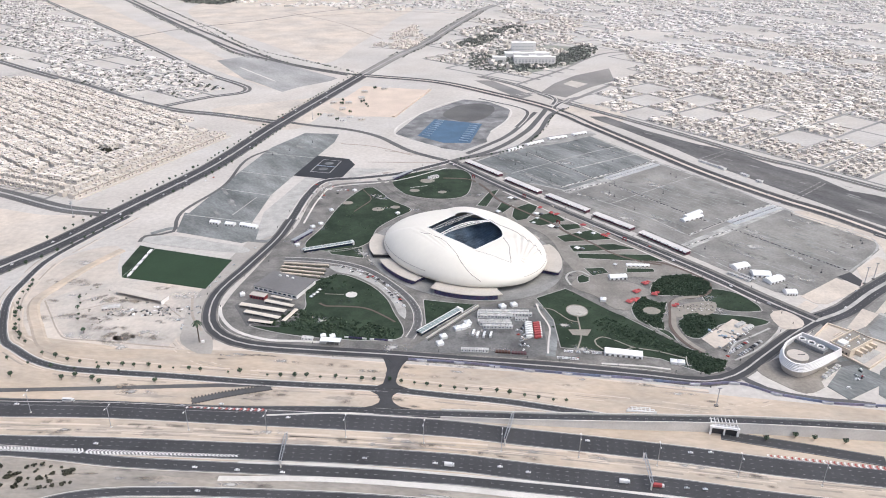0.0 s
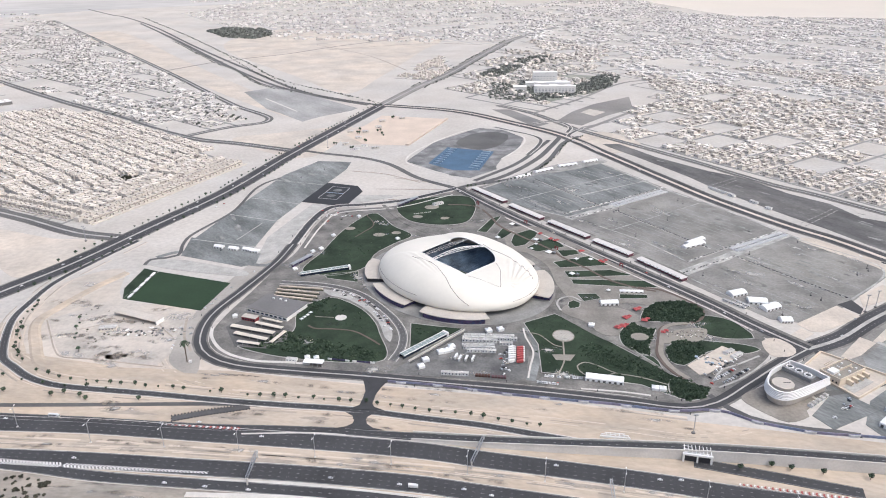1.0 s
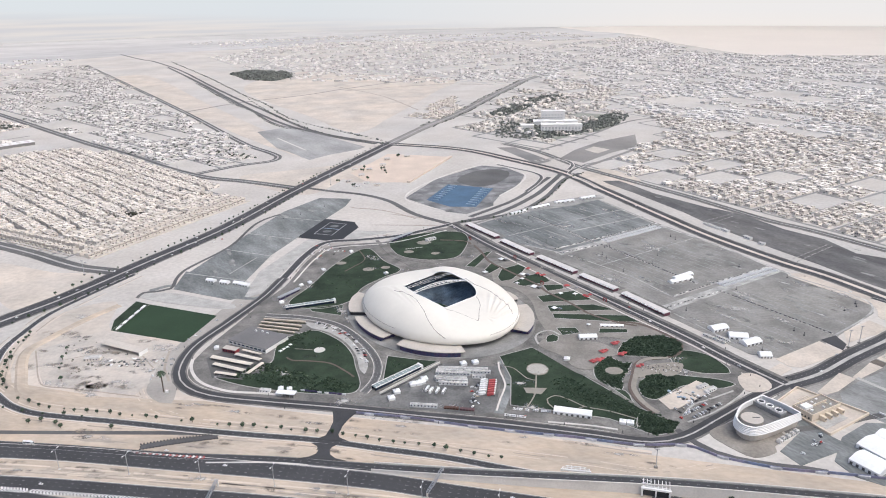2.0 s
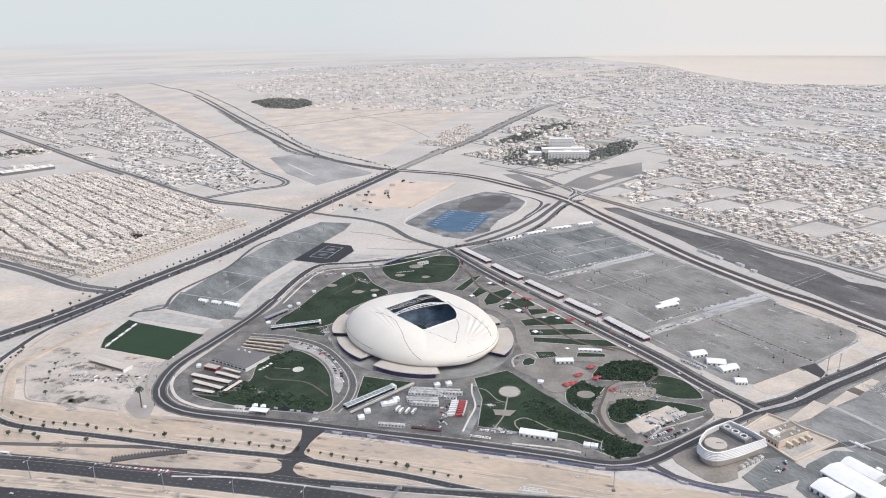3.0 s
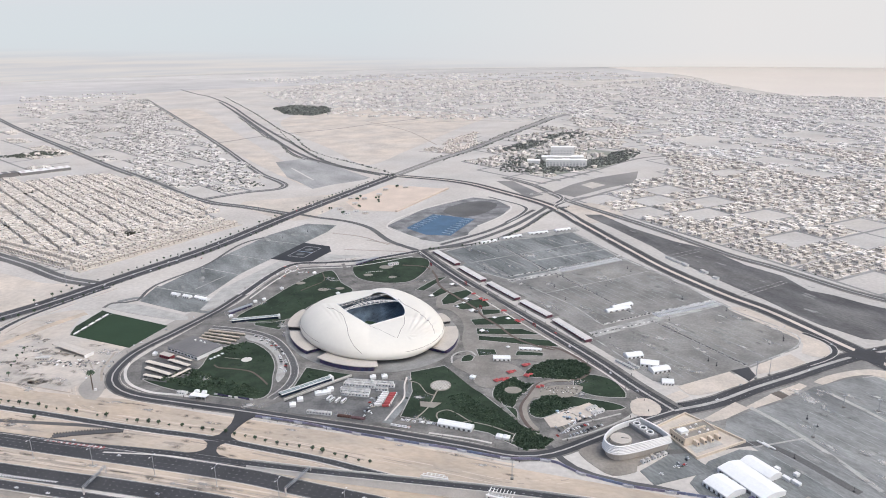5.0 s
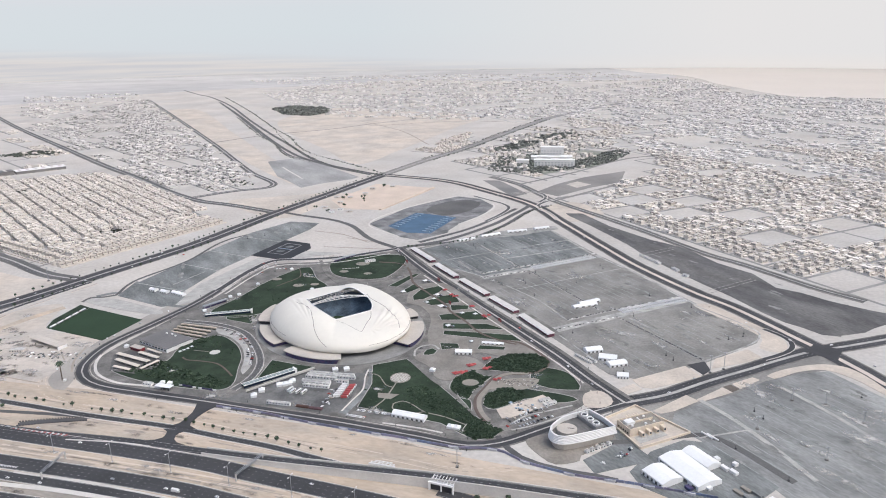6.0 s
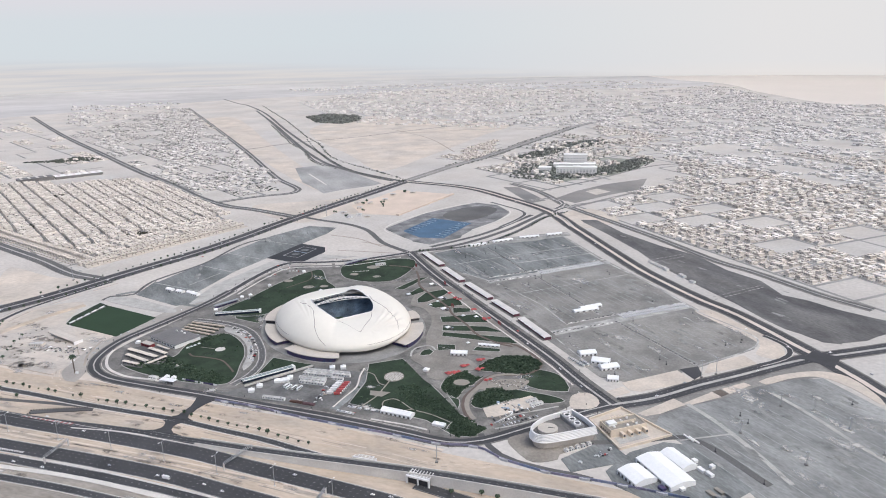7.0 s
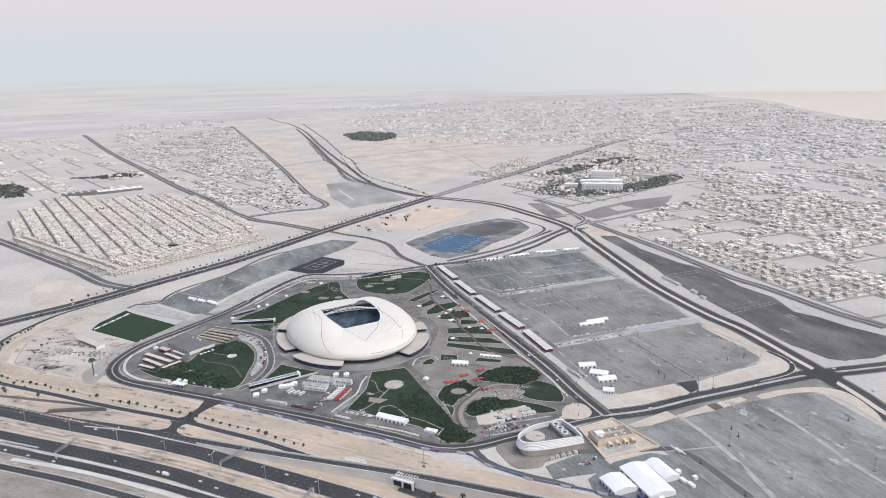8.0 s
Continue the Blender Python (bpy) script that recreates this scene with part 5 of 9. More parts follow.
def tree_kind(seed, high, wide, palm=False):
    rnd = random.Random(seed)
    ob = thing("tree", 0, -400)
    top = high * (0.8 if palm else 0.45)
    part("trunk", tube(bmesh.new(), [Vector((0, 0, -0.1)), Vector((0.05 * high * rnd.uniform(-1, 1), 0, top * 0.5)), Vector((0, 0.03 * high, top))], 0.05 * high, 6), BARK, ob)
    bm = bmesh.new()
    if palm:
        for k in range(18):
            a, drop = k * 2.4, rnd.uniform(-0.5, 0.5)
            c, s = math.cos(a), math.sin(a)
            pts = [(0, 0, top), (c * wide * 0.5, s * wide * 0.5, top + high * 0.16), (c * wide, s * wide, top - high * 0.1 * (1 + drop))]
            w = Vector((-s, c, 0)) * wide * 0.17
            v = [bm.verts.new(Vector(p) + w * q) for p in pts for q in (-1, 1)]
            bm.faces.new((v[0], v[1], v[3], v[2]))
            bm.faces.new((v[2], v[3], v[5], v[4]))
    else:
        for k in range(4):
            a = k * 1.57 + rnd.random()
            local_bar(bm, (0, 0, top * 0.8), (math.cos(a) * wide * 0.4, math.sin(a) * wide * 0.4, top + high * 0.2), 0.03 * high, 4)
        for k in range(70):
            d = Vector((rnd.gauss(0, 1), rnd.gauss(0, 1), rnd.gauss(0, 0.7))).normalized() * rnd.uniform(0.45, 1.0)
            c = Vector((d.x * wide, d.y * wide, top + high * 0.28 + d.z * high * 0.36))
            e = Vector((rnd.gauss(0, 1), rnd.gauss(0, 1), rnd.gauss(0, 1))).normalized()
            f = e.cross(d).normalized() if e.cross(d).length > 0.01 else Vector((1, 0, 0))
            r = wide * rnd.uniform(0.2, 0.36)
            bm.faces.new([bm.verts.new(c + q) for q in (e * r, f * r, -e * r, -f * r)])
    part("crown", bm, LEAF, ob, "dark green crown")
    return tagged(ob, "small dusty date palm" if palm else "small dark green roadside tree on sand", "tree", "roadside trees")


TREES = [tree_kind(1, 2.9, 1.2), tree_kind(2, 2.4, 1.0), tree_kind(3, 3.2, 1.35), tree_kind(4, 3.6, 1.4, True)]
used = [False] * 4


def plant(x, y, kind, scale=1.0, turn=0.0):
    m = pose(x, y, 0, 0, 0, turn)
    ob = TREES[kind]
    if not used[kind]:
        used[kind] = True
        ob.matrix_basis = m
        return ob
    ob = copy_thing(ob, m)
    ob.scale = (scale, scale, scale)
    return ob


def tree_row(pts, off, gap, seed, kinds=(0, 1, 2), keep=0.85, wob=0.8):
    rnd = random.Random(seed)
    line = glide(pts, gap)
    for p, n in zip(line, sides(line)):
        if rnd.random() < keep:
            plant(p.x + n.x * off + rnd.uniform(-wob, wob), p.y + n.y * off + rnd.uniform(-wob, wob), rnd.choice(kinds), rnd.uniform(0.75, 1.2), rnd.uniform(0, 360))


ramp_pts = [(-214, 622.6), (-235.9, 575.5), (-251.8, 535.1), (-255.3, 499.6), (-255.4, 476.5), (-247.5, 448), (-234.2, 417.7), (-224.8, 409.1), (-207.4, 394.4), (-189.2, 385), (-169.5, 379.8), (-121.4, 370.4), (-80.8, 361.7), (-40.8, 354.3), (-1.4, 347.6), (43.6, 336), (75, 328), (105.2, 317.7)]
tree_row(ramp_pts[3:8], 8.5, 4.5, 31, wob=1.6)
tree_row(ramp_pts[8:18], 7.0, 7.5, 32)
north_pts = [(-284.1, 525), (-254.6, 570.7), (-216.1, 650.7), (-164.3, 759.2), (-116.2, 905.4), (-53.7, 1075.5), (-1.4, 1216.7), (110.9, 1473.3), (300.1, 1902.5), (464.3, 2219.8), (667.3, 2549.3)]
tree_row(north_pts[0:5], -14.5, 11, 33)
tree_row(north_pts[1:5], 13.5, 9, 34)
tree_row(north_pts[4:7], 12, 10, 35)
tree_row([(99.3, 762), (165.5, 794.6), (211.1, 858.4), (249.5, 944.4), (277.1, 976.1)], -5.5, 5.5, 36, (1, 2))
tree_row([(-0.4, 1206.7), (-69.1, 1256.2), (-142.5, 1339), (-240.5, 1497.3), (-371.3, 1772.7), (-542, 2119.5), (-771.6, 2561.9), (-1014.1, 2933.3), (-1279.2, 3226.3)][:5], 9, 12, 37)
tree_row([(-218, 409), (-190, 398), (-150, 392)], -14, 13, 38)
for x, y in [(-183, 372), (-176, 374), (-165, 370), (-160, 366), (-214, 378), (-128, 364), (205, 283), (222, 284), (231, 281), (246, 277), (268, 272)]:
    plant(x, y, 0, 1.25)
tree_row([(-205, 470), (-196, 440), (-188, 424)], 0, 7, 39, (1, 3))

# ---- groves and shrubs ----


def fill(poly, n, lo, hi, seed, holes=()):
    rnd = random.Random(seed)
    xs, ys = [p[0] for p in poly], [p[1] for p in poly]
    out = []
    while len(out) < n:
        x, y = rnd.uniform(min(xs), max(xs)), rnd.uniform(min(ys), max(ys))
        if inside(x, y, poly):
            out.append((x, y, rnd.uniform(lo, hi)))
    return out


clumps("grove_west_of_track", fill([(203.1, 443.6), (209.1, 459), (222.1, 470.1), (242, 471.8), (252.4, 461.9), (250.5, 449.5), (239.9, 438.2), (219.3, 440.2)], 620, 0.7, 1.7, 41), LEAF, "dense dark green grove of small trees", 41, 26)
GBX, GBY = (sum(p[i] for p in [(181.6, 425.9), (194.6, 440.7), (202, 432), (209.1, 431.6), (197.4, 410.4), (193.2, 395.3), (180.5, 407.6)]) / 7 for i in (0, 1))
clumps("grove_by_tents", [q for q in fill([(181.6, 425.9), (194.6, 440.7), (202, 432), (209.1, 431.6), (197.4, 410.4), (193.2, 395.3), (180.5, 407.6)], 520, 0.6, 1.4, 42) if math.hypot(q[0] - GBX, (q[1] - GBY)) > 6.5], LEAF, "dark green shrubs in a planted bed", 42, 24)
clumps("grove_corner", fill([(199.2, 368.8), (208.9, 360.8), (217.3, 356.7), (211.9, 347.4), (200.1, 344.6), (192.2, 352)], 300, 0.7, 1.7, 43), LEAF, "dense dark green trees at the park corner", 43, 24)
clumps("grove_east", fill([(206.2, 401.1), (213.5, 411), (223.8, 416.6), (240.5, 411.8), (262.4, 405.4), (269.7, 399.1), (255.1, 394.1), (237.1, 399.4), (211.9, 382.6), (205.2, 387)][:3] + [(232, 408), (232, 398), (212, 384), (205, 388)], 240, 0.6, 1.6, 44), LEAF, "dark green trees on the lawn", 44, 22)
clumps("shrubs_east", fill([(239.8, 441.5), (250.7, 447.8), (266, 440.1), (273.2, 420.1), (272.1, 413.9), (250.7, 415.1), (238.6, 425.2)], 70, 0.4, 0.8, 45), LEAF, "dark green shrubs", 45, 18)
clumps("shrubs_south_west", fill([(-80, 428), (-52, 417), (-18, 405), (12, 400), (18, 410), (-2, 420), (-40, 436), (-52, 444), (-66, 429)], 460, 0.5, 1.5, 46), LEAF, "dark green shrubs on the lawn", 46, 22)
clumps("shrubs_terrace", fill([(-48, 466), (-36, 490), (-26, 494), (-30, 478), (-36, 462)], 70, 0.6, 1.3, 47), LEAF, "dark green shrubs", 47, 18)
clumps("shrubs_lawn", fill([(150, 408), (166, 400), (200, 372), (196, 362), (170, 385)], 60, 0.3, 0.8, 48), LEAF, "scattered dark shrubs on the lawn", 48, 16)
clumps("lawn_grove", fill([(146.7, 406.7), (159.4, 416.4), (176.7, 395.0), (188.6, 378.4), (187.1, 367.8), (173.4, 376.4), (159.1, 385.3)], 210, 0.5, 1.25, 68) + fill([(184.2, 383.1), (198.1, 372.7), (211.0, 364.3), (212, 352.5), (201.2, 353.3), (190.4, 368.3)], 150, 0.5, 1.3, 69), LEAF, "loose dark trees over the middle of the lawn", 68, 18)
clumps("scrub", fill([(-192, 298), (-172, 300), (-147, 294), (-148, 282), (-176, 282), (-200, 288)], 60, 0.6, 1.6, 49), LEAF_DRY, "dusty scrub on the motorway verge", 49, 22)
for poly, n, seed in (([(-50, 545), (-40, 584), (-26, 632), (-5, 675), (3, 678), (20, 643), (36, 619), (22, 600), (5, 578), (-4, 548)], 90, 60), ([(28, 699), (42, 714), (70, 727), (97, 724), (104, 706), (99, 675), (88, 650), (66, 646), (41, 657)], 60, 61), ([(119, 443), (141, 455), (153, 440), (200, 371), (213, 356), (196, 348), (178, 363), (120, 382)], 110, 62), ([(156, 399), (187, 396), (199, 375), (183, 370), (158, 387)], 150, 63), ([(-46, 466), (-36, 488), (-22, 492), (0, 470), (10, 448), (14, 430), (-10, 446)], 40, 64), ([(36, 449), (52, 443), (71, 438), (42, 412)], 24, 65)):
    clumps("lawn_trees", fill(poly, n, 0.45, 1.05, seed), LEAF, "small dark trees dotted over a lawn", seed, 18)
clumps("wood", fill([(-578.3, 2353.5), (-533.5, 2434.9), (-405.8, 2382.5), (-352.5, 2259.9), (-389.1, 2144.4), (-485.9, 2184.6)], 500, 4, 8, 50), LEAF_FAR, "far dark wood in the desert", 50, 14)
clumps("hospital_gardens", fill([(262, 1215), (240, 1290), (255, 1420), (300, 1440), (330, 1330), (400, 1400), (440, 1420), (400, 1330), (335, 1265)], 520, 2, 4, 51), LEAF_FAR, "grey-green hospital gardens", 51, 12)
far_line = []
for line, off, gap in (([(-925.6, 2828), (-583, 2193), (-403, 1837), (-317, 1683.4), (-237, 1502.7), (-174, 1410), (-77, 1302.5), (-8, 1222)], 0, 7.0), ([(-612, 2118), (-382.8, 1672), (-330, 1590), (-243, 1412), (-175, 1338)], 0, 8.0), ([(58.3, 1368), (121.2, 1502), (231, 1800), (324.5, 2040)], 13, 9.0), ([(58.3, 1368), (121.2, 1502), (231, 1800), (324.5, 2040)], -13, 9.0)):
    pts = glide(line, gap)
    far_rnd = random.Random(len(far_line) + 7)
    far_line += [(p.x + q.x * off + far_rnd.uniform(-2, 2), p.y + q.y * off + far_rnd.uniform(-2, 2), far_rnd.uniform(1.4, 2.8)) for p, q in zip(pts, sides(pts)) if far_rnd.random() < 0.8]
# far tree rows in the haze-greyed leaf colour
clumps("desert_road_trees", far_line, LEAF_FAR, "rows of trees beside the desert road, greyed for haze", 57, 12)
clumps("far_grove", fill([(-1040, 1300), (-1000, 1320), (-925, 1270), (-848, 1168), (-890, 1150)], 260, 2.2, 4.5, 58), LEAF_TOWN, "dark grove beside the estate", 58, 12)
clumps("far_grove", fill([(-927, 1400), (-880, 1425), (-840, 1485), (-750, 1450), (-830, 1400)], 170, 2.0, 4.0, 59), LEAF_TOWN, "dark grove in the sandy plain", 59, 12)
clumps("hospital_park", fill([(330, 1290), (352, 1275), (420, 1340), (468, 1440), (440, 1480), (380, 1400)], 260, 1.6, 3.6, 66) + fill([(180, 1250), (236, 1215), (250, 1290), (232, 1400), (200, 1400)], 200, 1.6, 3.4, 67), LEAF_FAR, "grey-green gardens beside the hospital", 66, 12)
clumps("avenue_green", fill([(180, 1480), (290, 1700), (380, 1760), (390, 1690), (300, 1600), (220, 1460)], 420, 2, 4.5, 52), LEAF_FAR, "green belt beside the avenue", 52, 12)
clumps("dirt_bushes", fill([(-190, 500), (-150, 455), (-140, 440), (-185, 430), (-210, 480)], 34, 0.4, 0.9, 53), LEAF_DRY, "small dusty bushes on bare ground", 53, 14)

# ---- paths and plazas in the park ----
PATHWAY = mat("sandy_path", (0.285, 0.26, 0.225), 0.9, 0.12, 0.1, 0.8)
TRACKWAY = mat("brown_running_path", (0.13, 0.10, 0.085), 0.85, 0.12, 0.1, 0.8)


def path(pts, width, material, label, z=Z4 + 0.1):
    LAYERS[0] += 1
    line = glide(pts, 2.5)
    return tagged(mesh_ob("path", strip(bmesh.new(), line, width / 2, -width / 2, z + 0.0013 * (LAYERS[0] % 61)), material), label, "path", kind="structure")


path([(-37.3, 450.5), (-32.4, 446), (-21.4, 444.6), (-4.8, 440.4), (7.5, 429.1), (14.8, 420.3)], 1.5, TRACKWAY, "narrow brown path across the lawn")
path([(-33.8, 463.6), (-20.1, 461.4)], 0.7, PATHWAY, "narrow sandy path")
path([(139.9, 417), (137.5, 402.1), (135.4, 391.8), (129.2, 377.8)], 1.0, PATHWAY, "narrow sandy path")
path([(194.2, 361.4), (179, 370.8), (165.2, 376.5), (156.2, 385.5), (149, 390.1), (142.7, 386), (142.6, 381.4), (147.2, 374), (157.9, 373.8), (165.2, 376.5)], 0.9, PATHWAY, "looping sandy path on the lawn")
path([(118.5, 430.8), (125.2, 427.5), (133.1, 413), (138.9, 409.7)], 0.8, PATHWAY, "narrow sandy path")
path([(146, 453.6), (156.4, 437.6), (167.3, 421.2), (180.3, 407.1), (189.6, 390.2), (200, 373.3)], 2.2, PAVING, "pale straight path along the lawn")
path([(77, 702.3), (103.6, 695.8), (116, 670.6), (124, 636.3), (141.9, 606.8), (161.7, 576.4), (169, 557.8), (183.6, 535.8), (196.9, 511.9), (217.1, 494.3), (228.1, 489.3)], 2.3, TRACKWAY, "brown running path winding through the park")
path([(216, 496.7), (230.1, 492.7), (242.2, 479.4), (251, 463.6), (251.8, 454.5), (245.9, 442.8), (234.1, 437), (219.1, 435.4), (211.6, 429.8), (206.5, 417.7), (203.5, 409.9), (200.5, 402.4), (198.9, 395.1), (199.7, 383.4), (202.9, 373.3), (206.6, 366.9)], 2.5, TRACKWAY, "brown running path winding round the grove")
path([(x + 2.6, y + 0.6) for x, y in [(216, 496.7), (230.1, 492.7), (242.2, 479.4), (251, 463.6), (251.8, 454.5), (245.9, 442.8), (234.1, 437), (219.1, 435.4), (211.6, 429.8), (206.5, 417.7), (203.5, 409.9), (200.5, 402.4), (198.9, 395.1), (199.7, 383.4), (202.9, 373.3), (206.6, 366.9)][6:]], 3.4, PATHWAY, "pale path beside the running track")
path([(22, 698), (28, 668), (44, 648), (70, 636), (92, 640), (106, 664), (112, 700)], 3.0, PAVING, "pale path round the lawn")
path([(147.6, 462.0), (147.0, 474.0), (151.8, 481.9), (160.4, 484.0), (166.0, 476.1)], 1.6, CONCRETE_OLD, "pale kerb curving round a small lawn")
slab("lawn_crescent", [(154.5, 464.9), (156.0, 474.9), (160.5, 477.9), (164.5, 473.4), (162.7, 466.8)], Z4 + 0.12, GRASS, "small dark green lawn with a kerb", "lawn")
path([(-6, 676), (2, 648), (-8, 628), (-14, 618)], 1.0, TRACKWAY, "narrow brown path")
path([(10, 705), (28, 660), (50, 628), (66, 612)], 3.6, PAVING, "pale path to the stadium")


def disc(cx, cy, r, material, label, squash=1.0):
    LAYERS[0] += 1
    return tagged(mesh_ob("plaza", slab_bm([(cx + r * math.cos(t), cy + r * squash * math.sin(t)) for t in [2 * math.pi * k / 40 for k in range(40)]], Z4 + 0.1 + 0.0013 * (LAYERS[0] % 61), 0.3), material), label, "plaza", kind="structure")


(dx_, dy_), = [(-14.9, 460.9)]
disc(dx_, dy_, 4.2, CONCRETE, "round pale plaza on the lawn")
(ex_, ey_), = [(141.8, 425)]
disc(ex_, ey_, 7.6, PATHWAY, "round chequered plaza on the lawn", 1.1)
tile = None
for i in range(-6, 7):
    for j in range(-6, 7):
        if (i + j) % 2 == 0 and math.hypot(i, j) < 6.3:
            if tile is None:
                tile = tagged(thing("paving_panel", 0, 0), "square pale paving panel", "paving", "panels of the plaza")
                part("panel", box(bmesh.new(), 0, 0, 0, 1.0, 1.0, 0.08), CONCRETE, tile)
                tile.matrix_basis = pose(ex_ + i * 1.1, ey_ + j * 1.1, Z4 + 0.18)
            else:
                copy_thing(tile, pose(ex_ + i * 1.1, ey_ + j * 1.1, Z4 + 0.18))
slab("plaza_t", [(129.2, 401), (144.6, 399.7), (139.8, 392.4), (130.4, 394.2)], Z4 + 0.05, PATHWAY, "sandy T-shaped plaza", "plaza", False)
for cx, cy, r in [(8, 622, 5.5), (-20, 640, 5.0), (60, 695, 7.5), (45, 668, 5.0), (72, 662, 4.5), (24, 626, 4.5)]:
    disc(cx, cy, r, PATHWAY, "pale sandy play area on the lawn", 0.8)
# broad stone apron round the stadium and a road ring beside it
slab("stadium_apron", [(SX + (rim(t) + 13) * math.cos(t + AXIS), SY + (rim(t) + 13) * math.sin(t + AXIS)) for t in [2 * math.pi * k / 48 for k in range(48)]], Z4 + 0.1, mat("apron_paving", (0.20, 0.197, 0.19), 0.85, 0.22, 0.06, 0.8, tint=(0.31, 0.303, 0.288)), "grey stone apron round the stadium", "pavement")
road("drop_off_road", [(-68, 524), (-39.4, 518.8), (-17.7, 510.1), (-1.8, 497.8), (15.7, 472.4), (26.2, 450.9), (30.5, 432.9), (29.1, 414.4), (23.3, 399.6)], 5.2, Z4, ASPHALT_OLD, "curved grey drop-off road", 2, kerb=0.5)
slab("drop_off_bay", [(-33.3, 508.5), (-18, 503), (2.7, 481.8), (18, 453.8), (23, 436.4), (21.4, 424), (18, 429.6), (13, 451.1), (2.9, 472.6), (-12.9, 490.5), (-27.1, 498.5)], Z4 + 0.09, CONCRETE_OLD, "pale curved parking bay", "pavement")
PAD = mat("pad_sand", (0.585, 0.51, 0.43), 0.95, 0.15, 0.05, 0.5, 0.15, tint=(0.52, 0.465, 0.405), patch=0.04)
RUST = mat("brown_gravel", (0.13, 0.11, 0.095), 0.9, 0.2, 0.05, 0.6)
slab("junction_box", [(453.1, 487.0), (466.1, 503.0), (484.1, 493.0), (472.1, 473.0)], Z4, ASPHALT, "dark asphalt junction of two avenues", "road", False)
slab("sand_corner", [(275.2, 409), (285.9, 413.7), (293.2, 403.3), (291.6, 393.9), (283.2, 388.9), (273.6, 390.9)], Z4, PAD, "bare sand at the park corner", "ground")
for pts, m, lab in (([(311.4, 432.2), (354.9, 457.5), (362.9, 440.2), (348.5, 431.8), (323.9, 419.6), (316, 421.1)], PAD, "bare beige sand pad at the car park edge"), ([(296.7, 415.4), (311.5, 425.8), (316.5, 417.9), (300.7, 407.1)], PAD, "bare beige sand pad at the car park edge"), ([(380.8, 471.5), (410.6, 490), (417, 475.5), (402.6, 466.1), (373.7, 454.1)], PAD, "bare beige sand pad round the masts"), ([(356.8, 459.3), (371.4, 465.8), (372.1, 451.5), (364.8, 442.8)], ASPHALT, "black asphalt patch between sand pads"), ([(318, 387.2), (345.2, 411.1), (352, 402.9), (332.1, 387.8), (322.7, 384)], PAD, "bare sand strip beside the avenue"), ([(351.1, 405.2), (373.4, 423.9), (378.5, 416.9), (352.6, 401.3)], PAD, "bare sand strip beside the avenue"), ([(373.9, 424.9), (380.2, 428.5), (384.5, 422.1), (378.1, 416.8)], RUST, "dark brown patch in the sand strip"), ([(381.5, 429.6), (399.2, 441.2), (403.1, 437.2), (385.3, 422.2)], PAD, "bare sand strip beside the avenue")):
    slab("sand_pad", pts, Z2, m, lab, "ground", False)
road("turning_lane", [(436.1, 531.9), (445.8, 517.8), (449.1, 505.1), (444.9, 492.3), (432.8, 481.6), (416.9, 471.9)], 4.0, Z3, ASPHALT, "curved turning lane at the junction", kerb=0.5)
slab("sand_tip", [(390.9, 586.4), (406.0, 588.3), (422.0, 560.2), (436.7, 534.6), (443.9, 520.1), (444.7, 501.6), (438.7, 488.3), (430.2, 485.7), (420.9, 492.7), (428.6, 513.0), (418.0, 537.4), (402.3, 563.5)], Z2, PAD, "rounded sand verge at the junction", "ground")
slab("sand_verge", [(410.1, 443.7), (429.5, 456.9), (458.9, 465.9), (476.1, 458.8), (485.6, 428.5), (484, 415.3), (471, 441.8), (456.3, 456), (436.2, 452.1), (414.3, 439.8)], Z2, PAD, "curved sand verge at the car park edge", "ground")
path([(118.5, 438.8), (121.3, 423.1), (120, 403.9), (114.8, 386.2), (110, 371)], 6.0, LOT, "grey asphalt lane beside the lawn", Z3)
disc(GBX, GBY, 6.2, PATHWAY, "sandy clearing in the planted bed", 0.8)
slab("warm_plaza", [(147.4, 463), (161.7, 476), (176.3, 466.5), (190.4, 464.1), (198, 458.3), (204.2, 444.7), (194.9, 439.8), (180.4, 423.2), (169.1, 425.6), (161, 444.6), (150.6, 455.2)], Z4, mat("sandy_paving", (0.215, 0.197, 0.175), 0.9, 0.15, 0.06, 0.7, tint=(0.27, 0.252, 0.226)), "beige sandy plaza beside the lawn", "plaza")
slab("build_site", [(213.6, 382.4), (245.7, 404.9), (253.1, 396.7), (248.6, 389.4), (223.2, 372), (217.4, 370.9)], Z4 + 0.14, PAD, "sandy building site", "ground", False)
slab("orange_plot", [(35.9, 943.8), (97.7, 1097.5), (-3, 1129.2), (-22.3, 1074.8), (-50, 1005), (-24.3, 957.3)], Z1, SAND_ORANGE, "orange sand plot", "ground", False)
orange = [(35.9, 943.8), (97.7, 1097.5), (-3, 1129.2), (-22.3, 1074.8), (-50, 1005), (-24.3, 957.3)]
tagged(mesh_ob("sand_berm", bar(orange[0], orange[1], 5, 0, 2.0), SAND_ORANGE), "low orange sand berm", "berm", kind="structure")
for pts in ([(223.8, 356.6), (239, 364), (255.4, 375.1), (270, 386.6)], [(223.1, 363.5), (233.1, 375.2), (247.1, 382), (265.3, 391.2)]):
    path(pts, 1.3, CONCRETE_OLD, "pale kerbed island of the site car park", Z4 + 0.1)
slab("gravel_plaza", [(206, 412), (214, 424), (232, 430), (244, 428), (236, 414), (220, 410)], Z4 + 0.12, PATHWAY, "gravel plaza with small benches", "plaza")
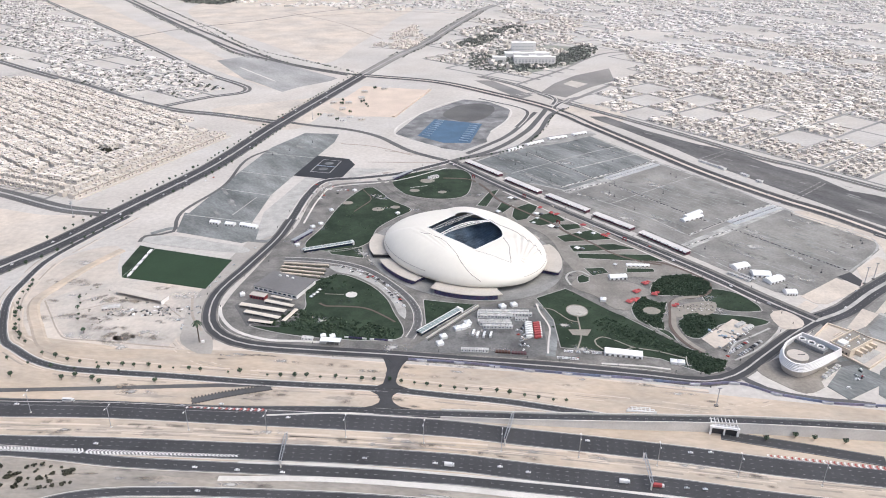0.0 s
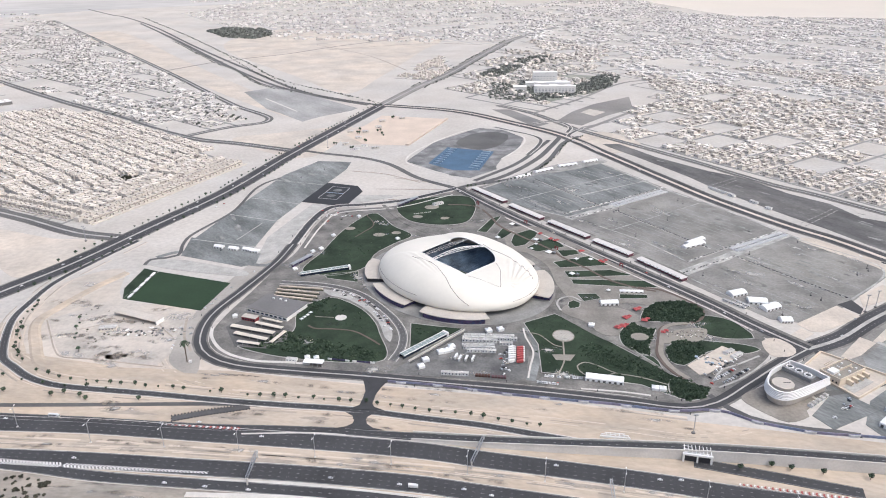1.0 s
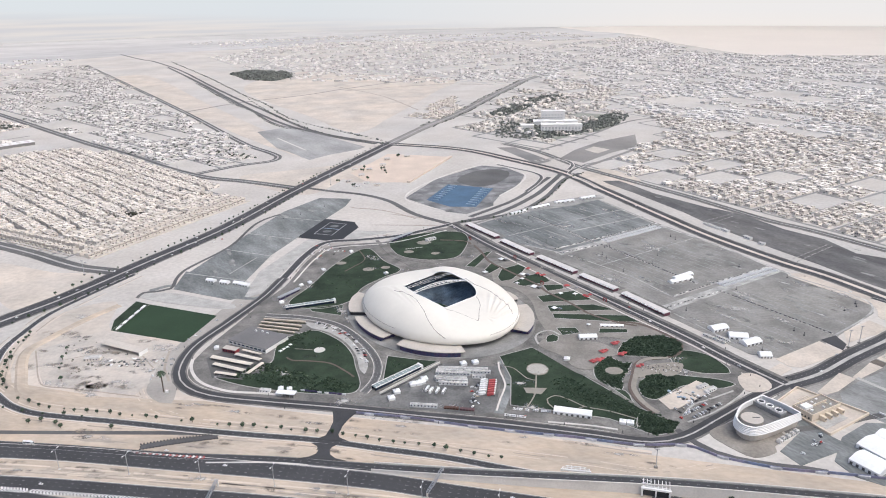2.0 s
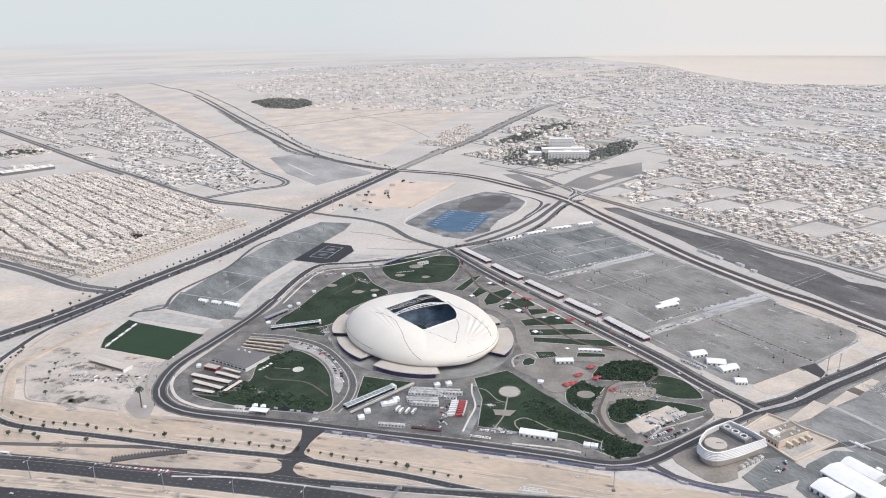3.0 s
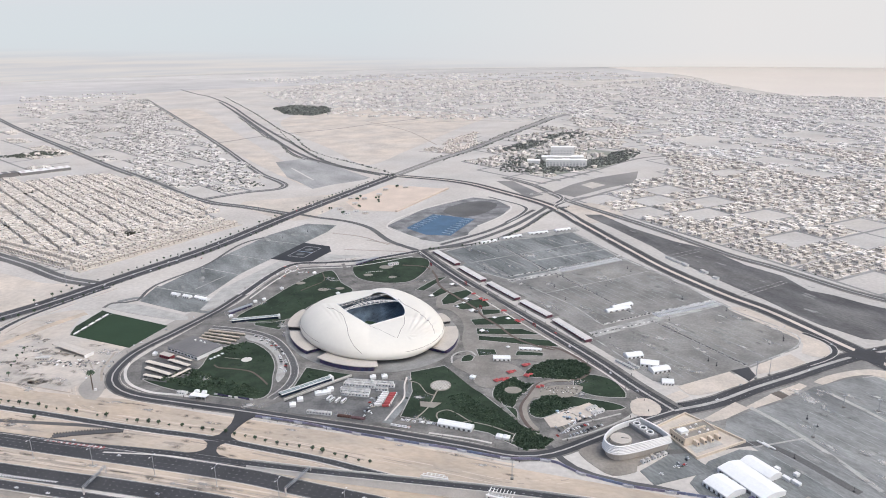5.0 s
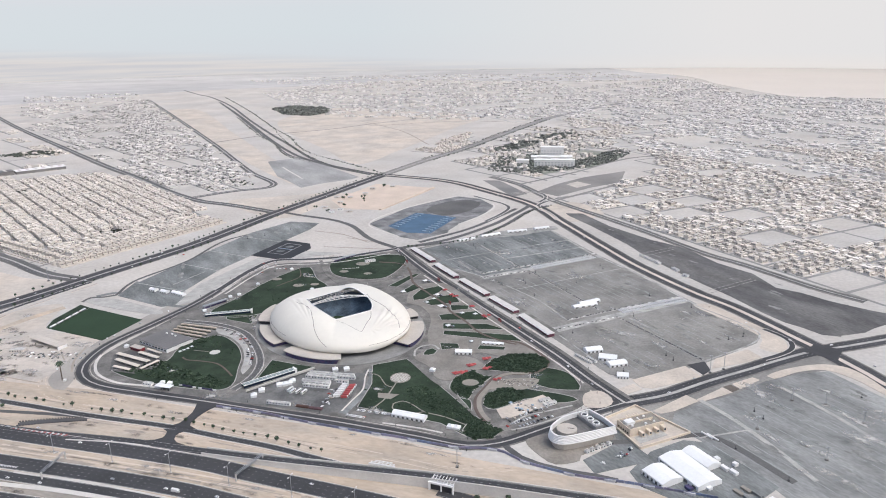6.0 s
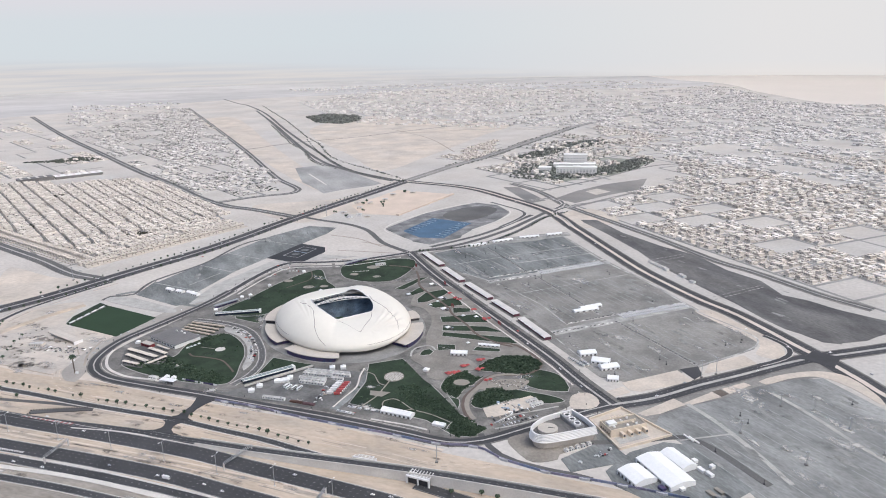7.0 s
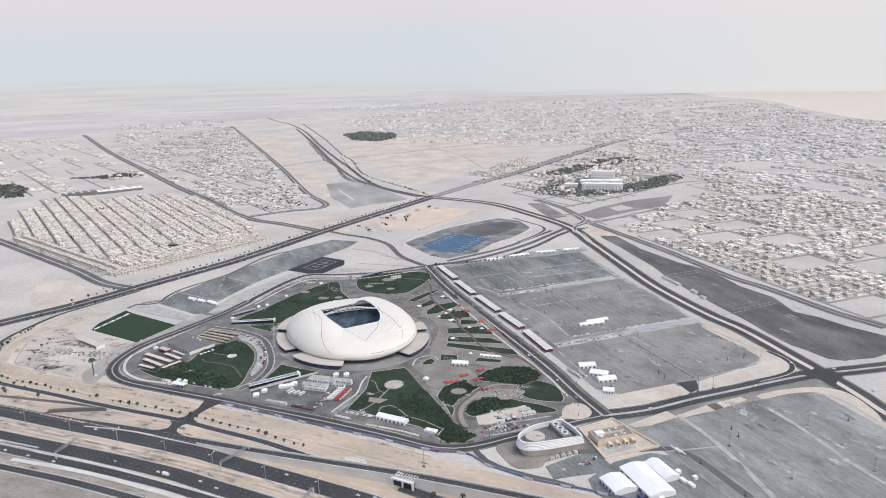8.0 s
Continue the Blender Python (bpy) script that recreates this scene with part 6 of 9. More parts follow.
slab("oval_yard", [(232.7, 344.6), (242.3, 352.5), (262, 358), (276.5, 340.4), (265.5, 330.9), (264.2, 325.3), (249.8, 320.6), (241.9, 327.7)], Z2, mat("grey_sand", (0.27, 0.245, 0.215), 0.95, 0.22, 0.05, 0.5), "sandy grey yard round the ribbed building", "yard")
road("oval_lane", [(215.0, 349.5), (218.2, 342.5), (222.0, 335.5), (229.2, 326.6), (238.8, 320.5), (250.1, 316.2), (261.9, 312.6), (272, 310.5), (284, 306.5)], 4.2, Z2, ASPHALT_OLD, "narrow dark lane curving behind the hoarding")
slab("oval_car_park", [(284.2, 373.5), (289, 375.2), (298, 357.4), (299.7, 343), (305.5, 333.9), (310.8, 332.9), (308.7, 328.6), (294.8, 322.6), (276.4, 314.6), (271.9, 312.4), (266.2, 326), (277.3, 335.8), (289.5, 347.1), (288.7, 356.9)], Z2, LOT, "dark asphalt staff car park", "car park", False)
slab("verge_west", [(-124.2, 473.5), (-89.4, 596.9), (-37.2, 736.8), (-10.4, 707.2), (-50.6, 651.7), (-79.7, 547), (-109.5, 451), (-101.6, 391.1), (-123.9, 409.5)], Z1 - 0.04, mat("grey_dirt", (0.36, 0.335, 0.305), 0.95, 0.14, 0.03, 0.5, 0.1), "grey trodden dirt verge", "ground")

# ---- buildings in and round the park ----


def quad_frame(p, q, r):
    """Origin, turn, length and depth of a plan rectangle from three corners in order."""
    turn = math.atan2(q[1] - p[1], q[0] - p[0])
    c, s = math.cos(-turn), math.sin(-turn)
    dx, dy = r[0] - q[0], r[1] - q[1]
    return turn, math.dist(p, q), dx * s + dy * c


# grey-roofed hall with white walls
wc = [(-85.4, 475), (-76.7, 495.9), (-46.3, 482), (-53.5, 457.4)]
turn, L, W = quad_frame(wc[0], wc[3], wc[2])
hall = tagged(thing("hall", wc[0][0], wc[0][1], 0, turn), "low white hall with a flat grey roof", "hall")
bm = bmesh.new()
box(bm, L / 2, W / 2, 0, L, abs(W), 3.4)
part("wall", bm, WHITE, hall, "white panel walls")
bm = bmesh.new()
box(bm, L / 2, W / 2, 3.4, L + 0.6, abs(W) + 0.6, 0.3)
part("roof", bm, ROOF_GREY, hall, "dark grey sheet roof")
for k in range(1, 9):
    part("roof_rib", box(bmesh.new(), L * k / 9, W / 2, 3.7, 0.12, abs(W), 0.06), ROOF_GREY, hall)
for k in range(9):
    part("window", box(bmesh.new(), L * (k + 0.5) / 9, -0.06, 1.2, L / 14, 0.1, 1.2), GLASS, hall)
for x, y in ((0.25, 0.8), (0.4, 0.85), (0.55, 0.82)):
    part("roof_unit", box(bmesh.new(), L * x, W * y, 3.7, 1.6, 1.2, 0.9), WHITE, hall, "white roof ventilation unit")

shed = tagged(thing("maroon_block", -80.5, 462.0, 0, -0.4), "small maroon block with a pale roof", "building")
part("wall", box(bmesh.new(), 0, 0, 0, 11.5, 5.0, 3.0), mat("maroon_panels", (0.22, 0.045, 0.05), 0.7, 0.15, 0.2, 1.0), shed, "maroon panel walls")
part("roof", box(bmesh.new(), 0, 0, 3.0, 11.9, 5.4, 0.25), ROOF_BEIGE, shed)
for k in range(5):
    part("window", box(bmesh.new(), -4.4 + 2.2 * k, -2.53, 0.9, 1.1, 0.1, 1.2), GLASS, shed)


def shade(a, b, width, high, material, label, roof_label, group, category="canopy", name="shade_canopy", gable=0.25, posts=5):
    """A long roof on posts between two plan points."""
    L = math.dist(a, b)
    ob = tagged(thing(name, a[0], a[1], Z3, math.atan2(b[1] - a[1], b[0] - a[0])), label, category, group)
    bm = bmesh.new()
    h = width / 2
    v = [bm.verts.new(p) for p in ((0, -h, high), (0, 0, high + gable), (0, h, high), (L, -h, high), (L, 0, high + gable), (L, h, high), (0, -h, high - 0.25), (0, h, high - 0.25), (L, -h, high - 0.25), (L, h, high - 0.25))]
    for f in ((0, 3, 4, 1), (1, 4, 5, 2), (0, 6, 8, 3), (2, 5, 9, 7), (0, 1, 2, 7, 6), (3, 8, 9, 5, 4), (6, 7, 9, 8)):
        bm.faces.new([v[i] for i in f])
    part("roof", bm, material, ob, roof_label)
    for k in range(posts):
        for s in (-1, 1):
            part("post", box(bmesh.new(), 0.4 + (L - 0.8) * k / (posts - 1), s * (h - 0.3), 0, 0.2, 0.2, high - 0.2), STEEL, ob)
    return ob


cn = [(-91.8, 451.3), (-59.5, 438.4), (-87.3, 440.8), (-62.8, 429.7), (-82.9, 428.6), (-66.7, 423.5), (-75.2, 454.6), (-54.7, 445), (-71.6, 460.9), (-56.5, 453.5), (-59.8, 425.2), (-52.2, 440.5)]
for k in range(0, 12, 2):
    w = (4.0, 3.6, 3.0, 3.4, 2.2, 3.0)[k // 2]
    shade(cn[k], cn[k + 1], w, 2.0, mat("cream_canvas", (0.62, 0.56, 0.48), 0.8, 0.08, 0.1, 0.8), "long cream-roofed shade canopy over parked cars", "cream sheet roof", "shade canopies by the hall")
slab("canopy_yard", [(-96, 452), (-86, 462), (-50, 446), (-50, 430), (-62, 420), (-84, 424)], Z4, ASPHALT_OLD, "dark yard under shade canopies", "yard", False)
tr = [(-67.8, 516), (-33, 508.6), (-69, 510.6), (-35.4, 501.5), (-69.4, 505), (-36.2, 495.4), (-69.6, 499.4), (-39, 490.2)]
for k in range(0, 8, 2):
    ob = tagged(mesh_ob("terrace_wall", bar(tr[k], tr[k + 1], 1.8, 0.0, 1.3), mat("terrace_stone", (0.52, 0.44, 0.36), 0.85, 0.15, 0.2, 1.2)), "long low beige terrace wall", "wall", "terraces")
    tagged(mesh_ob("terrace_bed", bar((tr[k][0] + 1, tr[k][1] - 2.0), (tr[k + 1][0] + 1, tr[k + 1][1] - 2.0), 1.6, 0.0, 0.55), LEAF_DRY), "dark planted strip between terraces", "hedge", "terrace beds")

# glazed galleries
for (a, b), w in (([(29.6, 402.7), (60.3, 431)], 4.6), ([(-54.1, 535.2), (-14.1, 547.5)], 4.0)):
    L = math.dist(a, b)
    g = tagged(thing("glazed_gallery", a[0], a[1], Z4, math.atan2(b[1] - a[1], b[0] - a[0])), "long glazed gallery with white frames", "gallery", "galleries")
    part("roof", box(bmesh.new(), L / 2, 0, 2.2, L, w, 0.2), mat("green_glass", (0.26, 0.31, 0.30), 0.25, 0.1, 0.2, 1.0), g, "pale green glass roof")
    for s in (-1, 1):
        part("eave", box(bmesh.new(), L / 2, s * w / 2, 2.1, L, 0.4, 0.5), WHITE, g, "white eave beam")
        part("glazing", box(bmesh.new(), L / 2, s * (w / 2 - 0.3), 0, L, 0.1, 2.1), GLASS, g)
    for k in range(12):
        part("rib", box(bmesh.new(), L * (k + 0.5) / 12, 0, 2.35, 0.18, w, 0.12), WHITE, g)
    part("end_frame", box(bmesh.new(), L - 0.4, 0, 0, 1.6, w + 0.6, 3.0), WHITE, g, "white end portal")
wa, wb = [(33.9, 397.3), (74, 436.8)]
tagged(mesh_ob("ramp_wall", bar(wa, wb, 0.8, 0, 1.6), CONCRETE), "pale concrete ramp wall", "wall", kind="structure")
tagged(mesh_ob("ramp_hedge", bar((wa[0] + 1.2, wa[1] - 1.6), (wb[0] + 1.2, wb[1] - 1.6), 1.0, 0, 0.9), ASPHALT_OLD), "dark ramp edge", "wall", kind="structure")


CABIN_ROOF = mat("dusty_sheet_roof", (0.62, 0.605, 0.58), 0.7, 0.25, 0.25, 1.2, tint=(0.40, 0.385, 0.36), patch=0.3)


def cabin(a, b, depth, high, material, label, group, name="site_cabin", cat="cabin"):
    """A row unit with a slightly proud roof and dark windows."""
    L = math.dist(a, b)
    ob = tagged(thing(name, a[0], a[1], Z3, math.atan2(b[1] - a[1], b[0] - a[0])), label, cat, group)
    part("body", box(bmesh.new(), L / 2, 0, 0, L, depth, high), material, ob)
    part("roof", box(bmesh.new(), L / 2, 0, high, L + 0.2, depth + 0.2, 0.14), CABIN_ROOF, ob, "dusty white sheet roof")
    for k in range(max(2, int(L / 2.2))):
        part("window", box(bmesh.new(), 0.9 + k * 2.1, -depth / 2 - 0.03, high * 0.4, 0.8, 0.06, high * 0.4), GLASS, ob)
    part("roof_unit", box(bmesh.new(), L * 0.3, 0, high + 0.14, 0.7, 0.7, 0.4), STEEL, ob, "grey roof unit")
    return ob


cb = [(72.5, 428.2), (107.5, 424.6), (71.5, 425.2), (109, 420.8), (71, 422.2), (95, 419), (70.2, 415.2), (92.4, 412.8), (71, 412.4), (92.6, 409.8), (73, 408.4), (92.8, 405.8), (96, 416), (105, 414.8), (54.5, 382), (72, 379.4)]
for k in range(0, len(cb), 2):
    (x0, y0), (x1, y1) = cb[k], cb[k + 1]
    n = max(2, round(math.dist(cb[k], cb[k + 1]) / 5.0))
    for q in range(n):
        p = (x0 + (x1 - x0) * (q + 0.03) / n, y0 + (y1 - y0) * (q + 0.03) / n)
        r = (x0 + (x1 - x0) * (q + 0.95) / n, y0 + (y1 - y0) * (q + 0.95) / n)
        cabin(p, r, 2.3, 2.0, WHITE, "white portable site cabin on asphalt", "site cabins in the truck yard")
st = [(76.1, 378.9), (85.5, 377.2), (86.1, 376.7), (95.4, 375.1)]
for (a, b), m in (((st[0], st[1]), mat("rusty_brown", (0.10, 0.055, 0.045), 0.85, 0.2, 0.3, 1.5)), ((st[2], st[3]), mat("dull_purple", (0.12, 0.07, 0.075), 0.85, 0.2, 0.3, 1.5))):
    n = 5
    for q in range(n):
        p = (a[0] + (b[0] - a[0]) * (q + 0.04) / n, a[1] + (b[1] - a[1]) * (q + 0.04) / n)
        r = (a[0] + (b[0] - a[0]) * (q + 0.92) / n, a[1] + (b[1] - a[1]) * (q + 0.92) / n)
        ob = tagged(thing("storage_crate", p[0], p[1], Z3, math.atan2(r[1] - p[1], r[0] - p[0])), "brown storage crate beside the road", "crate", "crates in the truck yard")
        L = math.dist(p, r)
        part("body", box(bmesh.new(), L / 2, 0, 0, L, 2.6, 0.9), m, ob)
        part("lid", box(bmesh.new(), L / 2, 0, 0.9, L * 0.96, 2.4, 0.12), m, ob)


def tent(x, y, size, high, material, label, group, turn=0.0, name="tent", open_=True):
    """A peaked canvas roof over a square frame, with a soft sag."""
    ob = tagged(thing(name, x, y, Z3, turn), label, "tent", group)
    bm = bmesh.new()
    rows = []
    for k, (f, z) in enumerate(((1.0, 0.55), (0.72, 0.64), (0.42, 0.76), (0.16, 0.92), (0.0, 1.0))):
        h = size / 2 * f
        rows.append([bm.verts.new((h * i, h * j, high * z)) for i, j in ((-1, -1), (1, -1), (1, 1), (-1, 1))] if f else [bm.verts.new((0, 0, high))])
    for p, q in zip(rows, rows[1:]):
        for i in range(4):
            bm.faces.new((p[i], p[(i + 1) % 4], q[(i + 1) % 4], q[i]) if len(q) == 4 else (p[i], p[(i + 1) % 4], q[0]))
    low = [bm.verts.new((size / 2 * i, size / 2 * j, high * 0.46)) for i, j in ((-1, -1), (1, -1), (1, 1), (-1, 1))]
    for i in range(4):
        bm.faces.new((low[i], low[(i + 1) % 4], rows[0][(i + 1) % 4], rows[0][i]))
    part("canvas", bm, material, ob)
    for i, j in ((-1, -1), (1, -1), (1, 1), (-1, 1)):
        part("pole", box(bmesh.new(), i * size * 0.48, j * size * 0.48, 0, 0.16, 0.16, high * 0.52), STEEL, ob)
    if not open_:
        part("side_wall", box(bmesh.new(), 0, 0, 0, size * 0.94, size * 0.94, high * 0.5), material, ob)
    return ob


CANVAS = mat("white_canvas", (0.80, 0.80, 0.79), 0.7, 0.04, 0.1, 0.8)
for x, y in [(55.5, 407.6), (59.5, 408.7), (61.9, 410.3), (63.3, 414), (42.1, 390.6), (45.2, 398.4), (90.6, 434.1), (99, 435.6)]:
    tent(x, y, 4.4, 3.4, CANVAS, "white peaked marquee tent on the paving", "white tents", 0.3, open_=False)
for x, y in [(164.5, 437.7), (184.5, 357.5), (188.9, 356.4)]:
    tent(x, y, 4.2, 3.0, CANVAS, "white peaked marquee tent by the lawn", "white tents", -0.3, open_=False)
for x, y in [(-32.5, 405.5), (-26.5, 404.5), (-92.5, 466.5)]:
    tent(x, y, 3.6, 3.2, CANVAS, "small white peaked tent on the lawn", "white tents", 0.2, open_=False)
for k, (x, y) in enumerate([(203.5, 460.6), (192.2, 448.5), (182.3, 434.6), (186.7, 436.3), (204.5, 443.7), (212, 425.8)]):
    tent(x, y - 1, 4.4 if k != 5 else 3.2, 2.0, RED, "red canvas sunshade on the plaza", "red sunshades", 0.35 + k * 0.2)
    tent(x + 3.0, y + 1.2, 3.0, 1.7, RED, "small red canvas sunshade on the plaza", "red sunshades", 0.35 + k * 0.2)
for k, (x, y) in enumerate([(136, 639.9), (152.3, 599.5), (158.9, 569.8), (169.3, 524.1), (117.9, 606.8), (150.2, 588.7), (144.8, 578.7), (191.5, 551.9), (179.4, 553.6), (191, 491.8)]):
    tent(x, y, (4.6, 4.4, 5.4, 4.2, 4.0, 2.8, 2.8, 3.4, 3.2, 2.8)[k], 2.2, CANVAS, "white food stall canopy among lawn strips", "white stall canopies", -0.9)
    if k < 4:
        kiosk = tagged(thing("kiosk", x + 3.4, y - 2.4, Z3, -0.9), "dark kiosk beside a white canopy", "kiosk", "kiosks")
        part("body", box(bmesh.new(), 0, 0, 0, 3.2, 2.2, 1.5), LOT_DARK, kiosk)
        part("counter", box(bmesh.new(), 0, 1.2, 0.6, 2.6, 0.3, 0.2), WHITE, kiosk)
        part("awning", box(bmesh.new(), 0, 1.4, 1.3, 3.2, 0.9, 0.1), BLUE_PALE, kiosk, "pale blue awning")
rnd = random.Random(61)
for x, y in [(159.1, 614.1), (166.4, 601.9), (169.6, 596.1), (185.9, 572), (188.1, 568.9), (199.5, 550.7), (202.3, 546.6)]:
    for k in range(2):
        tent(x + rnd.uniform(-2.2, 2.2), y + rnd.uniform(-3, 3), 3.2, 2.0, RED, "small red parasol stall", "red parasols", rnd.random())
for x, y in [(108.4, 700.7), (149.5, 642.5), (166.5, 576.4), (213.8, 536.6)]:
    gate = tagged(thing("banner_gate", x, y, Z3, -1.0), "dark red banner gate over the path", "gate", "banner gates")
    for s in (-1, 1):
        part("post", box(bmesh.new(), s * 1.5, 0, 0, 0.7, 0.7, 3.0), mat("dark_red_banner", (0.20, 0.035, 0.04), 0.7, 0.15, 0.3, 1.2), gate)
    part("beam", box(bmesh.new(), 0, 0, 2.6, 3.8, 0.6, 0.7), mat("dark_red_banner", (0.2, 0.035, 0.04)), gate)


def marquee(a, b, width, high, material, label, group, bays=6, name="marquee", rows=1):
    """A long gabled tent with bays, from a to b along its front."""
    L = math.dist(a, b)
    ob = tagged(thing(name, a[0], a[1], Z2, math.atan2(b[1] - a[1], b[0] - a[0])), label, "marquee", group)
    bm = bmesh.new()
    prof = [(0, 0), (0, high * 0.62), (width * 0.25, high * 0.86), (width * 0.5, high), (width * 0.75, high * 0.86), (width, high * 0.62), (width, 0)]
    cols = []
    for k in range(bays * 2 + 1):
        sag = 0.0 if k % 2 == 0 else 0.10
        cols.append([bm.verts.new((L * k / (bays * 2), y, max(0, z - (sag if z else 0)))) for y, z in prof])
    for p, q in zip(cols, cols[1:]):
        for i in range(len(prof) - 1):
            bm.faces.new((p[i], q[i], q[i + 1], p[i + 1]))
    bm.faces.new(cols[0][::-1]), bm.faces.new(cols[-1])
    bmesh.ops.recalc_face_normals(bm, faces=bm.faces[:])
    part("canvas", bm, material, ob)
    # black panels drawn where the open bays are in shade
    for k in range(bays):
        part("bay_shade", box(bmesh.new(), L * (k + 0.5) / bays, -0.05, 0, L / bays * 0.45, 0.08, high * 0.4), LOT_DARK, ob, "dark panel for the shade in an open bay")
    return ob


ma, mb_ = [(144, 369.2), (166.5, 362.7)]
marquee(ma, mb_, 6.5, 3.6, CANVAS, "long white marquee beside the park road", "marquees", 7)
ta, tb = [(179.2, 467.7), (192.7, 467.8)]
marquee(ta, tb, 6, 3.4, CANVAS, "white twin-peaked marquee on the plaza", "marquees", 4)
dk = [(199.5, 489.1), (217.5, 487.2)]
marquee(dk[0], dk[1], 3.2, 1.9, CANVAS, "low white tent by the lawn strip", "marquees", 5)
tl = [(283.2, 474.9), (296.4, 479.1), (290.7, 463.9), (304.3, 461), (298.3, 450.5), (312.1, 455.6), (301, 433.5), (309.3, 432.8)]
for k in range(0, 8, 2):
    marquee(tl[k], tl[k + 1], (8, 9, 8, 7)[k // 2], 3.4, CANVAS, "white event marquee on the car park edge", "marquees", 4)
br = [(273.9, 471.6), (285.1, 456.3), (282.6, 467.6), (289.1, 458.4)]
for k in (0, 2):
    (x0, y0), (x1, y1) = br[k], br[k + 1]
    n = 6 if k == 0 else 3
    for q in range(n):
        p = (x0 + (x1 - x0) * (q + 0.05) / n, y0 + (y1 - y0) * (q + 0.05) / n)
        r = (x0 + (x1 - x0) * (q + 0.85) / n, y0 + (y1 - y0) * (q + 0.85) / n)
        cabin(p, r, 2.0, 1.5, WHITE, "white ticket cabin at the car park edge", "ticket cabins")
for a, b in (((-46, 404.5), (-39, 403)),):
    cabin(a, b, 3.0, 1.7, WHITE, "white site cabin by the park road", "road cabins")
stage = shade((-34, 399.5), (-21, 397), 5.0, 2.6, CANVAS, "white-roofed open stage by the park road", "white tent roof", "stages", "stage", "stage")

# ---- security stalls along the avenue ----
for (x0, y0), (x1, y1) in (((105.6, 750.1), (135.2, 702.4)), ((138.8, 691.5), (164.8, 649.8)), ((170.2, 641.6), (198.4, 598.8)), ((202.1, 591.7), (226, 556.0)), ((229.9, 548.1), (254.6, 505.0))):
    L = math.hypot(x1 - x0, y1 - y0)
    row = tagged(thing("stall_row", x0, y0, Z2, math.atan2(y1 - y0, x1 - x0)), "long row of white-roofed entry stalls", "stalls", "stall rows along the avenue")
    part("roof", box(bmesh.new(), L / 2, 3.4, 2.5, L, 6.2, 0.25), mat("stall_roof", (0.62, 0.59, 0.56), 0.7, 0.08, 0.1, 0.8), row, "pale flat stall roof")
    part("back_wall", box(bmesh.new(), L / 2, 6.2, 0, L, 0.2, 2.5), WHITE, row)
    part("end_wall", box(bmesh.new(), L - 0.3, 3.4, 0, 0.5, 5.8, 2.4), mat("wine_panel", (0.13, 0.05, 0.07), 0.7, 0.1, 0.2, 1.0), row, "wine-coloured end panel")
    n = 13
    for k in range(n):
        part("stall_bay", box(bmesh.new(), L * (k + 0.5) / n, 0.9, 0, L / n * 0.55, 1.6, 2.1), mat("wine_panel", (0.13, 0.05, 0.07)), row)
        part("gable", box(bmesh.new(), L * (k + 0.5) / n, 0.1, 2.1, L / n * 0.8, 1.2, 0.5, 0, 0.6), CANVAS, row)
    tagged(mesh_ob("stall_paving", bar((x0 + 5, y0 + 3), (x1 + 5, y1 + 3), 16, 0.0, Z2 + 0.181), PAVING), "pale paving under the stalls", "pavement", kind="structure")

for pts in ([(-165, 622.7), (-101, 599.5)], [(-123, 618.4), (-107, 661)], [(-150, 690), (-92, 664)], [(-138, 740), (-76, 714)], [(-118, 800), (-52, 776)]):
    path(pts, 1.0, CONCRETE_OLD, "pale kerb line across the car park", Z2)
for pts, w in (([(316, 741), (360, 662), (382, 612), (394, 586)], 2.2), ([(272, 848), (316, 741)], 1.8), ([(392, 585), (429, 528), (421, 505), (371, 466)], 1.6), ([(108, 745), (160, 788), (270, 848)], 1.6), ([(164, 682), (197, 656)], 1.6), ([(150, 712), (250, 774), (292, 797)], 1.2), ([(228, 620), (340, 690)], 0.9), ([(212, 640), (250, 590), (272, 545)], 1.2), ([(262, 514), (292, 456)], 1.2)):
    path(pts, w, LANE, "pale dusty kerb along the car park", Z2 + 0.02)
# queue pens in the car parks: many short posts and rails
for a, b in ([(246.4, 687.2), (317.5, 731.9)], [(321.8, 565.5), (385.4, 600.4)]):
    L = math.dist(a, b)
    pen = tagged(thing("queue_pen", a[0], a[1], Z1, math.atan2(b[1] - a[1], b[0] - a[0])), "fenced queue pens of white barriers on a pale strip", "fence", "queue pens")
    part("strip", box(bmesh.new(), L / 2, 0, 0, L, 11, 0.12), LANE, pen, "pale concrete strip")
    for k in range(int(L / 2.4)):
        for s in (-3.4, 2.2):
            part("barrier", box(bmesh.new(), 1.2 + 2.4 * k, s, 0.1, 0.7, 4.4, 1.1), WHITE, pen)
        part("dark_rail", box(bmesh.new(), 2.4 + 2.4 * k, -0.6, 0.1, 0.5, 0.9, 0.8), DARK, pen)
for a, b, w in ((*[(193.6, 653.1), (324.1, 733.9)], 9.0), (*[(255.7, 517.7), (387.5, 598.9)], 10.0), (*[(214.5, 719.3), (310, 769.7)], 1.6)):
    LAYERS[0] += 1
    tagged(mesh_ob("car_park_lane", bar(a, b, w, 0, Z2 + 0.086 + 0.0013 * (LAYERS[0] % 61)), LANE), "pale concrete lane across the car park", "pavement", kind="structure")
for pts, w in (([(353.2, 403.9), (367.6, 380.8), (383.3, 345.7), (394.9, 313.2)], 3.4), ([(414.6, 426.5), (430.5, 397.9), (449.1, 357.4), (460.2, 337.2)], 3.0), ([(340.4, 355), (376.2, 367.5)], 1.4)):
    path(pts, w, CONCRETE_OLD, "pale sand drift along a kerb", Z2)
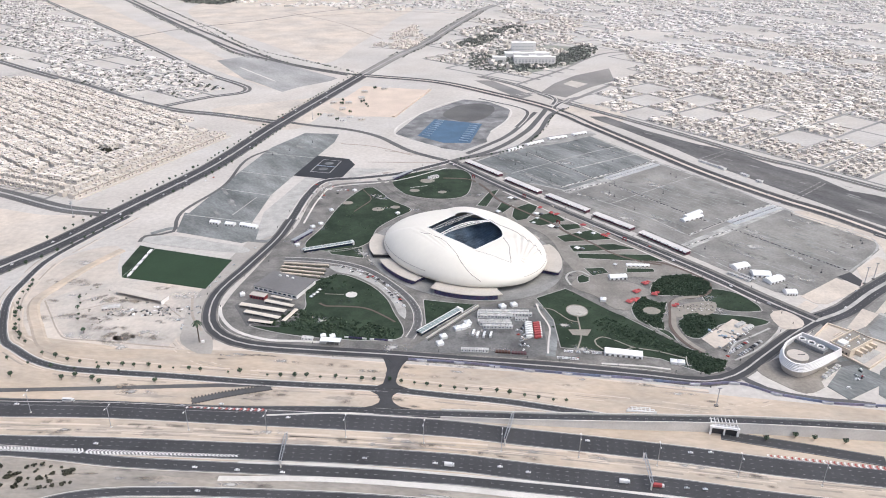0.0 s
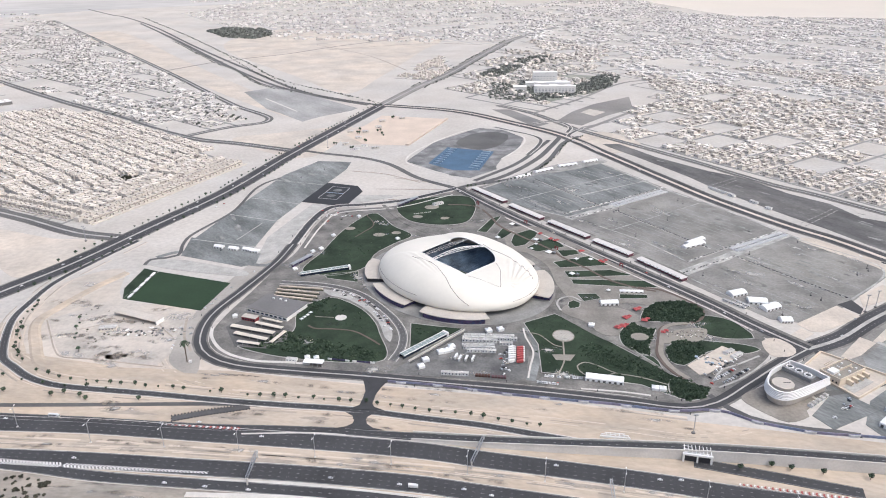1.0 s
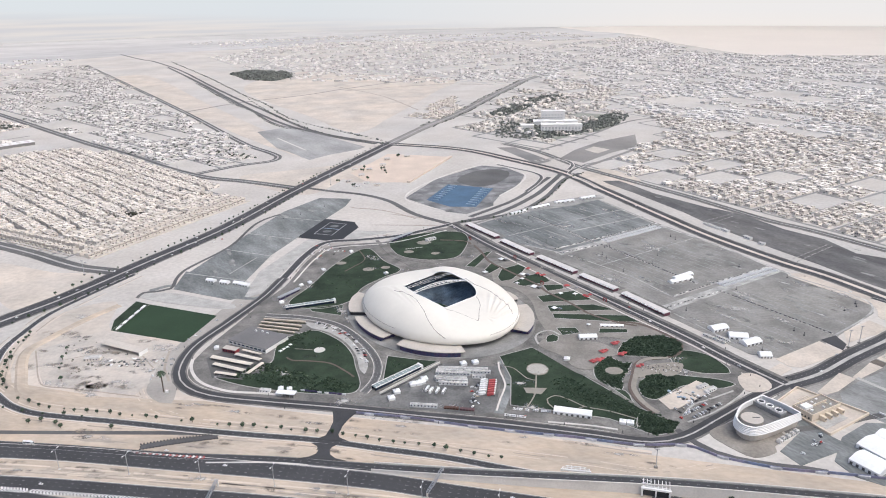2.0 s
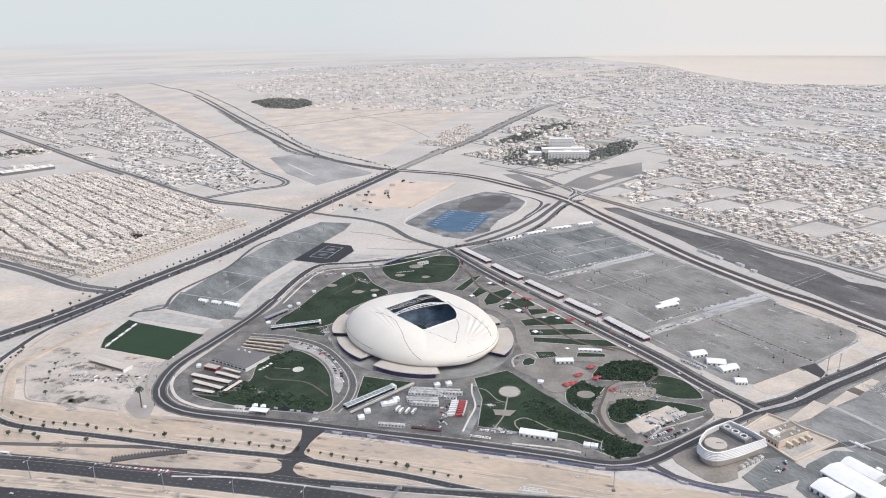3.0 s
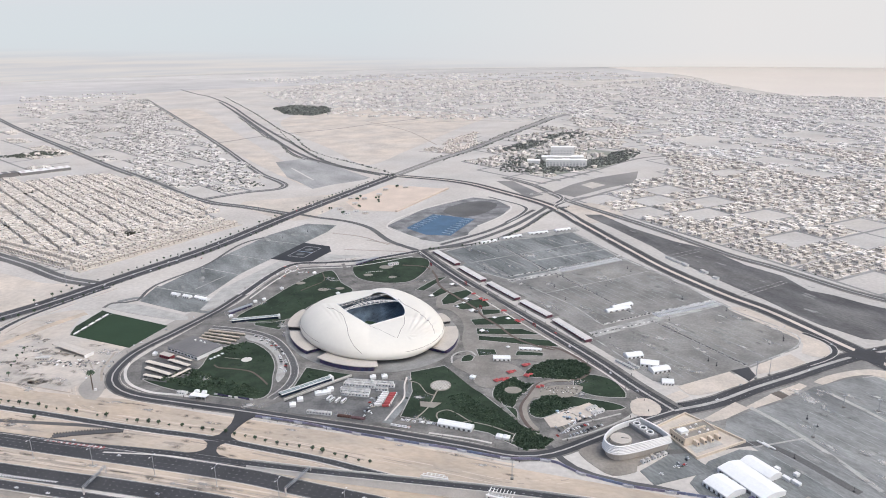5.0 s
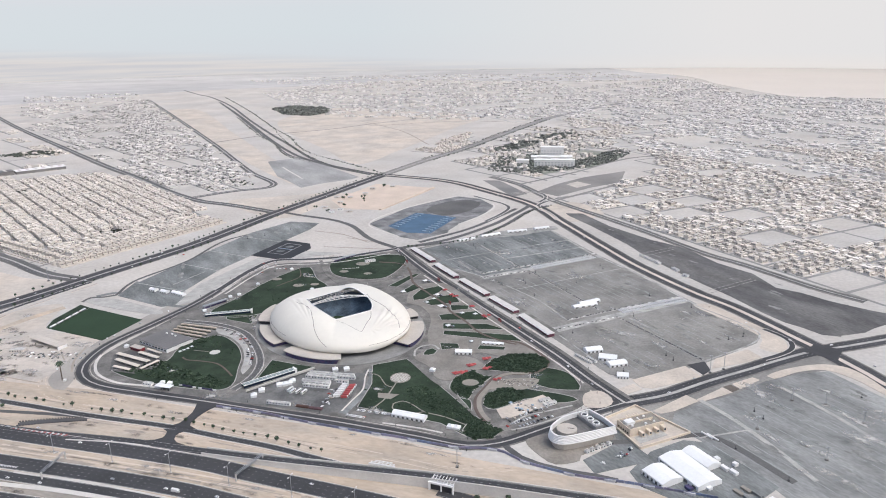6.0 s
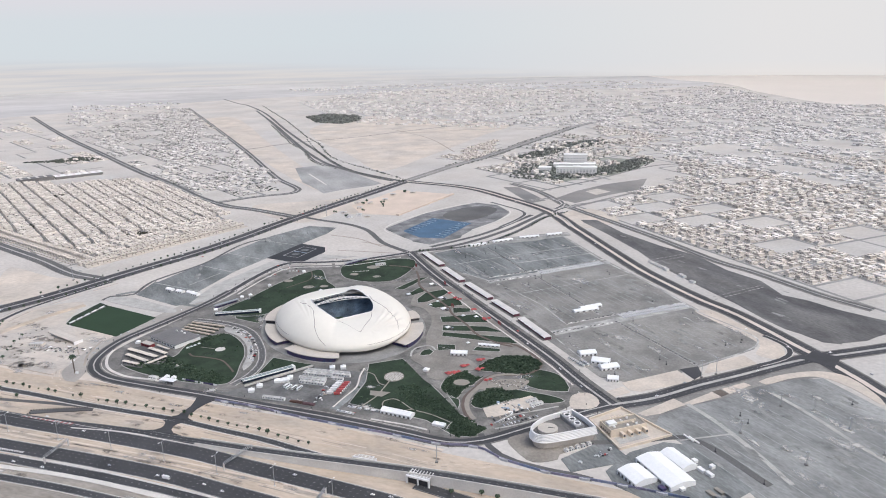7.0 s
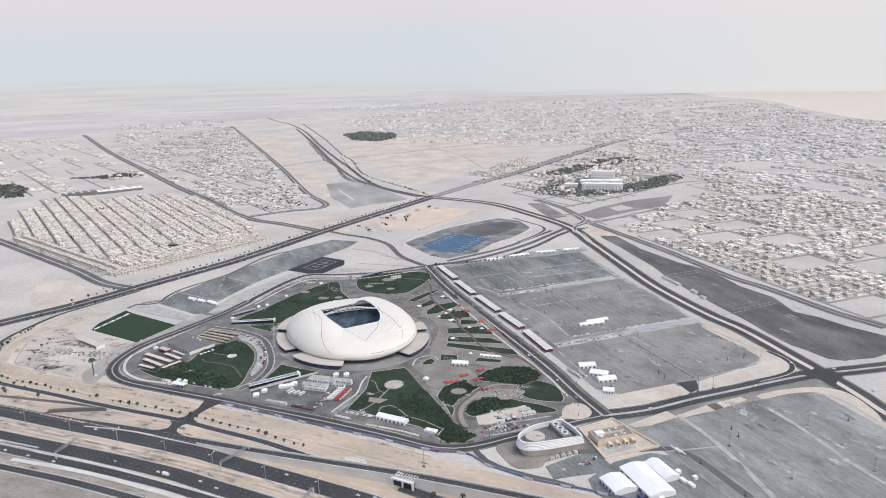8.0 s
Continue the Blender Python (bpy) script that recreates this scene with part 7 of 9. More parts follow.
lot_lines = [([(107.6, 742.8), (158.5, 785.5), (269.9, 846.6), (313.2, 740.1), (196.9, 658.1), (161, 684.3)], -1.0), ([(189.5, 637), (313.1, 712.4), (357.2, 660.3), (379.2, 611.9), (269.1, 537.2), (235.8, 565.5)], -1.0), ([(260.3, 517.7), (319.9, 550.5), (391.9, 583.8), (427.1, 527.2), (419.6, 505.4), (369.7, 465.8), (324.7, 432.4), (291.8, 453.4)], -1.0), ([(326.8, 370.8), (332, 385.4), (353.6, 400.6), (377.6, 413.3), (405.7, 434.9), (435.5, 449.2), (457.7, 454.3), (483.5, 405.9), (515.4, 343.7), (475.2, 270.4), (390.5, 256.1), (377.8, 285.5), (364.9, 313.9), (340.2, 352.9)], -1.0)]
DRIFT = mat("sand_drift", (0.36, 0.345, 0.32), 0.95, 0.3, 0.08, 0.6, tint=(0.24, 0.24, 0.235), patch=0.06)
dr = [(258.6, 679.9), (278.6, 652.6), (327.9, 551.7), (349.6, 513.7), (214.5, 719.3), (310, 769.7), (246.4, 751.3), (256.8, 728.7), (190.8, 729.5), (212.4, 698.5), (165.1, 710.2), (181.2, 678.8)]
for k in range(0, len(dr), 2):
    path([dr[k], tuple((dr[k][i] * 0.6 + dr[k + 1][i] * 0.4) for i in (0, 1)), dr[k + 1]], (2.6, 3.4, 1.4, 1.4, 2.2, 3.0)[k // 2], DRIFT, "pale sand drift on the car park", Z2)
fn = [(182.2, 782.8), (237.1, 683.7), (245.4, 673.1), (303.2, 569.3), (318.9, 550.5), (370.5, 467.7), (191.9, 666.6), (251.5, 701.8), (272.8, 543.1), (327.2, 575.9), (261, 521), (320.9, 554.2), (327.2, 575.9), (382.4, 606.1), (251.5, 701.8), (320.2, 744.1), (192.5, 653.1), (248.2, 680)]
for k in range(0, len(fn), 2):
    (x0, y0), (x1, y1) = fn[k], fn[k + 1]
    L = math.dist(fn[k], fn[k + 1])
    row = tagged(thing("barrier_row", x0, y0, Z2 + 0.1, math.atan2(y1 - y0, x1 - x0)), "row of low dark kerb blocks across the car park", "barrier", "barrier rows")
    part("kerb_strip", box(bmesh.new(), L / 2, 0, -0.15, L, 2.0 if k < 6 else 2.8, 0.2), CONCRETE_OLD, row, "pale kerb strip")
    rr, u = random.Random(300 + k), 0.5
    while u < L - 3:
        ln = rr.uniform(1.0, 2.6)
        part("block", box(bmesh.new(), u + ln / 2, rr.uniform(-0.1, 0.1), 0.05, ln, 0.5, 0.6), DARK if k < 6 or rr.random() < 0.6 else WHITE, row)
        u += ln + rr.uniform(0.8, 3.2)
cd = [(371.4, 745.4), (414.7, 772.4), (369.8, 733.3), (410, 761.7), (414.4, 625.1), (467.6, 662.9), (414.6, 617.6), (469.3, 657.9)]
for k in range(0, len(cd), 2):
    bm = bmesh.new()
    dashes(bm, [Vector((*cd[k], 0)), Vector((*cd[k + 1], 0))], 0, Z2 + 0.3, 4.5, 2.0, 1.4)
    tagged(mesh_ob("crossing_dashes", bm, DRIFT), "pale broken line across the black strip", "road marking", kind="structure")
wa, wb = [(369.1, 737.3), (379, 717.5)]
for k in range(9):
    f = k / 8
    cabin((wa[0] + (wb[0] - wa[0]) * f - 1.6, wa[1] + (wb[1] - wa[1]) * f - 1.0), (wa[0] + (wb[0] - wa[0]) * f + 1.6, wa[1] + (wb[1] - wa[1]) * f + 1.0), 2.0, 1.6, WHITE, "white container beside the black strip", "strip containers")
sc = [(380.8, 715.5), (383.8, 706), (394.1, 691.2), (398, 682.3), (400.6, 670.1), (404.4, 665)]
for k in range(0, 6, 2):
    cabin(sc[k], sc[k + 1], 3.4, 2.0, WHITE, "long white site cabin beside the black strip", "strip containers")
FAINT = mat("worn_marking", (0.34, 0.345, 0.342), 0.85, 0.25, 0.1, 0.9)
for k, (poly, ang) in enumerate(lot_lines):
    rnd = random.Random(70 + k)
    bm = bmesh.new()
    c, s = math.cos(ang), math.sin(ang)
    vs = [(-x * s + y * c) for x, y in poly]
    us = [(x * c + y * s) for x, y in poly]
    v = min(vs) + 5
    while v < max(vs):
        u = min(us)
        while u < max(us):
            ln = rnd.uniform(14, 40)
            q = [(u + du, v + dv) for du, dv in ((0, -0.26), (ln, -0.26), (ln, 0.26), (0, 0.26))]
            w = [(p * c - r * s, p * s + r * c) for p, r in q]
            if all(inside(x, y, poly) for x, y in w) and rnd.random() < 0.75:
                bm.faces.new([bm.verts.new((x, y, Z2 + 0.09)) for x, y in w])
            u += ln + 3
        v += 7.2
    tagged(mesh_ob("bay_lines", bm, FAINT), "faint worn parking bay lines", "road marking", kind="structure")
cl = [(-48.1, 771.4), (-28.8, 764.2), (-40.3, 726), (-60.6, 732.8)]
ct = tagged(mesh_ob("court_lines", bar(cl[0], cl[1], 0.8, Z2, Z2 + 0.15), MARK), "white painted court lines", "road marking", kind="structure")
for a, b in ((cl[1], cl[2]), (cl[2], cl[3]), (cl[3], cl[0])):
    part("line", bar(a, b, 0.8, Z2, Z2 + 0.154), MARK, ct)
mid_a = ((cl[0][0] + cl[3][0]) / 2, (cl[0][1] + cl[3][1]) / 2)
mid_b = ((cl[1][0] + cl[2][0]) / 2, (cl[1][1] + cl[2][1]) / 2)
part("line", bar(mid_a, mid_b, 1.2, Z2, Z2 + 0.158), BLUE_PALE, ct, "pale blue centre line")
for f in (0.27, 0.73):
    x, y = [(cl[0][i] + cl[1][i]) / 2 * (1 - f) + (cl[2][i] + cl[3][i]) / 2 * f for i in (0, 1)]
    part("court_patch", slab_bm([(x + 5 * math.cos(t), y + 4.2 * math.sin(t)) for t in [2 * math.pi * k / 24 for k in range(24)]], Z2 + 0.15, 0.1), LOT, ct, "pale worn patch")
bl = [(61.5, 856.4), (89.8, 930.2), (149, 904.6), (121.7, 821.8), (90.2, 824.9)]
ROWS_BLUE = 9
for k in range(ROWS_BLUE):
    f = (k + 0.5) / ROWS_BLUE
    for g0, g1 in ((0.08, 0.22), (0.78, 0.95)):
        a = [bl[0][i] * (1 - f) + bl[1][i] * f for i in (0, 1)]
        b = [bl[3][i] * (1 - f) + bl[2][i] * f for i in (0, 1)]
        p = [a[i] + (b[i] - a[i]) * g0 for i in (0, 1)]
        q = [a[i] + (b[i] - a[i]) * g1 for i in (0, 1)]
        tagged(mesh_ob("shade_sail", bar(p, q, 1.4, 0.2, 1.2), BLUE_PALE), "pale blue shade sail over a court", "canopy", "shade sails on the blue courts")
path([(84, 806), (34.4, 867), (73, 959), (141, 1036), (177, 1019), (199, 973), (184, 920), (154, 868)], 2.4, CONCRETE, "pale concrete edge of the yard", Z2)

bs = [(-19.1, 403.7), (-2.7, 399.6), (14.3, 396.3)]
for k in range(2):
    (x0, y0), (x1, y1) = bs[k], bs[k + 1]
    L = math.dist(bs[k], bs[k + 1])
    scr = tagged(thing("event_screen", x0, y0, Z2, math.atan2(y1 - y0, x1 - x0)), "long low blue printed screen beside the lawn", "screen", "event screens")
    for q in range(int(L / 3)):
        part("panel", box(bmesh.new(), 1.5 + 3 * q, 0, 0, 2.8, 0.25, 1.4), BANNER if q % 4 else WHITE, scr)

# pale worn patches blown over the car parks
for q, (poly, n) in enumerate((([(107.6, 742.8), (158.5, 785.5), (269.9, 846.6), (313.2, 740.1), (196.9, 658.1), (161, 684.3)], 6), ([(189.5, 637), (313.1, 712.4), (357.2, 660.3), (379.2, 611.9), (269.1, 537.2), (235.8, 565.5)], 8), ([(260.3, 517.7), (319.9, 550.5), (391.9, 583.8), (427.1, 527.2), (419.6, 505.4), (369.7, 465.8), (324.7, 432.4), (291.8, 453.4)], 8), ([(326.8, 370.8), (332, 385.4), (353.6, 400.6), (377.6, 413.3), (405.7, 434.9), (435.5, 449.2), (457.7, 454.3), (483.5, 405.9), (515.4, 343.7), (475.2, 270.4), (390.5, 256.1), (377.8, 285.5), (364.9, 313.9), (340.2, 352.9)], 9), ([(299.8, 930.6), (326.1, 920.7), (364.9, 849.8), (420.1, 765.8), (469.5, 690.5), (515.6, 629.2), (466.5, 535.3), (446.3, 578.4), (416.6, 628.1), (374.8, 719.4), (335.1, 810.4)], 5), ([(-75.4, 876.2), (-33.9, 868.8), (-38.4, 836.2), (-64.6, 759), (-93.9, 667.5), (-104.3, 593), (-134.1, 592.8), (-160.8, 597.3), (-166, 612.8), (-135.3, 730.9), (-110.1, 818.7)], 5))):
    rr = random.Random(400 + q)
    bm = bmesh.new()
    for x, y, r in fill(poly, n * 3, 1.2, 5.5, 410 + q):
        m, lean = 18, -1.0 + rr.uniform(-0.2, 0.2)
        jag = [rr.uniform(0.5, 1.2) for _ in range(m)]
        pts = []
        for k in range(m):
            u, v = r * 2.0 * jag[k] * math.cos(2 * math.pi * k / m), r * 0.55 * jag[k] * math.sin(2 * math.pi * k / m)
            pts.append((x + u * math.cos(lean) - v * math.sin(lean), y + u * math.sin(lean) + v * math.cos(lean)))
        if all(inside(px, py, poly) for px, py in pts):
            LAYERS[0] += 1
            bm.faces.new([bm.verts.new((px, py, Z2 + 0.10 + 0.004 * (LAYERS[0] % 17))) for px, py in pts])
    tagged(mesh_ob("worn_patches", bm, mat("worn_asphalt", (0.21, 0.21, 0.203), 0.9, 0.3, 0.1, 0.9, tint=(0.30, 0.295, 0.28), patch=0.08)), "pale worn patches on the asphalt", "stain", kind="stuff")

# soft-edged drifts of blown sand, and dark scrapes


def soft(name, color, most):
    m = bpy.data.materials.new(name)
    m.use_nodes = True
    n, l = m.node_tree.nodes, m.node_tree.links
    b, out = n["Principled BSDF"], n["Material Output"]
    b.inputs["Roughness"].default_value, b.inputs["Base Color"].default_value = 0.95, (*color, 1)
    tc, geo = n.new("ShaderNodeTexCoord"), n.new("ShaderNodeNewGeometry")
    mid = n.new("ShaderNodeVectorMath")
    mid.operation, mid.inputs[1].default_value = "SUBTRACT", (0.5, 0.5, 0.0)
    far = n.new("ShaderNodeVectorMath")
    far.operation = "LENGTH"
    l.new(tc.outputs["Generated"], mid.inputs[0])
    flat = n.new("ShaderNodeVectorMath")
    flat.operation, flat.inputs[1].default_value = "MULTIPLY", (1, 1, 0)
    l.new(mid.outputs[0], flat.inputs[0]), l.new(flat.outputs[0], far.inputs[0])
    fall = n.new("ShaderNodeMapRange")
    fall.interpolation_type = "SMOOTHSTEP"
    for socket, value in zip(("From Min", "From Max", "To Min", "To Max"), (0.5, 0.05, 0.0, 1.0)):
        fall.inputs[socket].default_value = value
    l.new(far.outputs["Value"], fall.inputs["Value"])
    grain = n.new("ShaderNodeTexNoise")
    grain.inputs["Scale"].default_value, grain.inputs["Detail"].default_value = 0.16, 7
    l.new(geo.outputs["Position"], grain.inputs["Vector"])
    cut = n.new("ShaderNodeMapRange")
    for socket, value in zip(("From Min", "From Max", "To Min", "To Max"), (0.42, 0.62, 0.0, most)):
        cut.inputs[socket].default_value = value
    l.new(grain.outputs["Fac"], cut.inputs["Value"])
    mul = n.new("ShaderNodeMath")
    mul.operation = "MULTIPLY"
    l.new(fall.outputs[0], mul.inputs[0]), l.new(cut.outputs[0], mul.inputs[1])
    l.new(mul.outputs[0], b.inputs["Alpha"])
    return m


BLOWN, BLOWN_DARK, OILY = soft("blown_sand", (0.56, 0.54, 0.51), 0.8), soft("scraped_dirt", (0.25, 0.215, 0.18), 0.8), soft("oil_stain", (0.06, 0.06, 0.062), 0.4)
DRIFTS = [0]


def drift(x, y, long, wide, turn, z, material, label):
    DRIFTS[0] += 1
    me = bpy.data.meshes.new("drift")
    me.from_pydata([(a * long / 2, b * wide / 2, 0) for a, b in ((-1, -1), (1, -1), (1, 1), (-1, 1))], [], [(0, 1, 2, 3)])
    me.materials.append(material)
    ob = new("drift", me)
    ob.matrix_basis = pose(x, y, z + 0.004 * (DRIFTS[0] % 23), 0, 0, math.degrees(turn))
    return tagged(ob, label, "stain", kind="stuff")


for q, (poly, ang) in enumerate(lot_lines):
    rr = random.Random(500 + q)
    for x, y, r in fill(poly, 20, 9, 26, 510 + q):
        drift(x, y, r * rr.uniform(1.2, 2.0), r * rr.uniform(0.3, 0.7), ang + rr.choice((0, 0, 0, 0.55)) + rr.uniform(-0.1, 0.1), Z2 + 0.16, BLOWN if rr.random() < 0.68 else OILY, "soft drift of sand or oil on the car park")
for x, y, r in [(381.7, 382.4, 16), (435.4, 401.7, 14), (452.9, 380.9, 12), (409, 425.9, 20), (467.5, 381.4, 22), (411, 341, 14), (457, 351, 16), (404, 352, 12)]:
    drift(x, y, r, r * 0.7, -0.6, Z2 + 0.27, BLOWN, "pale sand blown round a mast foot")
rr = random.Random(530)
for pts, off, n in (([(-205, 331), (-143, 326), (-81, 316), (-20, 306), (40, 295), (120, 274), (200, 252)], 6, 34), ([(-150, 360), (-60, 346), (0, 338), (60, 322)], 5, 14), ([(-190, 290), (-100, 283), (-20, 270), (60, 250)], 8, 18), ([(-95, 391), (0, 371), (110, 345), (200, 322)], 9, 26)):
    ln = glide(pts, 3)
    for _ in range(n):
        i = rr.randrange(len(ln) - 1)
        d = ln[i + 1] - ln[i]
        drift(ln[i].x, ln[i].y + rr.uniform(-off, off), rr.uniform(8, 30), rr.uniform(2, 5.5), math.atan2(d.y, d.x) + rr.uniform(-0.06, 0.06), 0.14, BLOWN_DARK if rr.random() < 0.7 else BLOWN, "soft scraped patch in the sand")
for x, y, r in fill([(-228, 472), (-192, 502), (-125, 474), (-126, 410), (-198, 420)], 24, 8, 20, 531) + fill([(-250, 470), (-205, 555), (-190, 500), (-120, 400), (-215, 408)], 16, 8, 22, 532):
    drift(x, y, r * 1.5, r * 0.6, rr.uniform(-0.6, 0.3), 0.2, BLOWN_DARK if rr.random() < 0.6 else BLOWN, "soft trodden patch in the sand")
for x, y, r in fill([(-60, 590), (-36, 686), (28, 700), (87, 740), (180, 585), (255, 465), (275, 400), (214, 348), (110, 366), (-78, 408), (-102, 440)], 60, 9, 20, 533):
    drift(x, y, r * 1.5, r * 0.7, rr.uniform(-1.2, 0.4), Z3 + 0.085, BLOWN if rr.random() < 0.6 else OILY, "soft worn patch on the paving")

# ---- the round ribbed building by the park corner ----
rim_pts = [(273.8, 369.8), (257.2, 359.7), (249.5, 349.7), (247.5, 343.3), (249.9, 337), (255.2, 335.2), (265.3, 338.6), (287.9, 349.5), (282, 360.1)]
ox, oy = 264.0, 350.0
oval = tagged(thing("ribbed_building", ox, oy), "white ribbed teardrop building with an open roof yard", "building")
oval.scale = (1, 1, 1.22)
outline = [(p.x - ox, p.y - oy) for p in glide([rim_pts[0], rim_pts[0], *rim_pts[1:7], rim_pts[7], rim_pts[7], rim_pts[8]], 2.0, True)]
keep = []
for p in outline:
    if not keep or math.dist(p, keep[-1]) > 0.5:
        keep.append(p)
outline = keep


def loop(scale, z, bm, grow=0.0):
    out = []
    for x, y in outline:
        d = math.hypot(x, y)
        k = scale * (d + grow) / d
        out.append(bm.verts.new((x * k, y * k, z)))
    return out


def ring_band(levels, material, name, label):
    bm = bmesh.new()
    rows = [loop(sc, z, bm, gr) for sc, z, gr in levels]
    n = len(outline)
    for p, q in zip(rows, rows[1:]):
        for i in range(n):
            bm.faces.new((p[i], p[(i + 1) % n], q[(i + 1) % n], q[i]))
    bmesh.ops.recalc_face_normals(bm, faces=bm.faces[:])
    return part(name, bm, material, oval, label)


ring_band([(0.93, 0, 0), (0.96, 2.6, 0), (1.0, 4.2, 0)], ROOF_BEIGE, "base_wall", "beige tapered base wall")
for k in range(6):
    z = 4.0 + k * 0.72
    g = 1.3 - 0.25 * k
    ring_band([(1, z, g - 0.9), (1, z, g), (1, z + 0.48, g + 0.05), (1, z + 0.68, g - 0.35), (1, z + 0.68, g - 0.9)], WHITE, "rib", "white horizontal facade rib")
ring_band([(1, 5.2, -0.8), (1, 8.2, -0.8), (1, 8.3, 0.2), (1, 8.0, 0.3)], WHITE, "parapet", "white parapet")
bm = bmesh.new()
vs = loop(1, 5.6, bm, -0.6)
fc = bm.faces.new(vs)
bmesh.ops.triangulate(bm, faces=[fc])
part("roof_deck", bm, LOT_DARK, oval, "dark grey roof deck")
(qx, qy), = [(258, 347)]
bm = slab_bm([(qx - ox + 6.3 * math.cos(t), qy - oy + 6.3 * math.sin(t)) for t in [2 * math.pi * k / 40 for k in range(40)]], 7.2, 1.8)
part("round_tank", bm, ROOF_BEIGE, oval, "round cream tank lid")
part("tank_slot", box(bmesh.new(), qx - ox + 2.4, qy - oy + 0.2, 7.2, 4.2, 0.5, 0.1, -0.1), DARK, oval)
pa, pb = [(268.7, 365.9), (278.1, 350.9)]
turn = math.atan2(pb[1] - pa[1], pb[0] - pa[0])
mx, my = (pa[0] + pb[0]) / 2 - ox, (pa[1] + pb[1]) / 2 - oy
plant_box = part("plant_block", box(bmesh.new(), mx, my, 5.6, math.dist(pa, pb) + 1, 6.2, 1.9, turn), mat("plant_grey", (0.27, 0.27, 0.265), 0.7, 0.1, 0.2, 1.0), oval, "grey cooling plant")
for k in range(3):
    f = (k + 0.5) / 3
    cx, cy = pa[0] + (pb[0] - pa[0]) * f - ox, pa[1] + (pb[1] - pa[1]) * f - oy
    bm = bmesh.new()
    strip(bm, [Vector((cx + 2.0 * math.cos(t), cy + 2.0 * math.sin(t), 0)) for t in [2 * math.pi * q / 24 for q in range(25)]], 0.3, -0.3, 8.1, 0.7)
    part("fan_ring", bm, WHITE, plant_box, "pale fan ring")
    part("fan_mouth", slab_bm([(cx + 1.75 * math.cos(t), cy + 1.75 * math.sin(t)) for t in [2 * math.pi * q / 20 for q in range(20)]], 7.6, 0.1), DARK, plant_box, "dark fan mouth")
for k in range(14):
    i = int(len(outline) * (0.02 + 0.22 * k / 14))
    x, y = outline[i]
    part("screen_fin", box(bmesh.new(), x * 0.95, y * 0.95, 5.6, 0.25, 0.5, 2.5, math.atan2(y, x)), WHITE, oval, "white screen fin")

# ---- beige villa with a walled yard ----
vc = [(292.2, 366.2), (297.7, 353.5), (321.1, 365.6), (315.6, 380)]
turn, L, W = quad_frame(vc[0], vc[1], vc[2])
ang = math.atan2(vc[2][1] - vc[1][1], vc[2][0] - vc[1][0])
BEIGE = mat("beige_render", (0.66, 0.57, 0.46), 0.85, 0.08, 0.1, 0.8)
vil = tagged(thing("villa", vc[1][0], vc[1][1], 0, ang), "beige two-storey villa with stepped bays", "villa")
LL, WW = math.dist(vc[1], vc[2]), math.dist(vc[0], vc[1])
part("wall", box(bmesh.new(), LL / 2, WW / 2, 0, LL, WW, 4.4), BEIGE, vil, "beige rendered walls")
part("roof", box(bmesh.new(), LL / 2, WW / 2, 4.4, LL - 1.0, WW - 1.0, 0.1), PATHWAY, vil, "dusty flat roof")
for x, y, sx, sy in ((LL / 2, 0.3, LL, 0.5), (LL / 2, WW - 0.3, LL, 0.5), (0.3, WW / 2, 0.5, WW), (LL - 0.3, WW / 2, 0.5, WW)):
    part("parapet", box(bmesh.new(), x, y, 4.4, sx, sy, 0.9), BEIGE, vil)
part("roof_room", box(bmesh.new(), LL * 0.2, WW * 0.6, 4.5, 6, 4.6, 1.6), WHITE, vil, "pale roof room")
vr = random.Random(77)
for k in range(11):
    part("roof_unit", box(bmesh.new(), LL * vr.uniform(0.12, 0.9), WW * vr.uniform(0.15, 0.85), 4.5, vr.uniform(0.8, 2.0), vr.uniform(0.8, 1.6), vr.uniform(0.5, 1.2)), WHITE if k % 3 else BEIGE, vil, "pale roof unit")
part("roof_screen", box(bmesh.new(), LL * 0.5, WW * 0.5, 4.5, LL * 0.7, 0.3, 1.3), BEIGE, vil)
for k in range(5):
    part("pergola_beam", box(bmesh.new(), LL * 0.35 + 2.0 * k, WW + 1.6, 4.2, 0.6, 3.4, 0.4), BEIGE, vil)
for k in range(4):
    x = LL * (0.28 + 0.21 * k)
    bay = part("bay", box(bmesh.new(), x, -2.0, 0, 2.0, 4.0, 3.4), BEIGE, vil, "stepped beige bay")
    part("window", box(bmesh.new(), x, -4.06, 1.6, 1.2, 0.1, 1.2), GLASS, bay)
for k in range(5):
    part("window", box(bmesh.new(), -0.06, WW * (0.15 + 0.17 * k), 1.4, 0.1, 0.9, 1.2), GLASS, vil)
vy = [(285.3, 374.7), (307.3, 392.6), (336.2, 360.2), (301.9, 340)]
slab("villa_yard_ground", vy, Z3 + 0.04, PAD, "sandy villa yard", "yard", False)
slab("villa_terrace", [(303, 346), (322, 357), (318, 363), (300, 353)], Z4 + 0.05, CONCRETE_OLD, "grey villa terrace", "yard", False)
for k in range(4):
    tagged(mesh_ob("yard_wall", bar(vy[k], vy[(k + 1) % 4], 0.8, 0, 1.7), BEIGE), "beige yard wall", "wall", kind="structure")

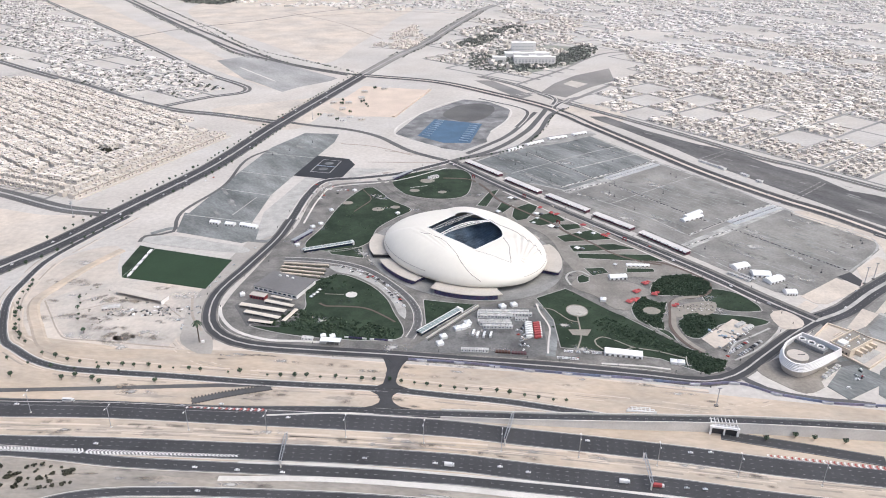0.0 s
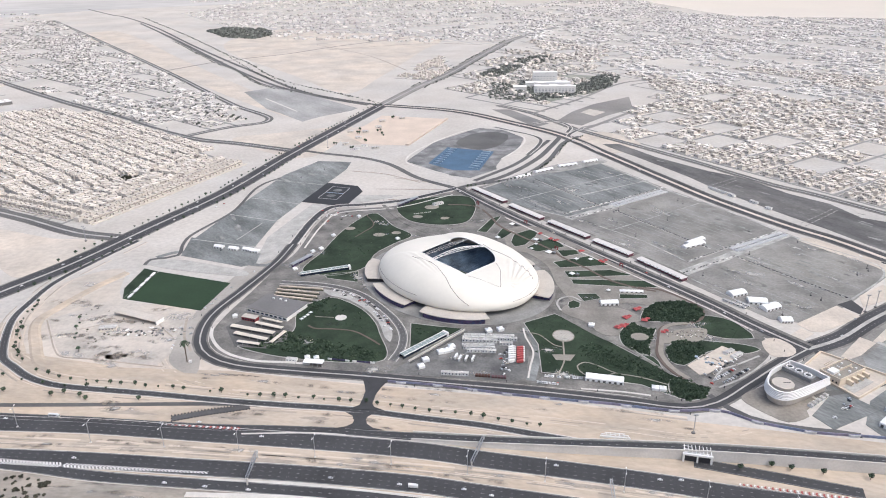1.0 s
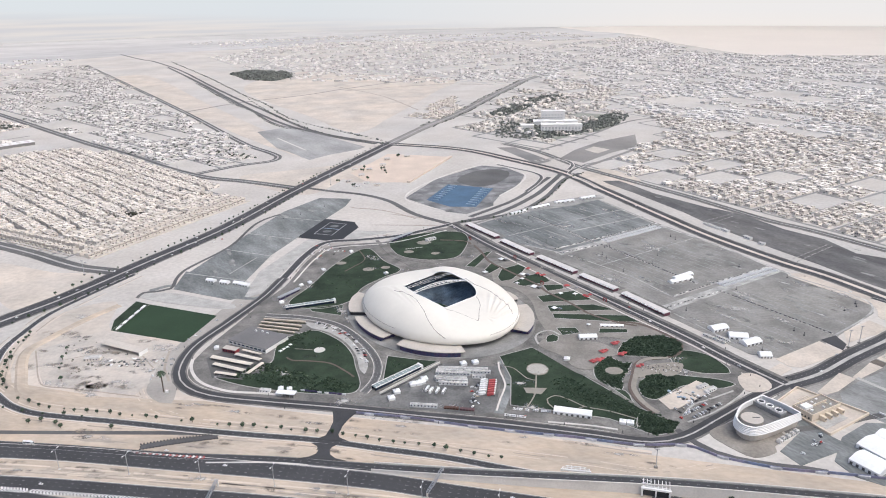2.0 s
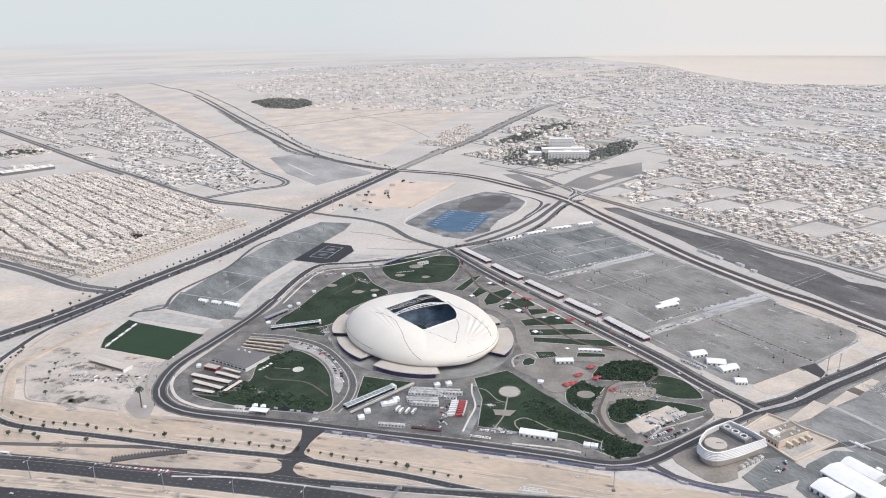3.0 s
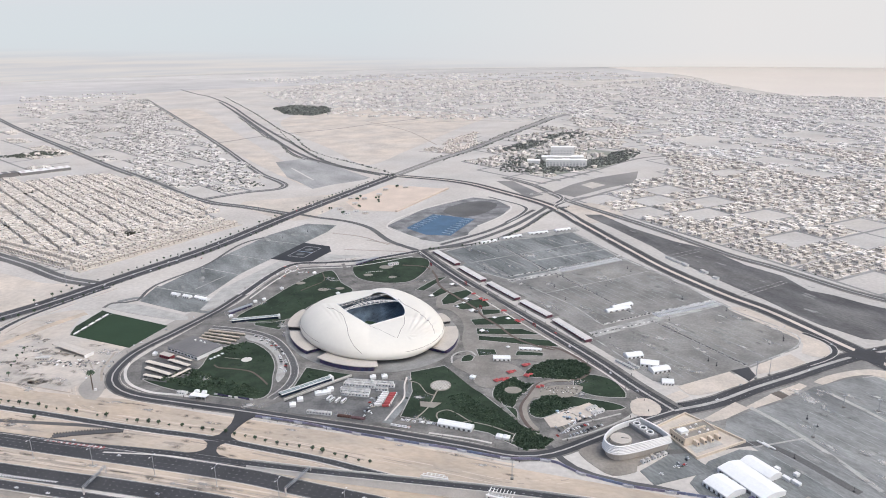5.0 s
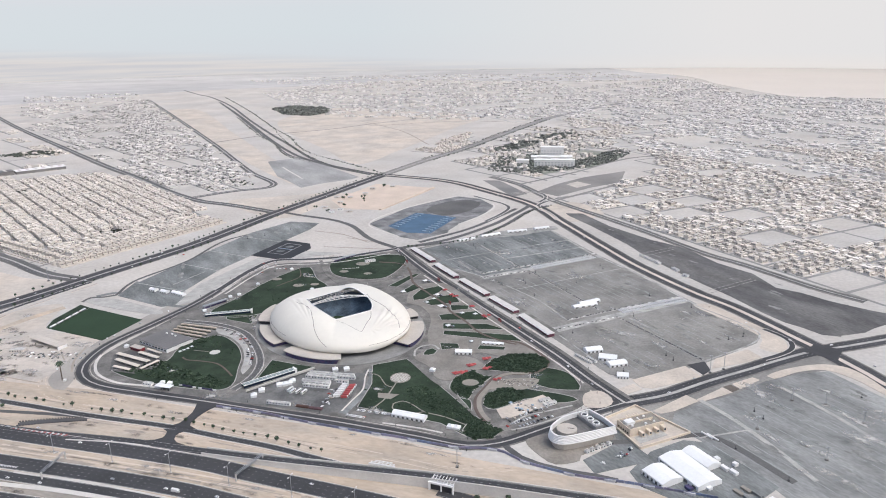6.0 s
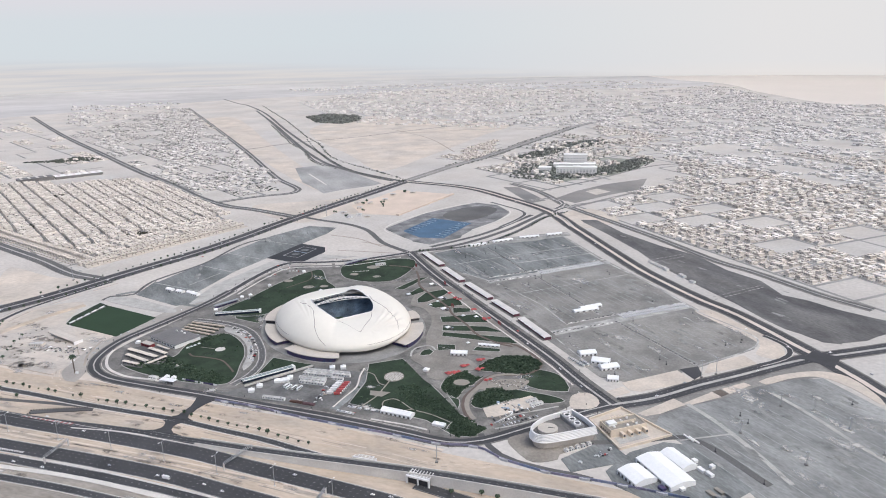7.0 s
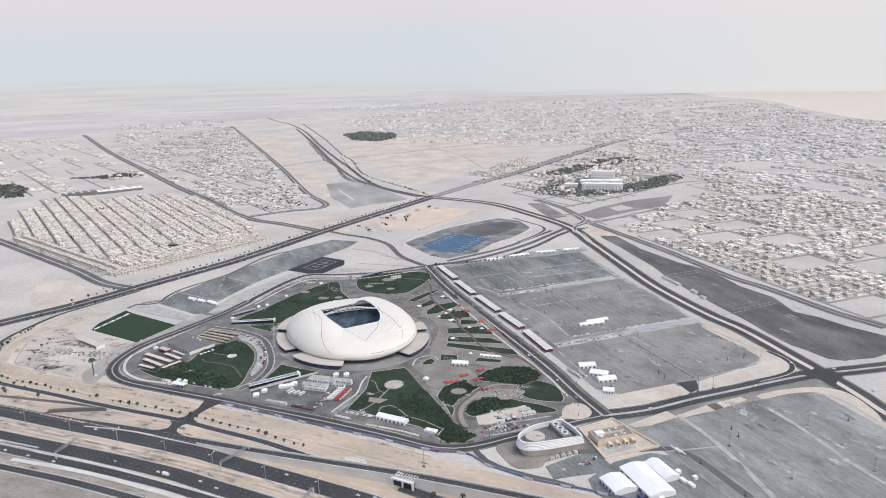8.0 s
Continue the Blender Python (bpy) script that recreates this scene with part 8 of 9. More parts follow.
# ---- white sheds beside the depot lot ----
slab("depot_yard", [(292, 316), (308, 338), (330, 352), (346, 350), (372, 306), (352, 288), (318, 286), (296, 302)], Z1, LOT, "dark asphalt depot yard", "yard", False)
for pts in ([(298.4, 314.2), (307.3, 300), (319.7, 308.7)], [(310.3, 328), (326.4, 299), (340.5, 308.8)], [(325.4, 336.2), (336.2, 318.6), (345.6, 323.3)]):
    marquee(pts[0], pts[1], math.dist(pts[1], pts[2]), 4.4, CANVAS, "large white gabled shed in the depot yard", "depot sheds", 5, "shed")
for x, y, w, d, h, m, lab in [(322, 301, 4, 3, 1.6, BANNER, "blue container by the shed"), (347, 322, 5, 2.4, 1.6, WHITE, "white container by the shed"), (351, 318, 5, 2.4, 1.6, WHITE, "white container by the shed"), (354, 326, 2.6, 2.6, 1.8, WHITE, "white container by the shed"), (345, 331, 3, 2.6, 1.8, WHITE, "white container by the shed"), (333, 302, 3, 3, 1.4, CANVAS, "small white canopy between the sheds"),
                            (348, 299, 6, 2.4, 1.2, PATHWAY, "low stack of beige panels"), (353, 302, 6, 2.4, 1.2, PATHWAY, "low stack of beige panels"), (358, 298, 6, 2.4, 1.4, LOT, "low stack of grey panels"), (352, 294, 6, 2.2, 1.4, LOT, "low stack of grey panels"), (364, 292, 4, 4, 2, WHITE, "white container in the depot yard"), (346, 358, 9, 0.8, 0.8, WHITE, "bundle of white pipes"), (349, 356, 9, 0.8, 0.8, WHITE, "bundle of white pipes")]:
    c = tagged(thing("container", x, y, Z2, -1.0), lab, "container", "depot containers")
    part("body", box(bmesh.new(), 0, 0, 0, w, d, h), m, c)
    part("rim", box(bmesh.new(), 0, 0, h, w + 0.1, d + 0.1, 0.1), m, c)

# ---- blue hoarding along the park road ----
BANNER_PANEL = mat("hoarding_blue", (0.17, 0.22, 0.33), 0.6, 0.3, 0.08, 0.6, tint=(0.26, 0.22, 0.29), patch=0.05)
hp = glide([(20.9, 374.9), (55, 368), (90.8, 357.7), (129.3, 348.5), (152.8, 343.6), (172.4, 338.2), (192.3, 334.0), (209.5, 334.0), (219.5, 330.8), (229.5, 322.4), (242.2, 316.4), (260.8, 309.6), (287.6, 304.7), (313.3, 298.8), (335.7, 293.4)], 5.2)
hoard = tagged(thing("hoarding", 0, 0), "long blue printed hoarding with white arches", "hoarding")
for k, (p, q) in enumerate(zip(hp, hp[1:])):
    d = (q - p).normalized()
    part("panel", bar((p.x, p.y), (q.x - d.x * 0.12, q.y - d.y * 0.12), 0.4, 0, 1.6), BANNER_PANEL, hoard)
    if k % 4 == 1:
        bm = bmesh.new()
        n = Vector((d.y, -d.x, 0))
        arc = [p + d * (2.6 + 3.2 * math.cos(t)) + n * (0.3 + 1.0 * math.sin(t)) for t in [math.pi * j / 10 for j in range(11)]]
        part("arch_panel", slab_bm([(v.x, v.y) for v in arc], 1.4, 1.4), mat("arch_white", (0.5, 0.5, 0.52), 0.7, 0.2, 0.3, 1.0), hoard, "pale arched panel")

# ---- vehicles ----


def car_kind(material, label, L=2.5, W=1.05, H=0.85, group="cars"):
    ob = thing("car", 0, -420, 0.35)
    bm = bmesh.new()
    prof = [(-0.5, 0.2), (-0.5, 0.52), (-0.33, 0.58), (-0.2, 1.0), (0.16, 1.0), (0.3, 0.62), (0.48, 0.52), (0.5, 0.2)]
    cols = [[bm.verts.new((x * L, s * W * (0.5 if z < 0.7 else 0.42), z * H)) for x, z in prof] for s in (-1, 1)]
    n = len(prof)
    for i in range(n):
        bm.faces.new((cols[0][i], cols[1][i], cols[1][(i + 1) % n], cols[0][(i + 1) % n]))
    bm.faces.new(cols[0]), bm.faces.new(cols[1][::-1])
    bmesh.ops.recalc_face_normals(bm, faces=bm.faces[:])
    part("body", bm, material, ob)
    part("windscreen", box(bmesh.new(), 0.23 * L, 0, 0.66 * H, 0.11 * L, W * 0.84, 0.24 * H), GLASS, ob, "dark glass")
    part("rear_window", box(bmesh.new(), -0.26 * L, 0, 0.66 * H, 0.1 * L, W * 0.84, 0.22 * H), GLASS, ob, "dark glass")
    for x in (-0.32, 0.32):
        for s in (-1, 1):
            part("wheel", tube(bmesh.new(), [Vector((x * L, s * W * 0.5 - 0.12 * s, 0.2)), Vector((x * L, s * W * 0.5, 0.2))], 0.2, 8), DARK, ob)
    return tagged(ob, label, "car", group)


def truck_kind(body, label, L, W, H, name="truck", group="trucks"):
    ob = thing(name, 0, -440, 0.35)
    part("box_body", box(bmesh.new(), -0.1 * L, 0, 0.25, L * 0.8, W, H), body, ob)
    part("cab", box(bmesh.new(), 0.41 * L, 0, 0.25, L * 0.18, W * 0.95, H * 0.8, 0, 0.92), WHITE if name == "truck" else body, ob)
    part("windscreen", box(bmesh.new(), 0.5 * L, 0, 0.25 + H * 0.4, 0.06, W * 0.8, H * 0.3), GLASS, ob)
    for s in (-1, 1):
        part("side_stripe", box(bmesh.new(), -0.1 * L, s * (W / 2 + 0.02), 0.25 + H * 0.45, L * 0.7, 0.05, H * 0.3), GLASS if name == "bus" else body, ob)
        for x in (-0.35, 0.0, 0.38):
            part("wheel", tube(bmesh.new(), [Vector((x * L, s * W * 0.5 - 0.2 * s, 0.28)), Vector((x * L, s * W * 0.5, 0.28))], 0.28, 8), DARK, ob)
    return tagged(ob, label, name, group)


PAINT = {"white": (0.75, 0.75, 0.74), "silver": (0.4, 0.41, 0.42), "black": (0.03, 0.03, 0.033), "red": (0.4, 0.05, 0.04), "beige": (0.5, 0.44, 0.36)}
CARS = {k: car_kind(mat("car_paint_" + k, v, 0.3, 0.03, 0.2, 1.0, spec=0.5), k + " passenger car with dark windows", group="cars") for k, v in PAINT.items()}
BUS = truck_kind(mat("bus_white", (0.72, 0.72, 0.71), 0.4, 0.05, 0.2, 1.0), "long white coach with dark windows", 6.6, 1.4, 1.7, "bus", "coaches")
TRUCK_W = truck_kind(WHITE, "white box truck on the road or yard", 5.0, 1.4, 1.8)
TRUCK_R = truck_kind(RED, "red-bodied truck in the yard", 5.4, 1.5, 1.6)
seen_kind = set()


def park(ob, x, y, turn, z=0.42):
    m = pose(x, y, z, 0, 0, math.degrees(turn))
    if ob.name not in seen_kind:
        seen_kind.add(ob.name)
        ob.matrix_basis = m
        return ob
    return copy_thing(ob, m)


rnd = random.Random(81)
for x, y in ((269.6, 334.3), (272.8, 336.4), (276.5, 338.9), (280.2, 341.1), (283.7, 343.6)):
    cabin((x - 1.0, y - 0.6), (x + 1.0, y + 0.6), 2.6, 1.7, WHITE, "small white cabin beside the ribbed building", "cabins by the ribbed building")
for colour, x, y in (("white", 288.7, 330.8), ("black", 291.2, 332.0), ("silver", 293.7, 333.1), ("black", 295.3, 338.3), ("white", 278.1, 323.1), ("white", 296.6, 340.4), ("silver", 289.9, 334.6)):
    park(CARS[colour], x, y, 1.9)
MIX = ["white"] * 6 + ["silver", "silver", "black", "black", "beige", "red"]
hw = -0.15
for k, (x, y) in enumerate([(-199.2, 349.7), (-171.7, 350.3), (-107.8, 340.1), (-86.2, 339.7), (-48, 324.4), (110.4, 291.1), (161, 277.3), (171.6, 276.4)]):
    park(BUS if k == 1 else CARS[rnd.choice(MIX[:7])], x, y, hw - 0.1 * (k > 4))
for x, y in [(-90.7, 289.4), (-69.5, 285.5), (-47.1, 281.8), (-86.1, 272.8)]:
    park(CARS["white"], x, y, -0.18)
for k, (x, y) in enumerate([(-6.7, 288.3), (28.7, 281.4), (35.6, 279.1), (60.9, 276), (74.2, 270.8), (119.7, 259.6), (135.3, 255.5), (148.7, 253.1), (157.4, 251.5), (-145, 311.9)]):
    park(TRUCK_W if k in (2, 5) else TRUCK_R if k == 6 else CARS[rnd.choice(MIX[:8])], x, y, -0.2)
for a, b in ([(119.5, 375.9), (130.4, 373.8)], [(131.6, 373.4), (142.9, 371.3)], [(114.9, 368.7), (126.8, 366.3)]):
    for k in range(9):
        if rnd.random() < 0.85:
            f = (k + 0.5) / 9
            park(CARS[rnd.choice(MIX)], a[0] + (b[0] - a[0]) * f, a[1] + (b[1] - a[1]) * f, 1.35 + rnd.uniform(-0.08, 0.08))
nr = [(117.3, 376.1), (131.4, 372.9), (113.3, 369.3), (126.8, 365.9), (134.3, 372.2), (143.1, 370.7), (171.2, 364.1), (183.5, 361.1)]
for k in (0, 2):
    for q in range(9):
        if rnd.random() < 0.85:
            f = (q + 0.5) / 9
            park(CARS[rnd.choice(MIX[:8])], nr[k][0] + (nr[k + 1][0] - nr[k][0]) * f, nr[k][1] + (nr[k + 1][1] - nr[k][1]) * f, 1.35 + rnd.uniform(-0.1, 0.1))
for x, y in [(-130.2, 434.4), (-126.2, 428), (-125.9, 423.5), (-127.9, 452.1), (-121, 451.7), (-118.4, 443.3), (-118.3, 482.3), (-114.9, 488.6), (-113.5, 496.2), (-106.1, 515.9), (-93.6, 545.5)] + [(220.8, 371.2), (222.5, 367.3), (226.1, 371.3), (229.7, 375.3), (233.5, 376.6), (237, 379.4), (240.6, 382.8), (244, 384.9), (247.5, 387.7), (251.1, 390.5), (229, 368.7), (224.6, 364.2), (221.2, 361)]:
    park(CARS[rnd.choice(MIX)], x, y, rnd.choice((0.6, 2.1)) + rnd.uniform(-0.2, 0.2))
ic = [(225, 365), (244.4, 377.8), (228, 360.6), (251.8, 376.3)]
for k in (0, 2):
    for q in range(10):
        if rnd.random() < 0.8:
            f = (q + 0.5) / 10
            park(CARS[rnd.choice(MIX)], ic[k][0] + (ic[k + 1][0] - ic[k][0]) * f, ic[k][1] + (ic[k + 1][1] - ic[k][1]) * f, 2.1 + rnd.uniform(-0.15, 0.15))
for x, y in [(-275.5, 656.1), (-208.7, 660.9), (-189.8, 704.3), (-154.1, 790.6), (-236.2, 631.1), (-138.1, 858), (-182.6, 710.1), (-163.5, 709.9), (-157.3, 719.6)]:
    park(CARS[rnd.choice(MIX)], x, y, 1.1)
for x, y in [(-51.8, 688), (-46.7, 674.9), (-42.6, 680.9), (-37.3, 674.2), (-35, 686.8), (-28.9, 667.4), (-26.9, 676.6), (-42.4, 663.8), (-46.9, 656.6), (-22.4, 670), (-53.5, 669.2), (-39.1, 693.6)]:
    for q in range(2):
        park(CARS[rnd.choice(MIX)], x + rnd.uniform(-2, 2), y + rnd.uniform(-5, 5), rnd.choice((0.5, 2.0)))
bay = glide([(-24, 504.5), (-8, 494.5), (6, 478.5), (16, 458), (21, 438)], 1.9)
for p, q, nn in zip(bay, bay[1:], sides(bay)):
    if rnd.random() < 0.72:
        off = rnd.choice((-2.2, 1.4))
        park(CARS[rnd.choice(MIX)], p.x + nn.x * off, p.y + nn.y * off, math.atan2(q.y - p.y, q.x - p.x) + 1.1, 0.55)
for x, y in [(287.3, 330.8), (290.9, 332), (293.2, 333.1), (277.5, 323.2)]:
    park(CARS[rnd.choice(MIX)], x, y, 0.5)
for x, y in [(65.4, 401.2), (67.9, 398.7), (72.1, 398.3), (76.4, 397.8)]:
    park(BUS, x, y, 1.25)
for x, y in [(109.6, 409.3), (109.2, 406.6), (108.8, 403.9), (108.4, 401.2), (108, 398.5), (107.6, 395.8), (107, 392.4)]:
    park(TRUCK_R, x, y, 0.2 + rnd.uniform(-0.08, 0.08))
    park(TRUCK_W, x - 5.8, y + 0.6, 0.2 + rnd.uniform(-0.08, 0.08))
for k in range(16):
    park(CARS[rnd.choice(MIX)], 97 + rnd.uniform(-3, 5), 386 + rnd.uniform(0, 22), rnd.choice((0.2, 1.75)) + rnd.uniform(-0.1, 0.1))
for k in range(7):
    park(CARS[rnd.choice(MIX)], 98 + rnd.uniform(-6, 8), 386 + rnd.uniform(-8, 10), rnd.uniform(0, 3))

# ---- building site west of the park, pitch stands, masts ----
sr = [(-180.5, 478.5), (-145.3, 461.5)]
shade(sr[0], sr[1], 8.0, 2.6, ROOF_BEIGE, "long beige-roofed shed on bare sand", "beige sheet roof", "site sheds", "shed", "site_shed", 0.5)
sg = tagged(thing("gable_wall", sr[1][0], sr[1][1], 0, math.atan2(sr[1][1] - sr[0][1], sr[1][0] - sr[0][0])), "white gable wall of the site shed", "wall")
part("panel", box(bmesh.new(), 0.4, 0, 0, 0.3, 8.2, 2.9), WHITE, sg)
hb = [(-185, 453.6), (-173.3, 454.6)]
cabin(hb[0], hb[1], 5.0, 2.0, HOUSE, "beige site house with small rooms", "site houses", "site_house", "house")
rnd = random.Random(83)
SCRAP = [LOT, PATHWAY, WHITE, DARK, ROOF_BEIGE]
for k in range(46):
    x, y = -146 + rnd.gauss(0, 9), 448 + rnd.gauss(0, 5)
    ob = tagged(thing("building_rubble", x, y, 0, rnd.random() * 3), "stacked boards and blocks on bare sand", "rubble", "building materials")
    part("stack", box(bmesh.new(), 0, 0, 0, rnd.uniform(1, 3.2), rnd.uniform(0.6, 1.6), rnd.uniform(0.3, 0.9)), rnd.choice(SCRAP), ob)
SITE_X, SITE_Y = (sum(p[i] for p in [(213.6, 382.4), (245.7, 404.9), (253.1, 396.7), (248.6, 389.4), (223.2, 372), (217.4, 370.9)]) / 6 for i in (0, 1))
for k in range(26):
    x, y = SITE_X + rnd.gauss(0, 6), SITE_Y + rnd.gauss(0, 4)
    ob = tagged(thing("site_material", x, y, Z4, rnd.random() * 3), "pallets and crates on the building site", "crate", "site materials")
    part("stack", box(bmesh.new(), 0, 0, 0, rnd.uniform(0.8, 2.6), rnd.uniform(0.6, 1.8), rnd.uniform(0.3, 1.1)), rnd.choice(SCRAP + [BLUE_PALE, WHITE]), ob)
for a, b in (((243, 394), (250, 398)), ((246, 389), (254, 394))):
    cabin(a, b, 3.0, 1.8, WHITE, "white site cabin on the building site", "building site cabins")
for k in range(60):
    x, y = 226 + rnd.uniform(-13, 14), 421 + rnd.uniform(-5, 6)
    ob = tagged(thing("picnic_bench", x, y, Z4 + 0.05, rnd.random() * 3), "small bench on the gravel plaza", "bench", "benches on the plaza")
    part("top", box(bmesh.new(), 0, 0, 0.35, 0.9, 0.5, 0.08), rnd.choice((WHITE, DARK, BARK)), ob)
    part("leg", box(bmesh.new(), 0, 0, 0, 0.3, 0.3, 0.35), DARK, ob)
sa_, sb_ = [(-178, 500), (-172.2, 548)]
for k in range(5):
    f = (k + 0.5) / 5
    x, y = sa_[0] + (sb_[0] - sa_[0]) * f - 3, sa_[1] + (sb_[1] - sa_[1]) * f
    ob = tagged(thing("dugout", x, y, 0.2, math.atan2(sb_[1] - sa_[1], sb_[0] - sa_[0])), "white spectator shelter beside the pitch", "shelter", "pitch shelters")
    part("roof", box(bmesh.new(), 0, 0, 1.5, 7.0, 2.4, 0.2), WHITE, ob)
    part("back_wall", box(bmesh.new(), 0, 1.1, 0, 7.0, 0.2, 1.5), WHITE, ob)
    part("seat_row", box(bmesh.new(), 0, 0.2, 0, 6.6, 0.9, 0.5), LOT, ob)
for k, (x, y) in enumerate([(-126, 595), (-113, 592), (-106, 588), (-140, 600)]):
    marquee((x, y), (x + 8, y - 3), 5, 3.0, CANVAS, "white event tent at the car park end", "car park tents", 3)

(tx, ty), = [(-111.1, 406.7)]
mast = tagged(thing("palm_mast", tx, ty), "tall telecom mast disguised as a palm", "mast")
part("trunk", tube(bmesh.new(), [Vector((0, 0, -0.1)), Vector((0, 0, 8)), Vector((0, 0, 14.5))], 0.4, 8), BARK, mast)
bm = bmesh.new()
for k in range(26):
    a, q = k * 2.4, (k % 3) * 0.25
    c, s = math.cos(a), math.sin(a)
    pts = [(0, 0, 14.2), (c * 1.8, s * 1.8, 15.3 - q), (c * 3.2, s * 3.2, 13.8 - 2 * q)]
    w = Vector((-s, c, 0)) * 0.35
    v = [bm.verts.new(Vector(p) + w * g) for p in pts for g in (-1, 1)]
    bm.faces.new((v[0], v[1], v[3], v[2])), bm.faces.new((v[2], v[3], v[5], v[4]))
part("fronds", bm, LEAF, mast, "dark green fronds")
part("equipment_hut", box(bmesh.new(), 2.4, -0.8, 0, 1.8, 1.6, 1.6), WHITE, mast, "white equipment hut")


def light_mast(x, y, high, label, group):
    ob = tagged(thing("light_mast", x, y), label, "mast", group)
    part("pole", tube(bmesh.new(), [Vector((0, 0, -0.1)), Vector((0, 0, high))], 0.22, 8), STEEL, ob)
    part("footing", box(bmesh.new(), 0, 0, 0, 1.8, 1.6, 1.0), mat("footing_grey", (0.2, 0.19, 0.18), 0.9), ob, "dark concrete footing")
    for s in (-1, 1):
        part("lamp_bank", box(bmesh.new(), s * 0.8, 0, high - 0.3, 1.0, 0.6, 0.5), STEEL, ob)
    return ob


(qx, qy), = [(191.9, 313.9)]
light_mast(qx, qy, 12.5, "tall grey lattice mast on the verge", "masts")
for x, y in [(379.7, 368.1), (408.9, 334.9), (449, 378.8), (458.4, 350.7), (435.1, 402.5), (415, 407.4)]:
    light_mast(x, y, 9, "grey car park light mast with a concrete foot", "car park masts")
for x, y in [(370.4, 446.5), (382.1, 452.9)]:
    light_mast(x, y, 14, "tall thin mast in the car park", "masts")
for x, y in [(-262, 624), (-300, 1010), (-70, 940)]:
    light_mast(x, y, 15, "tall pale mast beside the road", "masts")
# small dark posts and bollards dotted about the car parks
rnd = random.Random(87)
post = tagged(thing("lot_post", 160, 740, Z1), "short dark lamp post in the car park", "lamp post", "car park posts")
part("pole", tube(bmesh.new(), [Vector((0, 0, 0)), Vector((0, 0, 2.8))], 0.12, 6), DARK, post)
part("plinth", box(bmesh.new(), 0, 0, 0, 1.0, 1.0, 0.8), DARK, post)
part("lamp_head", box(bmesh.new(), 0, 0, 2.8, 0.7, 0.4, 0.2), DARK, post)
for poly, n in (([(107.6, 742.8), (158.5, 785.5), (269.9, 846.6), (313.2, 740.1), (196.9, 658.1), (161, 684.3)], 9), ([(189.5, 637), (313.1, 712.4), (357.2, 660.3), (379.2, 611.9), (269.1, 537.2), (235.8, 565.5)], 10), ([(260.3, 517.7), (319.9, 550.5), (391.9, 583.8), (427.1, 527.2), (419.6, 505.4), (369.7, 465.8), (324.7, 432.4), (291.8, 453.4)], 10), ([(326.8, 370.8), (332, 385.4), (353.6, 400.6), (377.6, 413.3), (405.7, 434.9), (435.5, 449.2), (457.7, 454.3), (483.5, 405.9), (515.4, 343.7), (475.2, 270.4), (390.5, 256.1), (377.8, 285.5), (364.9, 313.9), (340.2, 352.9)], 8), ([(-75.4, 876.2), (-33.9, 868.8), (-38.4, 836.2), (-64.6, 759), (-93.9, 667.5), (-104.3, 593), (-134.1, 592.8), (-160.8, 597.3), (-166, 612.8), (-135.3, 730.9), (-110.1, 818.7)], 4)):
    for x, y, r in fill(poly, n, 1, 1.2, rnd.randrange(999)):
        copy_thing(post, pose(x, y, Z1))
bollard = tagged(thing("pavement_post", -80, 520, Z2), "short dark post on the pavement", "post", "pavement posts")
part("pole", box(bmesh.new(), 0, 0, 0, 0.4, 0.4, 1.7, 0, 0.7), DARK, bollard)
for line, off in (([(-69.3, 604.4), (-77.8, 564.1), (-95.7, 512.9), (-111.2, 468.8), (-109.5, 432.1), (-98.3, 413.1), (-79.1, 400.9), (-40.5, 391.7), (8, 382.3), (54.4, 372), (112.8, 359.3), (164.1, 346.1), (196.3, 337.5), (216.8, 341.8), (244.3, 360.1), (274.4, 381.2), (301.2, 397.6)], -6.5), ([(-69.3, 604.4), (-77.8, 564.1), (-95.7, 512.9), (-111.2, 468.8), (-109.5, 432.1), (-98.3, 413.1), (-79.1, 400.9), (-40.5, 391.7), (8, 382.3), (54.4, 372), (112.8, 359.3), (164.1, 346.1), (196.3, 337.5), (216.8, 341.8), (244.3, 360.1), (274.4, 381.2), (301.2, 397.6)], 6.8), ([(-69.3, 604.4), (-57, 671.9), (-42.7, 702.9), (-9.6, 708.3), (32.3, 719.5), (62.1, 737.2), (89.8, 755.6)], 6.0), ([(-69.3, 604.4), (-57, 671.9), (-42.7, 702.9), (-9.6, 708.3), (32.3, 719.5), (62.1, 737.2), (89.8, 755.6)], -6.5), ([(89.8, 755.6), (131.5, 677.5), (183.3, 592.4), (225, 526.6), (259.1, 471.5), (281.2, 430.3), (301.2, 397.6)], -8.5), ([(89.8, 755.6), (131.5, 677.5), (183.3, 592.4), (225, 526.6), (259.1, 471.5), (281.2, 430.3), (301.2, 397.6)], 8.8)):
    ln = glide(line, 15)
    for p, nn in zip(ln, sides(ln)):
        if rnd.random() < 0.6:
            copy_thing(bollard, pose(p.x + nn.x * off, p.y + nn.y * off, Z2))

